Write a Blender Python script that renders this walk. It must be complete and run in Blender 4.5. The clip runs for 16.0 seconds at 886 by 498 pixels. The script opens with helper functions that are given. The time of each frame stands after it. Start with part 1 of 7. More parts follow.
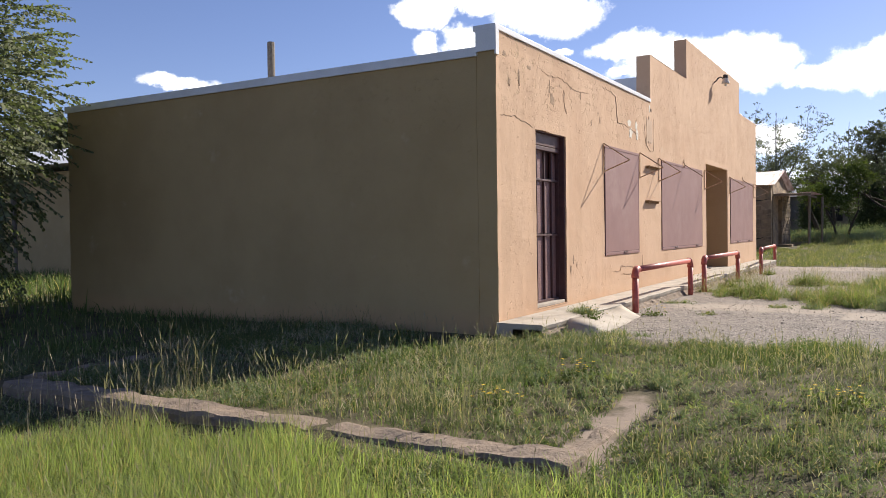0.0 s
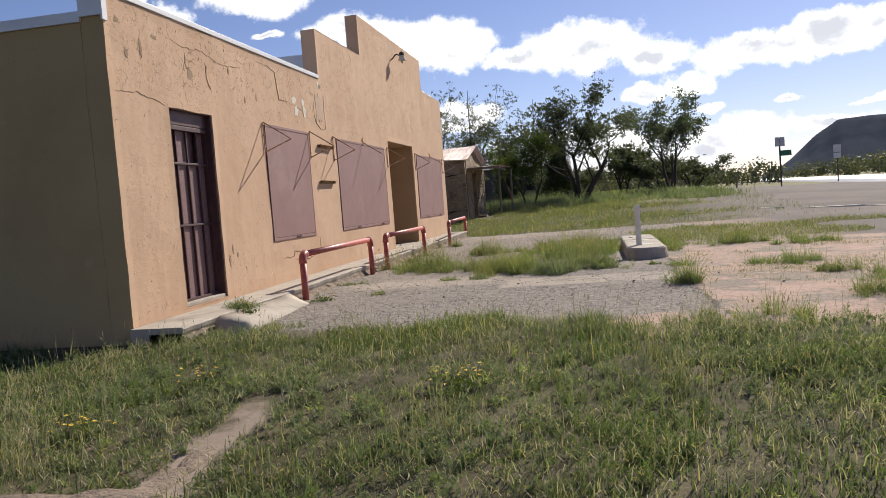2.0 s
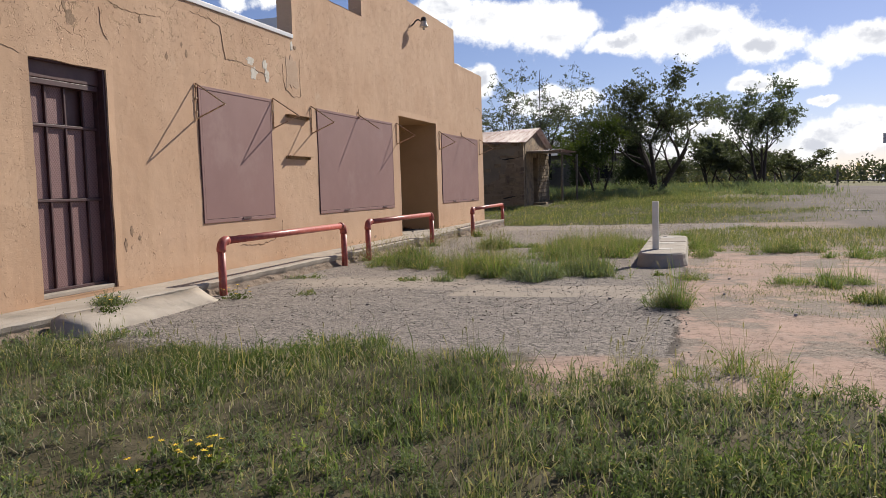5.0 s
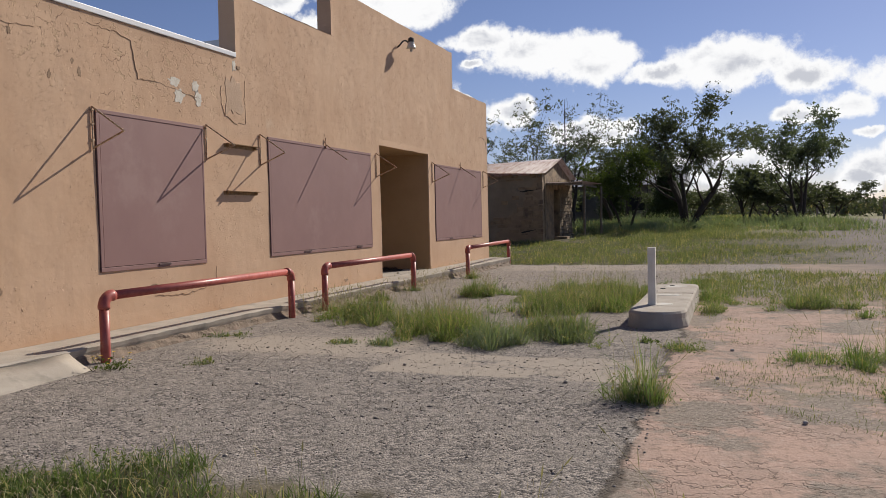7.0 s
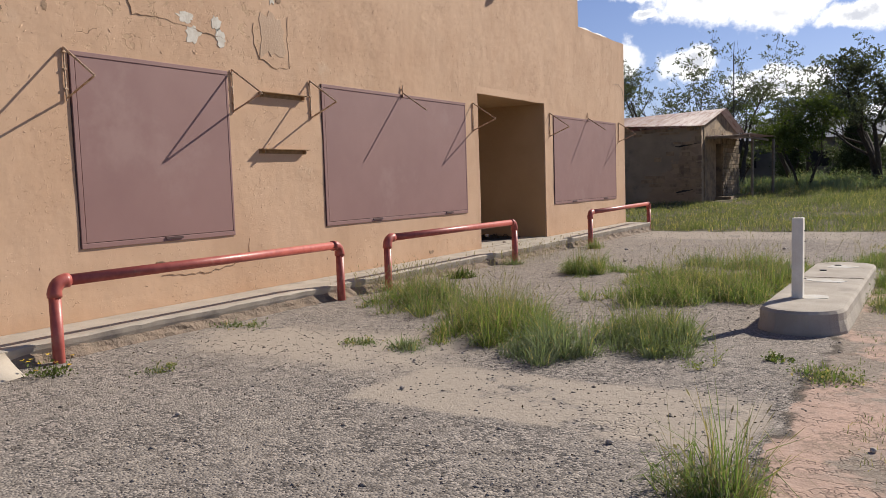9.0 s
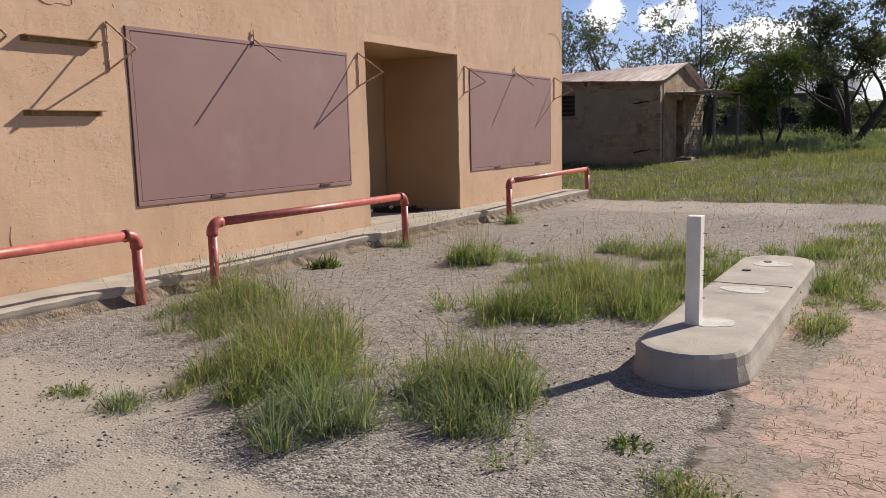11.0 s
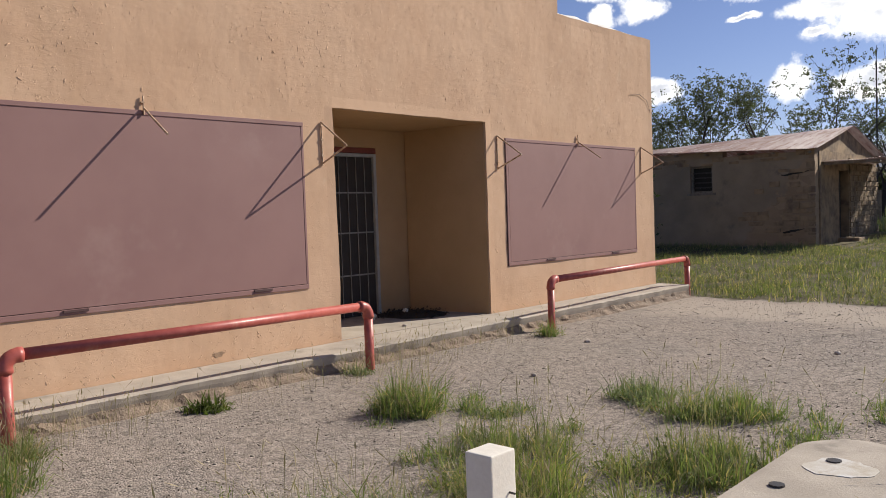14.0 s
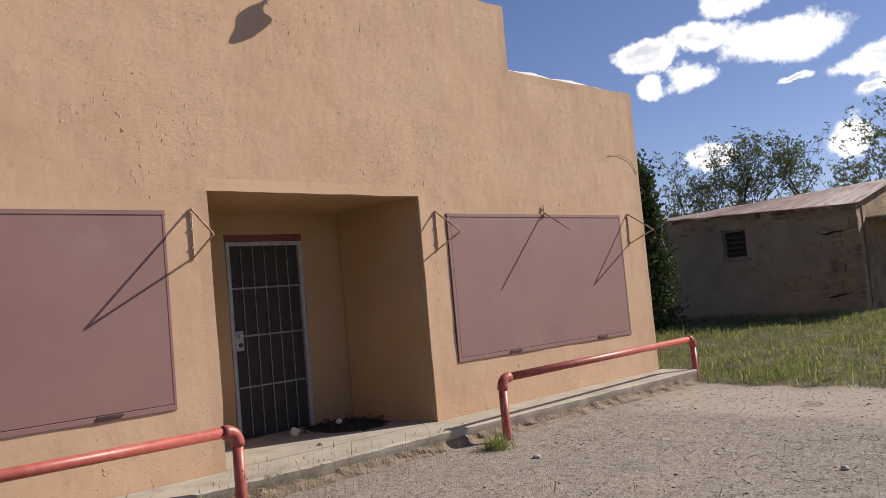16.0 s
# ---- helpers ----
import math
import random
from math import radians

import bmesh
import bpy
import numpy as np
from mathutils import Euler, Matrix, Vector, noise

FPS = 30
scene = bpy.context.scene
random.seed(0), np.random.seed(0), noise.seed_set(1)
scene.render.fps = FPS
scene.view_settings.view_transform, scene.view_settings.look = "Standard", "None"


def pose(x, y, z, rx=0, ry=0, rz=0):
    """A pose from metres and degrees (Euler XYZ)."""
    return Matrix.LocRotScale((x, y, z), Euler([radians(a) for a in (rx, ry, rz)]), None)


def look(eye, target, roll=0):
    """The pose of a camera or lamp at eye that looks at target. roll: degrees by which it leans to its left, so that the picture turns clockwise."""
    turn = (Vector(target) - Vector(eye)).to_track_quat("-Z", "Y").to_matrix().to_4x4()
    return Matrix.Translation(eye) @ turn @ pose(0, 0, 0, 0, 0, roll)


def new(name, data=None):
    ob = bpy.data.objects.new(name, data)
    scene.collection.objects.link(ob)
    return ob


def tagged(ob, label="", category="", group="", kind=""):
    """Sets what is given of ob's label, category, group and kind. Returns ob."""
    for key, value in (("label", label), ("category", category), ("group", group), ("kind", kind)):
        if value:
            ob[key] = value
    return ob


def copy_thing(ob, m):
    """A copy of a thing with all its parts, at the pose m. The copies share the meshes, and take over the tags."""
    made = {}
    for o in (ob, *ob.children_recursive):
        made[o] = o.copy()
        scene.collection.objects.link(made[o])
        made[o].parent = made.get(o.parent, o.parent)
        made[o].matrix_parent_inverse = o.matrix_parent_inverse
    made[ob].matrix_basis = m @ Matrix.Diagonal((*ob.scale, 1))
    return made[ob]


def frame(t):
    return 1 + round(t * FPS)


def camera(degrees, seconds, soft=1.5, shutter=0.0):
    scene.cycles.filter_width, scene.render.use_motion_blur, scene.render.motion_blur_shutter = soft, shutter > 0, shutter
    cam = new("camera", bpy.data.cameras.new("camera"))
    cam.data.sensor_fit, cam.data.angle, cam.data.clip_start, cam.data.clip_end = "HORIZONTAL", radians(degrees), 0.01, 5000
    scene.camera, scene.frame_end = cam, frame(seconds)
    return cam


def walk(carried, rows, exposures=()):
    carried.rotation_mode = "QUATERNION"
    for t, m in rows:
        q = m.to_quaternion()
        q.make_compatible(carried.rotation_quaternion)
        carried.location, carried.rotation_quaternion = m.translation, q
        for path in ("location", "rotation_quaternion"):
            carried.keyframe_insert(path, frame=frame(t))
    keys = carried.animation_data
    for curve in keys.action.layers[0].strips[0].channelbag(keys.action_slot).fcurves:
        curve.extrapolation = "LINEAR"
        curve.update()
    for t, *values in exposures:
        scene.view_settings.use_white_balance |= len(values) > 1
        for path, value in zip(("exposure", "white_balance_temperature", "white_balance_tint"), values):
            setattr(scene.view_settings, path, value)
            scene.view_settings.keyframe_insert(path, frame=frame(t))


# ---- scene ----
cam = camera(58.2, 16.0, soft=0.9)
PATH = [
    (0, (3.919, -7.876, 1.257), (2.908, -6.151, 1.214), -0.8),
    (0.5, (3.988, -7.758, 1.275), (3.068, -5.984, 1.205), -1.1),
    (1, (4.083, -7.479, 1.27), (3.28, -5.65, 1.181), 1.9),
    (1.5, (4.205, -7.224, 1.267), (3.801, -5.274, 1.086), -1.6),
    (2, (4.439, -6.919, 1.239), (4.059, -4.959, 1.122), -4.4),
    (2.5, (4.623, -6.659, 1.246), (4.273, -4.699, 1.052), -3.9),
    (3, (4.827, -6.299, 1.27), (4.471, -4.337, 1.118), -1.1),
    (3.5, (5.057, -5.938, 1.204), (4.671, -3.986, 1.0), -2.3),
    (4, (5.364, -5.603, 1.211), (4.864, -3.672, 1.066), -0.9),
    (4.5, (5.55, -5.169, 1.225), (4.903, -3.28, 1.106), -1.7),
    (5, (5.608, -4.686, 1.2), (5.01, -2.783, 1.05), -1.7),
    (5.2, (5.724, -4.503, 1.199), (5.085, -2.609, 1.138), 0.2),
    (7.3, (6.027, -2.413, 1.332), (5.327, -0.54, 1.259), -1.7),
    (7.5, (6.017, -2.173, 1.329), (5.254, -0.324, 1.269), -0.1),
    (8, (6.058, -1.629, 1.344), (5.219, 0.179, 1.179), -0.9),
    (8.2, (6.128, -1.397, 1.318), (5.199, 0.37, 1.192), -1.4),
    (10.3, (6.151, 0.993, 1.456), (5.025, 2.626, 1.201), -2.1),
    (10.5, (6.257, 1.187, 1.497), (5.139, 2.827, 1.251), -1.0),
    (11, (6.256, 1.81, 1.464), (5.243, 3.511, 1.181), -1.4),
    (11.5, (6.366, 2.383, 1.519), (5.214, 4.006, 1.316), -1.2),
    (12, (6.407, 2.957, 1.518), (5.266, 4.59, 1.352), -1.0),
    (12.5, (6.461, 3.544, 1.508), (5.317, 5.181, 1.397), -0.3),
    (13, (6.465, 4.088, 1.539), (5.2, 5.629, 1.378), -1.4),
    (13.5, (6.393, 4.62, 1.537), (5.077, 6.113, 1.344), -0.2),
    (14, (6.421, 5.165, 1.546), (5.056, 6.625, 1.463), -2.0),
    (14.5, (6.522, 5.65, 1.554), (5.059, 7.014, 1.532), -3.1),
    (15, (6.487, 6.189, 1.592), (5.036, 7.566, 1.627), -1.6),
    (15.5, (6.434, 6.73, 1.528), (4.954, 8.066, 1.687), -4.9),
    (16, (6.403, 7.228, 1.577), (4.941, 8.587, 1.702), -5.1),
]
walk(cam, [(t, look(eye, target, roll)) for t, eye, target, roll in PATH],
     exposures=[(0.0, 0.77), (1.2, 0.55), (2.0, 0.38), (4.0, 0.28), (4.5, 0.14), (5.0, 0.22), (7.5, -0.03), (8.2, 0.14), (10.5, 0.39), (11.5, 0.41), (12.5, 0.35), (14.5, 0.35), (16.0, 0.31)])

# ---- sky, sun, exposure ----
SUN_WAY = Vector((-0.40, -0.95, -0.70)).normalized()
sun_data = bpy.data.lights.new("sun", "SUN")
sun_data.energy, sun_data.angle, sun_data.color = 5.0, radians(0.53), (1.0, 0.92, 0.80)
sun = new("sun", sun_data)
sun.matrix_world = look((0, 0, 30), Vector((0, 0, 30)) + SUN_WAY)

world = bpy.data.worlds.new("sky")
scene.world = world
world.use_nodes = True
wt = world.node_tree
wt.nodes.clear()


class Nodes:
    """Short hands for building a node tree."""

    def __init__(self, tree):
        self.tree = tree

    def node(self, kind, **props):
        n = self.tree.nodes.new(kind)
        for key, value in props.items():
            setattr(n, key, value)
        return n

    def put(self, socket, value):
        if isinstance(value, bpy.types.NodeSocket):
            self.tree.links.new(value, socket)
        elif isinstance(value, (tuple, list)) and len(value) == 3 and socket.type == "RGBA":
            socket.default_value = (*value, 1)
        else:
            socket.default_value = value

    def math(self, op, a, b=0.0, c=0.0, clamp=False):
        n = self.node("ShaderNodeMath", operation=op, use_clamp=clamp)
        for s, v in zip(n.inputs, (a, b, c)):
            self.put(s, v)
        return n.outputs[0]

    def vmath(self, op, a, b=(0, 0, 0), out=0):
        n = self.node("ShaderNodeVectorMath", operation=op)
        self.put(n.inputs[0], a)
        self.put(n.inputs[1], b)
        return n.outputs[out]

    def noise(self, vec, scale, detail=4.0, rough=0.55, out=0, distort=0.0):
        n = self.node("ShaderNodeTexNoise")
        self.put(n.inputs["Vector"], vec)
        n.inputs["Scale"].default_value, n.inputs["Detail"].default_value = scale, detail
        n.inputs["Roughness"].default_value, n.inputs["Distortion"].default_value = rough, distort
        return n.outputs[out]

    def voronoi(self, vec, scale, feature="F1", out=0, rand=1.0):
        n = self.node("ShaderNodeTexVoronoi", feature=feature)
        self.put(n.inputs["Vector"], vec)
        n.inputs["Scale"].default_value, n.inputs["Randomness"].default_value = scale, rand
        return n.outputs[out]

    def step(self, x, lo, hi, a=0.0, b=1.0):
        n = self.node("ShaderNodeMapRange", interpolation_type="SMOOTHSTEP")
        for s, v in zip(n.inputs, (x, lo, hi, a, b)):
            self.put(s, v)
        return n.outputs[0]

    def mix(self, f, a, b, how="MIX"):
        n = self.node("ShaderNodeMix", data_type="RGBA", blend_type=how)
        self.put(n.inputs[0], f)
        self.put(n.inputs[6], a)
        self.put(n.inputs[7], b)
        return n.outputs[2]

    def bump(self, height, strength, distance, normal=None):
        n = self.node("ShaderNodeBump")
        n.inputs["Strength"].default_value, n.inputs["Distance"].default_value = strength, distance
        self.put(n.inputs["Height"], height)
        if normal:
            self.put(n.inputs["Normal"], normal)
        return n.outputs[0]

    def place(self):
        return self.node("ShaderNodeNewGeometry").outputs["Position"]

    def xyz(self, vec):
        return self.node("ShaderNodeSeparateXYZ").outputs if vec is None else self.split(vec)

    def split(self, vec):
        n = self.node("ShaderNodeSeparateXYZ")
        self.put(n.inputs[0], vec)
        return n.outputs


w = Nodes(wt)
sky = w.node("ShaderNodeTexSky", sky_type="NISHITA", sun_disc=False)
sky.sun_elevation = math.asin(-SUN_WAY.z)
sky.sun_rotation = math.atan2(-SUN_WAY.x, -SUN_WAY.y)
sky.altitude, sky.dust_density, sky.ozone_density = 1300, 0.6, 1.6
way = w.node("ShaderNodeTexCoord").outputs["Generated"]
# cumulus: heading (degrees east of the facade's line), height, half width, half height
CLOUD_BANKS = [
    (-13.7, 11.2, 4.3, 1.7), (-17.3, 12.4, 2.4, 1.0), (-9.1, 10.8, 4.3, 1.9), (-4.5, 9.6, 3.0, 0.9), (0.4, 9.9, 5.3, 2.1), (5.0, 8.7, 3.2, 1.2),
    (3.9, 6.6, 1.9, 0.7), (11.6, 8.2, 4.7, 1.4), (16.2, 8.9, 3.7, 1.5), (18.3, 9.5, 1.9, 1.1), (6.7, 6.8, 2.3, 0.9), (9.5, 2.9, 4.2, 1.4),
    (7.6, 2.2, 2.2, 1.3), (24.0, 8.5, 5.0, 2.2), (33.0, 11.0, 7.0, 3.0), (-1.0, 3.4, 6.0, 1.2), (-9.4, 5.8, 3.3, 1.1), (-15.3, 7.3, 1.8, 1.2),
]
CLOUD_PUFFS = [
    (8.1, 5.1, 1.0, 0.35), (13.1, 4.9, 0.8, 0.3), (15.0, 3.3, 2.8, 0.5), (17.5, 4.2, 1.9, 0.3), (-17.7, 10.7, 0.8, 0.4), (-31.5, 15.2, 1.7, 1.1),
    (-31.3, 13.2, 1.0, 0.7), (-28.5, 13.5, 1.6, 1.0), (-27.9, 16.1, 2.0, 1.0), (-22.2, 14.8, 3.9, 1.35), (-22.1, 12.5, 1.1, 0.3), (-25.3, 18.2, 3.0, 1.4),
    (-27.2, 7.9, 2.0, 1.0), (-19.6, 8.0, 2.0, 1.1), (-48.6, 10.1, 2.8, 0.6),
]
warp = w.vmath("SCALE", w.vmath("SUBTRACT", w.noise(way, 9.0, 8.0, 0.62, out=1), (0.5, 0.5, 0.5)), (0, 0, 0))
warp.node.inputs["Scale"].default_value = 0.055
bent = w.vmath("ADD", way, warp)
cover = None
for az, el, wide, high in CLOUD_BANKS + CLOUD_PUFFS:
    a, e = radians(az), radians(el)
    ahead = Vector((math.sin(a) * math.cos(e), math.cos(a) * math.cos(e), math.sin(e)))
    right = Vector((math.cos(a), -math.sin(a), 0))
    up = right.cross(ahead)
    u = w.math("DIVIDE", w.vmath("DOT_PRODUCT", bent, tuple(right), 1), math.tan(radians(wide)))
    v = w.math("DIVIDE", w.vmath("DOT_PRODUCT", bent, tuple(up), 1), math.tan(radians(high)))
    front = w.vmath("DOT_PRODUCT", bent, tuple(ahead), 1)
    r = w.math("SQRT", w.math("ADD", w.math("MULTIPLY", u, u), w.math("MULTIPLY", v, v)))
    lump = w.math("MULTIPLY", w.math("SUBTRACT", 1.3, r), w.step(front, 0.2, 0.5))
    cover = lump if cover is None else w.math("MAXIMUM", cover, lump)
cover = w.math("MAXIMUM", cover, 0.0)
billow = w.noise(way, 17.0, 9.0, 0.62)
curl = w.noise(way, 60.0, 5.0, 0.6)
body = w.math("ADD", cover, w.math("ADD", w.math("MULTIPLY", w.math("SUBTRACT", billow, 0.5), 1.9), w.math("MULTIPLY", w.math("SUBTRACT", curl, 0.5), 0.45)))
dens = w.math("MULTIPLY", w.step(body, 0.20, 0.62), w.step(cover, 0.0, 0.15))
# lit from behind: white rims, grey where the cloud is deep
deep = w.math("MULTIPLY", w.step(body, 0.66, 1.1), w.step(w.noise(w.vmath("ADD", w.vmath("MULTIPLY", way, (1.0, 1.0, 1.9)), (3, 1, 2)), 13.0, 5.0, 0.55), 0.40, 0.60))
cloud_col = w.mix(w.math("MULTIPLY", deep, 0.9), (15.5, 15.5, 15.6), (8.6, 8.9, 9.9))
tint = w.mix(1.0, sky.outputs[0], (1.06, 1.0, 1.22), "MULTIPLY")
wbg = w.node("ShaderNodeBackground")
w.put(wbg.inputs[0], w.mix(dens, tint, cloud_col))
wbg.inputs[1].default_value = 0.063
w.tree.links.new(wbg.outputs[0], w.node("ShaderNodeOutputWorld").inputs[0])

# ---- materials ----


def material(name):
    m = bpy.data.materials.new(name)
    m.use_nodes = True
    m.node_tree.nodes.clear()
    n = Nodes(m.node_tree)
    bsdf = n.node("ShaderNodeBsdfPrincipled")
    n.tree.links.new(bsdf.outputs[0], n.node("ShaderNodeOutputMaterial").inputs[0])
    return m, n, bsdf


def plain(name, c1, c2, scale=6.0, rough=0.8, grain=120.0, relief=0.3, depth=0.004, stain=None, metal=0.0, stain_scale=1.2, stain_from=0.55):
    """A worn surface: colour between c1 and c2, a stain at a larger scale, fine relief."""
    m, n, b = material(name)
    p = n.place()
    col = n.mix(n.step(n.noise(p, scale, 5.0), 0.3, 0.7), c1, c2)
    if stain:
        col = n.mix(n.step(n.noise(p, stain_scale, 6.0, 0.65), stain_from, stain_from + 0.15), col, stain)
    fine_n = n.noise(p, grain, 3.0)
    col = n.mix(0.25, col, n.mix(fine_n, (0.35, 0.35, 0.35), (1.0, 1.0, 1.0)), "MULTIPLY")
    n.put(b.inputs["Base Color"], col)
    n.put(b.inputs["Roughness"], n.math("ADD", n.math("MULTIPLY", n.noise(p, scale * 2, 3.0), 0.25), rough - 0.12))
    b.inputs["Metallic"].default_value = metal
    n.put(b.inputs["Normal"], n.bump(fine_n, relief, depth))
    return m


def stucco(name, c1, c2, rough_part):
    """Painted plaster with soft lumps; flaked and cracked inside the stretch given by rough_part (y below, z above)."""
    m, n, b = material(name)
    p = n.place()
    x, y, z = n.split(p)
    col = n.mix(n.step(n.noise(p, 0.9, 5.0, 0.6), 0.35, 0.7), c1, c2)
    streak = n.noise(n.vmath("MULTIPLY", p, (3.0, 3.0, 0.35)), 1.5, 5.0)
    col = n.mix(n.math("MULTIPLY", n.step(streak, 0.52, 0.75), 0.16), col, (0.42, 0.27, 0.15))
    pale = n.step(n.noise(n.vmath("ADD", p, (3, 7, 1)), 1.7, 6.0, 0.65), 0.62, 0.75)
    col = n.mix(n.math("MULTIPLY", pale, 0.35), col, (0.62, 0.49, 0.36))
    lumps = n.math("ADD", n.noise(p, 5.0, 3.0, 0.5), n.math("MULTIPLY", n.noise(n.vmath("ADD", p, (5, 5, 5)), 1.8, 3.0), 1.8))
    trowel = n.noise(n.vmath("MULTIPLY", p, (1.0, 0.6, 1.6)), 22.0, 4.0, 0.6, distort=1.2)
    grain = n.noise(p, 150.0, 2.0)
    height = n.math("ADD", n.math("MULTIPLY", lumps, 0.75), n.math("ADD", n.math("MULTIPLY", trowel, n.step(n.noise(n.vmath("ADD", p, (2, 9, 4)), 0.8, 3.0), 0.42, 0.62, 0.08, 0.4)), n.math("MULTIPLY", grain, 0.06)))
    # ridges and torn scabs of old paint, in drifts
    drift = n.step(n.noise(n.vmath("ADD", p, (8, 1, 6)), 1.1, 5.0, 0.65), 0.44, 0.60)
    ragged = n.noise(n.vmath("MULTIPLY", p, (1.0, 1.0, 1.25)), 15.0, 6.0, 0.72, distort=1.6)
    scab = n.math("MULTIPLY", n.step(ragged, 0.60, 0.64), drift)
    pit = n.math("MULTIPLY", n.step(n.noise(n.vmath("ADD", p, (4, 4, 9)), 24.0, 4.0, 0.6, distort=1.0), 0.69, 0.72), n.step(n.noise(n.vmath("ADD", p, (1, 5, 2)), 0.9, 3.0), 0.40, 0.58))
    height = n.math("SUBTRACT", n.math("ADD", height, n.math("MULTIPLY", scab, 0.75)), n.math("MULTIPLY", pit, 0.9))
    col = n.mix(n.math("MULTIPLY", pit, 0.35), col, (0.30, 0.19, 0.11))
    if rough_part:
        y1, z0 = rough_part
        wob = n.math("MULTIPLY", n.math("SUBTRACT", n.noise(p, 1.1, 4.0), 0.5), 2.4)
        area = n.math("MULTIPLY", n.step(n.math("ADD", y, wob), y1, y1 - 1.0), n.step(n.math("ADD", z, wob), z0, z0 + 0.5))
        flake = n.step(n.noise(n.vmath("ADD", p, (0, 2, 5)), 8.0, 6.0, 0.66, distort=0.8), 0.585, 0.60)
        edge = n.voronoi(n.vmath("ADD", p, n.vmath("SCALE", n.noise(p, 6.0, 3.0, out=1), (0, 0, 0))), 3.3, "DISTANCE_TO_EDGE")
        edge.node.inputs["Vector"].links[0].from_node.inputs[1].links[0].from_node.inputs["Scale"].default_value = 0.22
        thin = n.math("MULTIPLY", n.step(n.noise(p, 2.2, 3.0), 0.50, 0.60), n.step(edge, 0.012, 0.004))
        crack = n.math("MULTIPLY", area, thin)
        peel = n.math("MULTIPLY", area, flake)
        col = n.mix(n.math("MULTIPLY", peel, 0.45), col, (0.50, 0.36, 0.22))
        col = n.mix(n.math("MULTIPLY", crack, 0.55), col, (0.10, 0.055, 0.03))
        height = n.math("SUBTRACT", n.math("SUBTRACT", height, n.math("MULTIPLY", peel, 1.1)), n.math("MULTIPLY", crack, 0.9))
    damp = n.math("MULTIPLY", n.step(n.math("ADD", z, n.math("MULTIPLY", n.noise(p, 2.5, 4.0), 0.35)), 0.62, 0.36), 0.3)
    col = n.mix(damp, col, (0.55, 0.31, 0.17))
    n.put(b.inputs["Base Color"], n.mix(0.16, col, n.mix(grain, (0.3, 0.3, 0.3), (1, 1, 1)), "MULTIPLY"))
    b.inputs["Roughness"].default_value = 0.88
    b.inputs["Specular IOR Level"].default_value = 0.25
    n.put(b.inputs["Normal"], n.bump(height, 0.6, 0.011))
    return m


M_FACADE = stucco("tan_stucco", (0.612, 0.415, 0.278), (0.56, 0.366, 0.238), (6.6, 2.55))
# darker, yellower copy of the front's stucco, with the side wall's shade in the colour
M_SIDE = stucco("shade_toned_side_stucco", (0.45, 0.327, 0.168), (0.395, 0.282, 0.142), None)
# same stucco darkened for the recess; its shade is put into the colour
M_RECESS = stucco("shade_toned_recess_stucco", (0.44, 0.295, 0.165), (0.38, 0.25, 0.135), None)
M_CONC = plain("worn_concrete", (0.45, 0.395, 0.33), (0.36, 0.315, 0.262), 3.0, 0.9, 90.0, 0.5, 0.006, (0.27, 0.24, 0.20), stain_scale=1.6)
M_KERB = plain("crumbling_concrete", (0.29, 0.215, 0.155), (0.19, 0.145, 0.11), 9.0, 0.92, 45.0, 0.9, 0.015, (0.20, 0.16, 0.12), stain_scale=5.0)
M_WHITE = plain("white_metal", (0.80, 0.81, 0.83), (0.70, 0.71, 0.73), 2.0, 0.45, 60.0, 0.05, 0.002)
M_ROOFMEM = plain("roof_coating", (0.74, 0.74, 0.72), (0.62, 0.61, 0.58), 1.5, 0.8)
M_SHUTTER = plain("mauve_painted_board", (0.292, 0.160, 0.144), (0.257, 0.137, 0.126), 1.1, 0.62, 200.0, 0.12, 0.002, (0.315, 0.188, 0.168), stain_scale=0.8)
M_SHUT_DARK = plain("shutter_joint", (0.09, 0.045, 0.045), (0.06, 0.03, 0.03), 8.0, 0.8)
M_DOORP = plain("maroon_painted_steel", (0.105, 0.045, 0.042), (0.075, 0.032, 0.032), 4.0, 0.5, 150.0, 0.15, 0.002, (0.14, 0.07, 0.06))
M_BARS = plain("dark_maroon_bars", (0.095, 0.041, 0.042), (0.065, 0.029, 0.03), 9.0, 0.5, 150.0, 0.1, 0.002)
M_RAIL = plain("faded_red_pipe_paint", (0.46, 0.115, 0.09), (0.36, 0.075, 0.06), 14.0, 0.42, 160.0, 0.2, 0.002, (0.42, 0.17, 0.12), stain_scale=6.0, stain_from=0.58)
M_ROD = plain("rusty_cream_rod", (0.62, 0.47, 0.32), (0.36, 0.20, 0.11), 25.0, 0.6, 150.0, 0.2, 0.001)
M_LEDGE = plain("tan_painted_wood", (0.38, 0.24, 0.12), (0.26, 0.16, 0.08), 12.0, 0.8)
M_BLACK = plain("black_iron", (0.03, 0.028, 0.028), (0.05, 0.04, 0.035), 10.0, 0.55)
M_SHADE = plain("aged_reflector_glass", (0.70, 0.68, 0.62), (0.55, 0.52, 0.46), 10.0, 0.3)
M_GREY = plain("grey_painted_steel", (0.36, 0.37, 0.38), (0.28, 0.29, 0.30), 8.0, 0.5, 120.0, 0.15, 0.002)
M_SCREEN = plain("dark_screen", (0.022, 0.018, 0.016), (0.032, 0.026, 0.023), 6.0, 0.7, 400.0, 0.4, 0.002)
M_BARW = plain("pale_bars", (0.27, 0.26, 0.25), (0.17, 0.165, 0.16), 8.0, 0.5)
M_REDLINT = plain("red_lintel_paint", (0.20, 0.045, 0.032), (0.14, 0.034, 0.025), 6.0, 0.7)
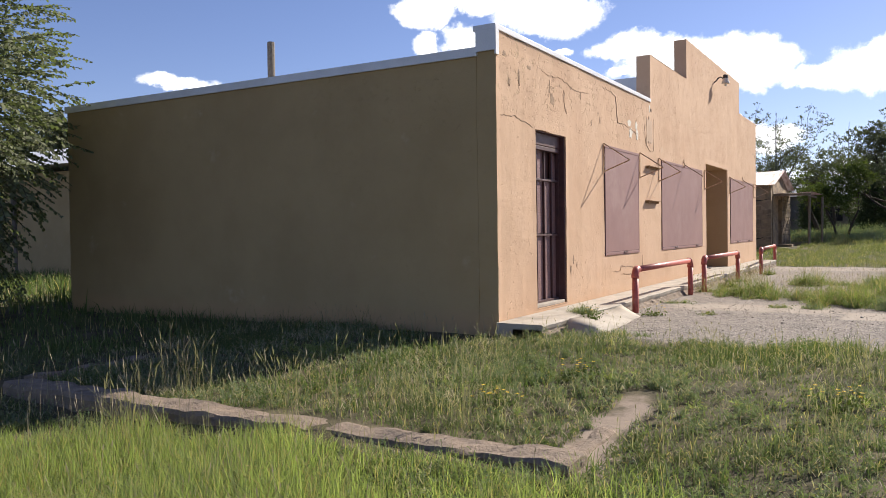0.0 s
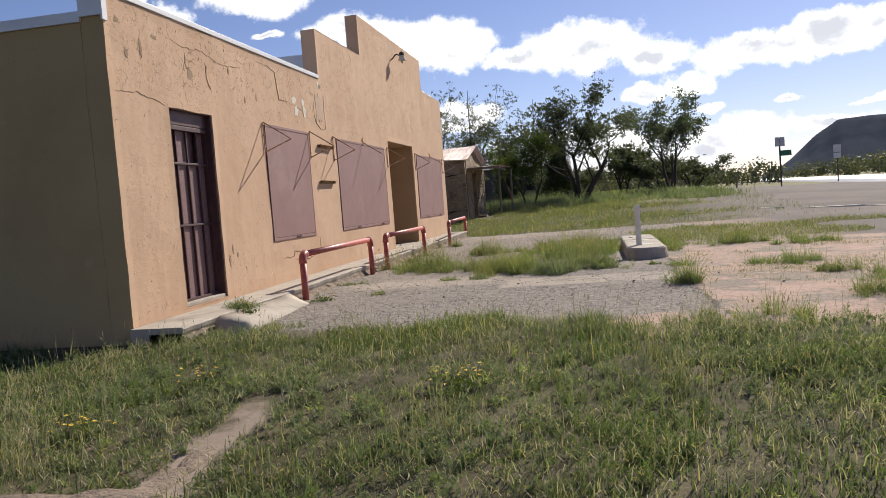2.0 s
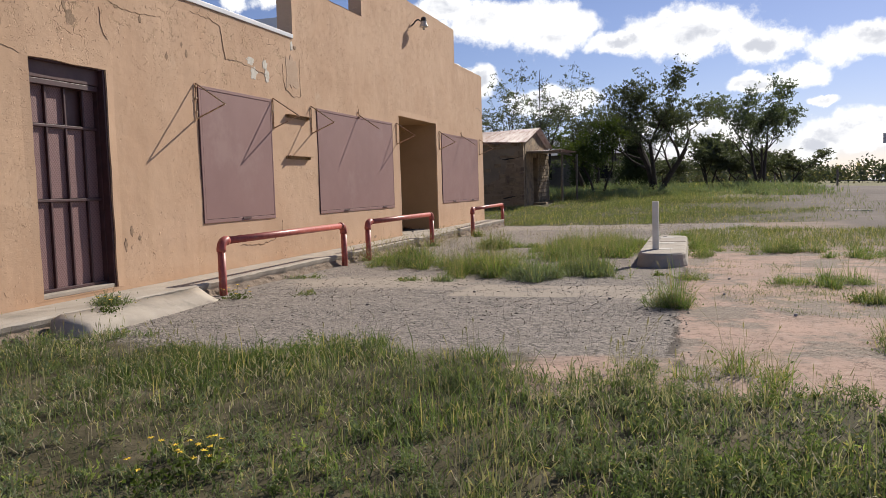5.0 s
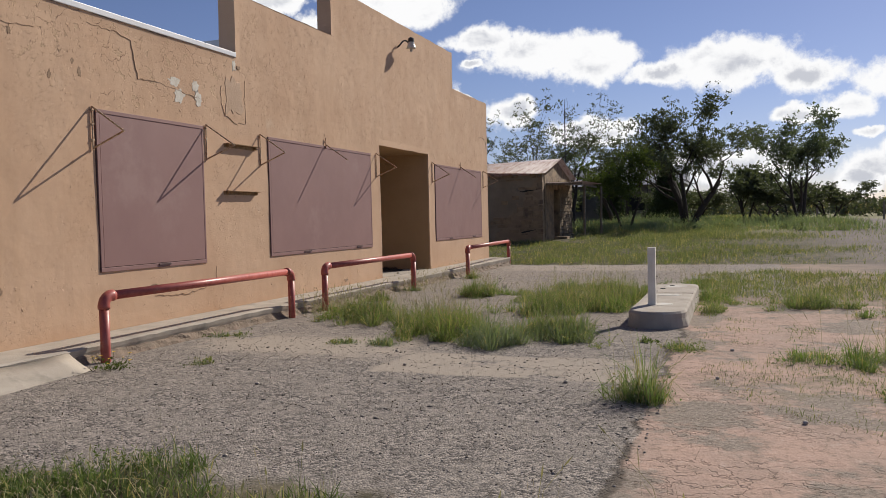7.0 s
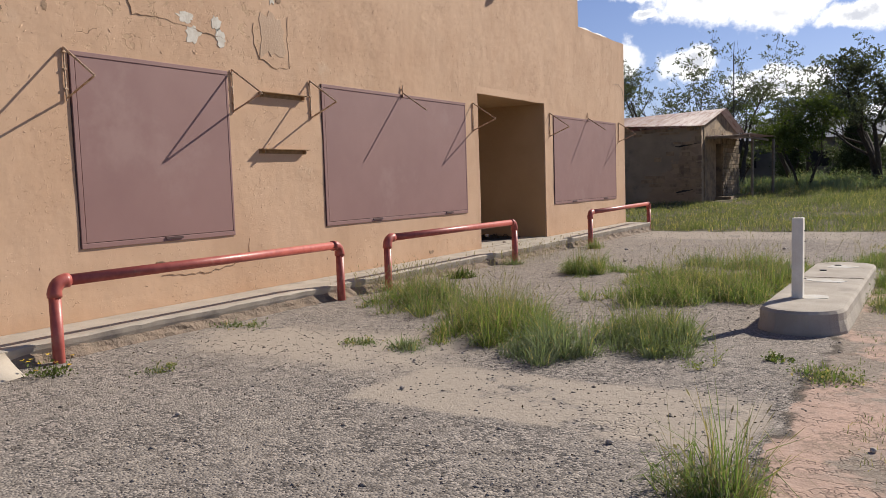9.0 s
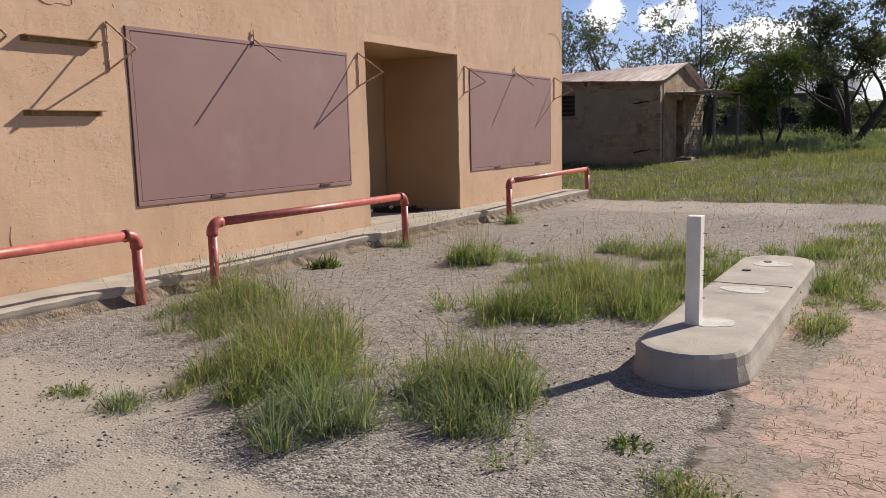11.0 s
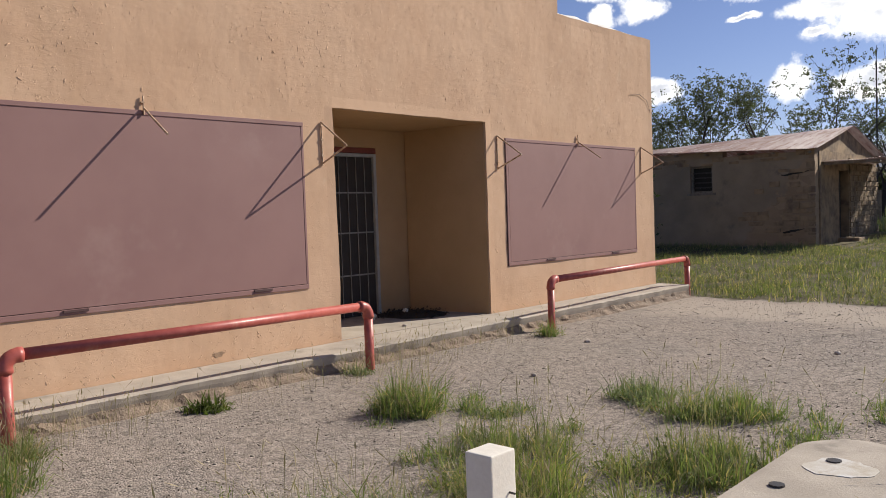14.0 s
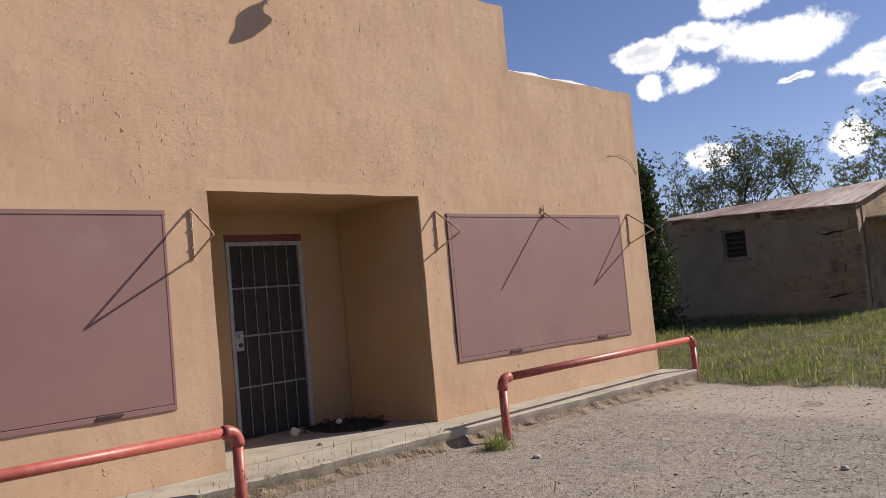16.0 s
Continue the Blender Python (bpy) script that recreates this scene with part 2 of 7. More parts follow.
M_POSTW = plain("white_painted_wood", (0.86, 0.82, 0.73), (0.76, 0.71, 0.62), 9.0, 0.65, 90.0, 0.3, 0.003, (0.45, 0.40, 0.33), stain_scale=7.0, stain_from=0.63)


def tin():
    """Galvanised sheets, each weathered its own way, with rust running down the slope."""
    m, n, b = material("rusted_corrugated_tin")
    p = n.place()
    x, y, z = n.split(p)
    sheet = n.node("ShaderNodeTexWhiteNoise", noise_dimensions="1D")
    n.put(sheet.inputs["W"], n.math("FLOOR", n.math("DIVIDE", n.math("ADD", x, n.math("MULTIPLY", n.noise(p, 0.9, 3.0), 0.5)), 0.63)))
    col = n.mix(sheet.outputs["Value"], (0.52, 0.45, 0.44), (0.27, 0.165, 0.145))
    run = n.noise(n.vmath("MULTIPLY", p, (5.0, 0.7, 0.7)), 1.6, 6.0, 0.65)
    col = n.mix(n.step(run, 0.46, 0.66, 0.0, 0.8), col, (0.24, 0.12, 0.085))
    col = n.mix(n.step(run, 0.44, 0.32, 0.0, 0.7), col, (0.66, 0.62, 0.61))
    n.put(b.inputs["Base Color"], col)
    b.inputs["Metallic"].default_value, b.inputs["Roughness"].default_value = 0.3, 0.5
    return m


def shed_plaster():
    """Grey-brown mud plaster, fallen away to tan stone in one ragged slope."""
    m, n, b = material("grey_brown_shed_plaster")
    p = n.place()
    x, y, z = n.split(p)
    col = n.mix(n.step(n.noise(p, 1.2, 5.0), 0.3, 0.7), (0.335, 0.265, 0.185), (0.25, 0.198, 0.138))
    wob = n.math("MULTIPLY", n.math("SUBTRACT", n.noise(p, 1.7, 5.0, 0.65), 0.5), 1.7)
    bare = n.step(n.math("ADD", n.math("SUBTRACT", x, n.math("MULTIPLY", z, 0.8)), wob), -3.75, -3.55)
    rock = n.mix(n.voronoi(n.vmath("MULTIPLY", p, (1.0, 1.0, 2.0)), 3.0, out=1), (0.25, 0.17, 0.105), (0.40, 0.285, 0.175))
    col = n.mix(n.math("MULTIPLY", bare, 0.75), col, rock)
    col = n.mix(n.step(n.noise(n.vmath("ADD", p, (2, 0, 7)), 0.9, 6.0, 0.65), 0.55, 0.7, 0.0, 0.6), col, (0.12, 0.105, 0.088))
    fine_n = n.noise(p, 40.0, 4.0)
    n.put(b.inputs["Base Color"], n.mix(0.25, col, n.mix(fine_n, (0.35, 0.35, 0.35), (1.0, 1.0, 1.0)), "MULTIPLY"))
    b.inputs["Roughness"].default_value = 0.92
    n.put(b.inputs["Normal"], n.bump(n.math("ADD", fine_n, n.math("MULTIPLY", bare, -1.0)), 0.5, 0.015))
    return m


M_TIN, M_SHEDWALL = tin(), shed_plaster()
M_ADOBE = plain("grey_brown_plaster", (0.22, 0.185, 0.15), (0.165, 0.138, 0.11), 1.2, 0.92, 70.0, 0.5, 0.008, (0.13, 0.11, 0.09), stain_scale=0.9)
M_STONE = plain("tan_stone", (0.36, 0.255, 0.15), (0.19, 0.138, 0.09), 3.0, 0.9, 40.0, 0.7, 0.01, (0.16, 0.11, 0.08), stain_scale=3.0)
M_WOOD = plain("weathered_wood", (0.26, 0.22, 0.18), (0.16, 0.13, 0.10), 9.0, 0.85, 80.0, 0.5, 0.005)
M_DARK = plain("dark_opening", (0.02, 0.018, 0.015), (0.03, 0.026, 0.022), 4.0, 0.9)
M_BARK = plain("tree_bark", (0.068, 0.054, 0.044), (0.04, 0.032, 0.027), 12.0, 0.92, 60.0, 0.9, 0.02)
M_SIGN = plain("pale_sign_back", (0.62, 0.60, 0.58), (0.52, 0.50, 0.49), 3.0, 0.45)
M_GREEN = plain("green_sign", (0.02, 0.16, 0.07), (0.02, 0.13, 0.06), 3.0, 0.5)
M_YELLOW = plain("yellow_petals", (0.80, 0.50, 0.02), (0.85, 0.60, 0.03), 30.0, 0.7)
M_PEBBLE = plain("gravel_stone", (0.50, 0.44, 0.38), (0.34, 0.29, 0.25), 15.0, 0.9)
# blue-grey of distance haze mixed straight into the hillside colour
M_HILL = plain("hazed_scrub_hillside", (0.105, 0.118, 0.142), (0.068, 0.08, 0.10), 0.012, 1.0, 0.04, 0.1, 2.0)
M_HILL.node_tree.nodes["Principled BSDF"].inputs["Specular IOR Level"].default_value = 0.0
# asphalt colour raised to hold the glare of the sky at grazing view
M_ROAD = plain("pale_asphalt_road", (0.44, 0.43, 0.42), (0.38, 0.37, 0.36), 0.3, 0.42, 30.0, 0.3, 0.005)


def leafy(name, c1, c2, c3, dry=0.0, glow=0.45, rough=0.5):
    """Leaves and blades: colour by single leaf, some dry, light shining through."""
    m, n, b = material(name)
    rnd = n.node("ShaderNodeNewGeometry").outputs["Random Per Island"]
    p = n.place()
    col = n.mix(rnd, c1, c2)
    col = n.mix(n.step(n.noise(p, 0.8, 4.0), 0.42, 0.66), col, c3)
    if dry:
        other = n.math("FRACT", n.math("MULTIPLY", rnd, 37.7))
        col = n.mix(n.math("LESS_THAN", other, dry), col, (0.42, 0.33, 0.18))
    n.put(b.inputs["Base Color"], col)
    b.inputs["Roughness"].default_value = rough + 0.15
    b.inputs["Specular IOR Level"].default_value = 0.12
    thin = n.node("ShaderNodeBsdfTranslucent")
    n.put(thin.inputs[0], n.mix(1.0, col, (1.3, 1.5, 0.75), "MULTIPLY"))
    both = n.node("ShaderNodeMixShader")
    both.inputs[0].default_value = glow
    n.tree.links.new(b.outputs[0], both.inputs[1])
    n.tree.links.new(thin.outputs[0], both.inputs[2])
    out = [x for x in n.tree.nodes if x.bl_idname == "ShaderNodeOutputMaterial"][0]
    n.tree.links.new(both.outputs[0], out.inputs[0])
    return m


M_GRASS = leafy("lawn_grass", (0.072, 0.11, 0.038), (0.18, 0.215, 0.085), (0.135, 0.152, 0.08), 0.10, 0.36)
M_SOFT = leafy("lush_soft_grass", (0.22, 0.265, 0.092), (0.37, 0.395, 0.175), (0.24, 0.265, 0.115), 0.13, 0.48)
M_TALL = leafy("tall_green_grass", (0.105, 0.155, 0.048), (0.21, 0.25, 0.095), (0.165, 0.19, 0.085), 0.12, 0.4)
M_BRIGHT = leafy("bright_tuft_grass", (0.13, 0.17, 0.05), (0.24, 0.275, 0.10), (0.19, 0.205, 0.085), 0.2, 0.42)
M_PALE = leafy("bleached_straw", (0.52, 0.45, 0.34), (0.36, 0.295, 0.21), (0.42, 0.36, 0.26), 0.0, 0.3)
M_STRAW = leafy("dry_grass_stems", (0.36, 0.295, 0.20), (0.25, 0.20, 0.145), (0.30, 0.26, 0.18), 0.0, 0.3)
M_SAGE = leafy("grey_green_weed", (0.145, 0.175, 0.105), (0.27, 0.295, 0.19), (0.165, 0.19, 0.105), 0.06, 0.32)
M_FIELD = leafy("field_grass", (0.112, 0.135, 0.058), (0.205, 0.215, 0.10), (0.175, 0.172, 0.10), 0.16, 0.38)
M_LEAF = leafy("locust_leaves", (0.088, 0.097, 0.06), (0.152, 0.16, 0.10), (0.108, 0.116, 0.076), 0.0, 0.28)
M_BARKLEAF = leafy("dead_leaves", (0.06, 0.042, 0.028), (0.10, 0.07, 0.045), (0.05, 0.036, 0.025), 0.0, 0.1)
M_LEAF2 = leafy("silvery_leaves", (0.11, 0.125, 0.085), (0.19, 0.205, 0.15), (0.10, 0.118, 0.075), 0.0, 0.35)
M_LEAF3 = leafy("yellow_green_leaves", (0.08, 0.105, 0.03), (0.12, 0.14, 0.045), (0.07, 0.09, 0.03), 0.0, 0.4)
M_GRIT = leafy("mixed_grit", (0.13, 0.115, 0.10), (0.44, 0.385, 0.33), (0.27, 0.23, 0.195), 0.0, 0.0, 0.75)
M_JUN = leafy("juniper_sprays", (0.04, 0.055, 0.028), (0.062, 0.08, 0.04), (0.05, 0.064, 0.034), 0.0, 0.2)


def ground_material():
    m, n, b = material("ground_surface")
    p = n.place()
    warp = n.vmath("SCALE", n.vmath("SUBTRACT", n.noise(p, 1.3, 5.0, 0.65, out=1), (0.5, 0.5, 0.5)))
    warp.node.inputs["Scale"].default_value = 1.3
    wx, wy, wz = n.split(n.vmath("ADD", p, warp))

    def box(x0, x1, y0, y1, s=0.15, at=(wx, wy)):
        a = n.math("MULTIPLY", n.step(at[0], x0 - s, x0 + s), n.step(at[0], x1 + s, x1 - s))
        c = n.math("MULTIPLY", n.step(at[1], y0 - s, y0 + s), n.step(at[1], y1 + s, y1 - s))
        return n.math("MULTIPLY", a, c)

    small = n.noise(p, 30.0, 4.0)
    mid = n.noise(p, 3.0, 5.0, 0.6)
    # earth under the grass
    soil = n.mix(n.step(mid, 0.4, 0.68), (0.075, 0.066, 0.036), (0.16, 0.132, 0.08))
    far_field = n.mix(n.step(n.noise(p, 0.35, 5.0), 0.4, 0.6), (0.17, 0.165, 0.07), (0.25, 0.22, 0.12))
    px, py, pz = n.split(p)
    soil = n.mix(n.step(py, 26.0, 40.0), soil, far_field)
    # gravelly tar apron
    stones = n.voronoi(p, 75.0)
    cells = n.voronoi(p, 75.0, out=1)
    cr, cg, cb = n.split(cells)
    gravel = n.mix(n.step(cr, 0.15, 0.95), (0.102, 0.092, 0.085), (0.43, 0.375, 0.328))
    gravel = n.mix(n.step(mid, 0.42, 0.62), gravel, n.mix(cg, (0.375, 0.328, 0.283), (0.185, 0.164, 0.147)))
    gravel = n.mix(n.step(n.noise(p, 0.9, 6.0, 0.7), 0.58, 0.72), gravel, (0.16, 0.14, 0.126))
    dust = n.math("MULTIPLY", n.step(n.math("ADD", n.split(p)[1], n.math("MULTIPLY", mid, 2.0)), 5.2, 7.5), n.step(n.noise(n.vmath("ADD", p, (9, 3, 0)), 0.8, 7.0, 0.68), 0.30, 0.66, 0.15, 0.8))
    gravel = n.mix(dust, gravel, n.mix(n.step(cb, 0.1, 0.9), (0.185, 0.155, 0.132), (0.46, 0.39, 0.328)))
    chip = n.voronoi(n.vmath("ADD", p, (2, 2, 0)), 34.0)
    gravel = n.mix(n.math("MULTIPLY", n.step(chip, 0.16, 0.10), n.step(n.noise(p, 5.0, 3.0), 0.48, 0.56)), gravel, n.mix(n.step(cg, 0.4, 0.6), (0.09, 0.08, 0.072), (0.52, 0.47, 0.42)))
    patchy = n.noise(n.vmath("ADD", p, (1, 6, 0)), 13.0, 6.0, 0.75)
    gravel = n.mix(n.step(patchy, 0.54, 0.66, 0.0, 0.7), gravel, (0.47, 0.41, 0.35))
    gravel = n.mix(n.step(patchy, 0.46, 0.36, 0.0, 0.7), gravel, (0.105, 0.09, 0.078))
    # dusty silt washed over it
    silt = n.mix(small, (0.36, 0.308, 0.252), (0.42, 0.36, 0.297))
    # worn pinkish concrete
    pink = n.mix(n.step(n.noise(p, 2.2, 6.0, 0.65), 0.35, 0.65), (0.50, 0.345, 0.272), (0.42, 0.305, 0.245))
    seam = n.voronoi(n.vmath("ADD", p, warp), 0.9, "DISTANCE_TO_EDGE")
    pink = n.mix(n.math("MULTIPLY", n.step(seam, 0.014, 0.004), 0.55), pink, (0.24, 0.18, 0.13))
    pink = n.mix(n.step(n.noise(p, 1.0, 6.0, 0.7), 0.49, 0.57), pink, n.mix(cr, (0.20, 0.165, 0.13), (0.36, 0.30, 0.25)))
    pink = n.mix(n.step(n.noise(n.vmath("ADD", p, (4, 1, 0)), 0.55, 6.0, 0.7), 0.57, 0.66), pink, (0.25, 0.21, 0.145))
    pink = n.mix(n.step(patchy, 0.46, 0.36, 0.0, 0.6), pink, (0.24, 0.18, 0.14))
    scale_e = n.voronoi(n.vmath("ADD", n.vmath("MULTIPLY", p, (0.7, 1.5, 1.0)), n.vmath("MULTIPLY", warp, (0.8, 0.8, 0.8))), 4.6, "DISTANCE_TO_EDGE")
    crackle = n.math("MULTIPLY", n.step(scale_e, 0.05, 0.012), n.step(n.noise(n.vmath("ADD", p, (7, 2, 0)), 1.5, 4.0), 0.42, 0.56))
    pink = n.mix(n.math("MULTIPLY", crackle, 0.42), pink, (0.20, 0.145, 0.11))
    pink = n.mix(n.step(patchy, 0.56, 0.66, 0.0, 0.5), pink, (0.55, 0.43, 0.36))
    # gravel lot towards the highway
    lot = n.mix(n.step(n.noise(p, 0.25, 6.0, 0.6), 0.35, 0.65), (0.14, 0.115, 0.102), (0.195, 0.16, 0.14))
    edge = n.vmath("SCALE", n.vmath("SUBTRACT", n.noise(p, 2.4, 6.0, 0.6, out=1), (0.5, 0.5, 0.5)))
    edge.node.inputs["Scale"].default_value = 0.32
    ex, ey, ez = n.split(n.vmath("ADD", p, edge))
    is_apron = n.math("MULTIPLY", box(-0.5, 8.0, 0.35, 17.2), n.step(n.math("ADD", ex, n.math("MULTIPLY", n.step(ey, 9.2, 10.0), -1.5)), 5.515, 5.495))
    is_pink = box(4.6, 9.6, -0.5, 8.6, 0.08)
    lip = n.math("MULTIPLY", box(5.47, 5.53, 0.2, 9.4, 0.018, (ex, ey)), n.step(n.noise(p, 4.0, 4.0), 0.42, 0.5))
    is_lot = n.math("MAXIMUM", box(8.8, 60, 6.0, 90.0, 0.9), box(11.0, 60, -9.0, 8.0, 1.6))
    is_silt = n.math("MAXIMUM", box(3.2, 5.4, 3.1, 4.05, 0.05, (ex, ey)), n.math("MAXIMUM", box(0.9, 3.3, 3.75, 4.85, 0.25), box(0.7, 5.0, 15.2, 17.1, 0.4)))
    path = box(2.05, 2.4, -3.8, -2.2, 0.12)
    tan = n.mix(n.step(n.noise(p, 1.4, 6.0, 0.65), 0.38, 0.62), (0.33, 0.245, 0.19), (0.24, 0.19, 0.14))
    col = n.mix(box(5.0, 9.5, 8.0, 17.3, 0.4), soil, tan)
    col = n.mix(is_lot, col, lot)
    col = n.mix(is_pink, col, pink)
    col = n.mix(is_apron, col, gravel)
    col = n.mix(n.math("MULTIPLY", n.math("MULTIPLY", is_silt, is_apron), n.step(n.noise(p, 1.6, 6.0, 0.7), 0.36, 0.44)), col, silt)
    col = n.mix(n.math("MULTIPLY", lip, 0.8), col, (0.07, 0.055, 0.042))
    col = n.mix(path, col, (0.33, 0.26, 0.205))
    n.put(b.inputs["Base Color"], n.mix(0.3, col, n.mix(small, (0.3, 0.3, 0.3), (1, 1, 1)), "MULTIPLY"))
    b.inputs["Roughness"].default_value = 0.95
    b.inputs["Specular IOR Level"].default_value = 0.2
    stony = n.math("MULTIPLY", n.math("SUBTRACT", 1.0, stones), n.math("ADD", n.math("MULTIPLY", n.math("SUBTRACT", is_apron, n.math("MULTIPLY", is_silt, 0.8), clamp=True), 0.7), 0.2))
    h = n.math("ADD", n.math("SUBTRACT", stony, n.math("MULTIPLY", n.math("MULTIPLY", crackle, is_pink), 0.8)), n.math("ADD", n.math("MULTIPLY", small, 0.8), n.math("MULTIPLY", mid, 1.5)))
    n.put(b.inputs["Normal"], n.bump(h, 0.7, 0.0095))
    return m


M_GROUND = ground_material()

# ---- shapes ----


def smooth01(x, a, b):
    t = np.clip((x - a) / (b - a), 0, 1)
    return t * t * (3 - 2 * t)


def ground_z(x, y):
    """Height of the ground: low meadow before the house, flat apron, gentle rise behind."""
    x, y = np.asarray(x, float), np.asarray(y, float)
    z = 0.1 - 0.30 * smooth01(-y, -0.6, 6.5)
    inside = smooth01(-y, 3.95, 3.75) * smooth01(-y, -0.5, 0.2) * smooth01(x, 2.6, 2.1)
    z = np.where(inside > 0, z * (1 - inside) + inside * np.maximum(z, -0.05), z)
    low = smooth01(-y, 3.75, 3.95)
    z = z + low * (0.05 * smooth01(x, -0.5, 1.6) * smooth01(x, 3.2, 2.3) - 0.06 * smooth01(x, 1.2, -0.4))
    rise = 0.6 * smooth01(y, 16.5, 46.0) * smooth01(x, 30.0, 8.0)
    return z + rise + 0.025 * np.sin(x * 1.7 + 1) * np.sin(y * 1.3) * smooth01(np.abs(y - 8.5), 8.0, 10.0)


def gz(x, y):
    return float(ground_z(x, y))


def part(name, bm, mat, parent=None, label="", smooth=False):
    """Links a bmesh as one mesh object under a thing or a part."""
    me = bpy.data.meshes.new(name)
    bmesh.ops.recalc_face_normals(bm, faces=bm.faces)
    bm.to_mesh(me)
    bm.free()
    me.materials.append(mat)
    if smooth:
        me.shade_smooth()
    ob = new(name, me)
    if parent is not None:
        ob.parent = parent
    if label:
        ob["label"] = label
    return ob


def quick_mesh(me, verts, faces):
    """Fills a mesh from arrays; all faces have the same number of corners."""
    n, k = faces.shape
    me.vertices.add(len(verts))
    me.vertices.foreach_set("co", np.ascontiguousarray(verts, np.float32).ravel())
    me.loops.add(n * k)
    me.loops.foreach_set("vertex_index", np.ascontiguousarray(faces, np.int32).ravel())
    me.polygons.add(n)
    me.polygons.foreach_set("loop_start", np.arange(0, n * k, k, dtype=np.int32))
    me.update(calc_edges=True)


def thing(name, at, label, category, group="", kind="", turn=0.0):
    e = new(name)
    e.empty_display_size = 0.2
    e.matrix_basis = pose(*at, 0, 0, turn)
    return tagged(e, label, category, group, kind)


def box(bm, x0, x1, y0, y1, z0, z1, bevel=0.0):
    m = Matrix.LocRotScale(((x0 + x1) / 2, (y0 + y1) / 2, (z0 + z1) / 2), None, (abs(x1 - x0), abs(y1 - y0), abs(z1 - z0)))
    vs = bmesh.ops.create_cube(bm, size=1, matrix=m)["verts"]
    if bevel:
        es = list({e for v in vs for e in v.link_edges})
        bmesh.ops.bevel(bm, geom=es, offset=bevel, segments=2, profile=0.6, affect="EDGES")
    return bm


def boxm(*a, **k):
    return box(bmesh.new(), *a, **k)


def tube(bm, pts, radii, seg=8, cap=True):
    """A round tube along points, with a radius for each."""
    pts = [Vector(p) for p in pts]
    if not isinstance(radii, (list, tuple)):
        radii = [radii] * len(pts)
    rings = []
    side = None
    for i, p in enumerate(pts):
        d = (pts[min(i + 1, len(pts) - 1)] - pts[max(i - 1, 0)]).normalized()
        if side is None:
            side = d.orthogonal().normalized()
        side = (side - d * side.dot(d)).normalized()
        up = d.cross(side)
        rings.append([bm.verts.new(p + radii[i] * (math.cos(a) * side + math.sin(a) * up)) for a in (2 * math.pi * k / seg for k in range(seg))])
    for a, b in zip(rings, rings[1:]):
        for k in range(seg):
            bm.faces.new((a[k], a[(k + 1) % seg], b[(k + 1) % seg], b[k]))
    if cap:
        bm.faces.new(rings[0][::-1])
        bm.faces.new(rings[-1])
    return bm


def tubem(pts, radii, seg=8):
    return tube(bmesh.new(), pts, radii, seg)


def wall_grid(us, vs, solid, place, depth, rough=0.006, ragged=0.012):
    """A thick wall as a fine grid of cells, with openings where solid() is false; uneven like hand-laid plaster.
    place(u, v, d) gives the point at depth d behind the face."""
    bm = bmesh.new()
    nu, nv = len(us) - 1, len(vs) - 1
    cell = [[solid((us[i] + us[i + 1]) / 2, (vs[j] + vs[j + 1]) / 2) for j in range(nv)] for i in range(nu)]
    at = lambda i, j: 0 <= i < nu and 0 <= j < nv and cell[i][j]
    verts = {}

    def vert(i, j, d):
        if (i, j, d) not in verts:
            u, v = us[i], vs[j]
            edge = not (at(i, j) and at(i - 1, j) and at(i, j - 1) and at(i - 1, j - 1))
            q = Vector((u, v, d * 9.0))
            off = rough * (noise.noise(q * 1.3) + 0.6 * noise.noise(q * 4.0))
            if edge:
                u += ragged * noise.noise(q * 3.1 + Vector((9, 2, 4)))
                v += ragged * noise.noise(q * 2.7 + Vector((1, 8, 3)))
                off = off * 0.5 - (rough if d == 0 else 0)
            verts[i, j, d] = bm.verts.new(place(u, v, depth if d else off))
        return verts[i, j, d]

    for i in range(nu):
        for j in range(nv):
            if not cell[i][j]:
                continue
            bm.faces.new([vert(i, j, 0), vert(i + 1, j, 0), vert(i + 1, j + 1, 0), vert(i, j + 1, 0)])
            bm.faces.new([vert(i, j, 1), vert(i, j + 1, 1), vert(i + 1, j + 1, 1), vert(i + 1, j, 1)])
            for di, dj, a, b in ((-1, 0, (0, 0), (0, 1)), (1, 0, (1, 1), (1, 0)), (0, -1, (1, 0), (0, 0)), (0, 1, (0, 1), (1, 1))):
                if not at(i + di, j + dj):
                    p, q = (i + a[0], j + a[1]), (i + b[0], j + b[1])
                    bm.faces.new([vert(*p, 0), vert(*q, 0), vert(*q, 1), vert(*p, 1)])
    return bm


def steps(stops, size):
    """Grid lines through all stops, about size apart."""
    out = []
    for a, b in zip(stops, stops[1:]):
        k = max(1, round((b - a) / size))
        out += [a + (b - a) * i / k for i in range(k)]
    return out + [stops[-1]]


# ---- ground ----
gx = np.concatenate([[-2500, -900, -300, -120, -60, -35, -22, -15], np.arange(-11, 15, 0.2), [16, 18, 21, 25, 30, 37, 46, 60, 90, 150, 300, 900, 2500]])
gy = np.concatenate([[-2500, -700, -200, -70, -35, -22, -15], np.arange(-11, 19, 0.2), np.arange(19, 50, 1.0), [52, 56, 62, 70, 82, 100, 130, 180, 300, 700, 2500]])
GX, GY = np.meshgrid(gx, gy, indexing="ij")
GZ = ground_z(GX, GY)
rng = np.random.default_rng(3)
GZ += rng.normal(0, 0.006, GZ.shape) * ((GY < 0.4) | (GY > 17))
nx, ny = GX.shape
idx = np.arange(nx * ny).reshape(nx, ny)
quads = np.stack([idx[:-1, :-1], idx[1:, :-1], idx[1:, 1:], idx[:-1, 1:]], -1).reshape(-1, 4)
me = bpy.data.meshes.new("ground")
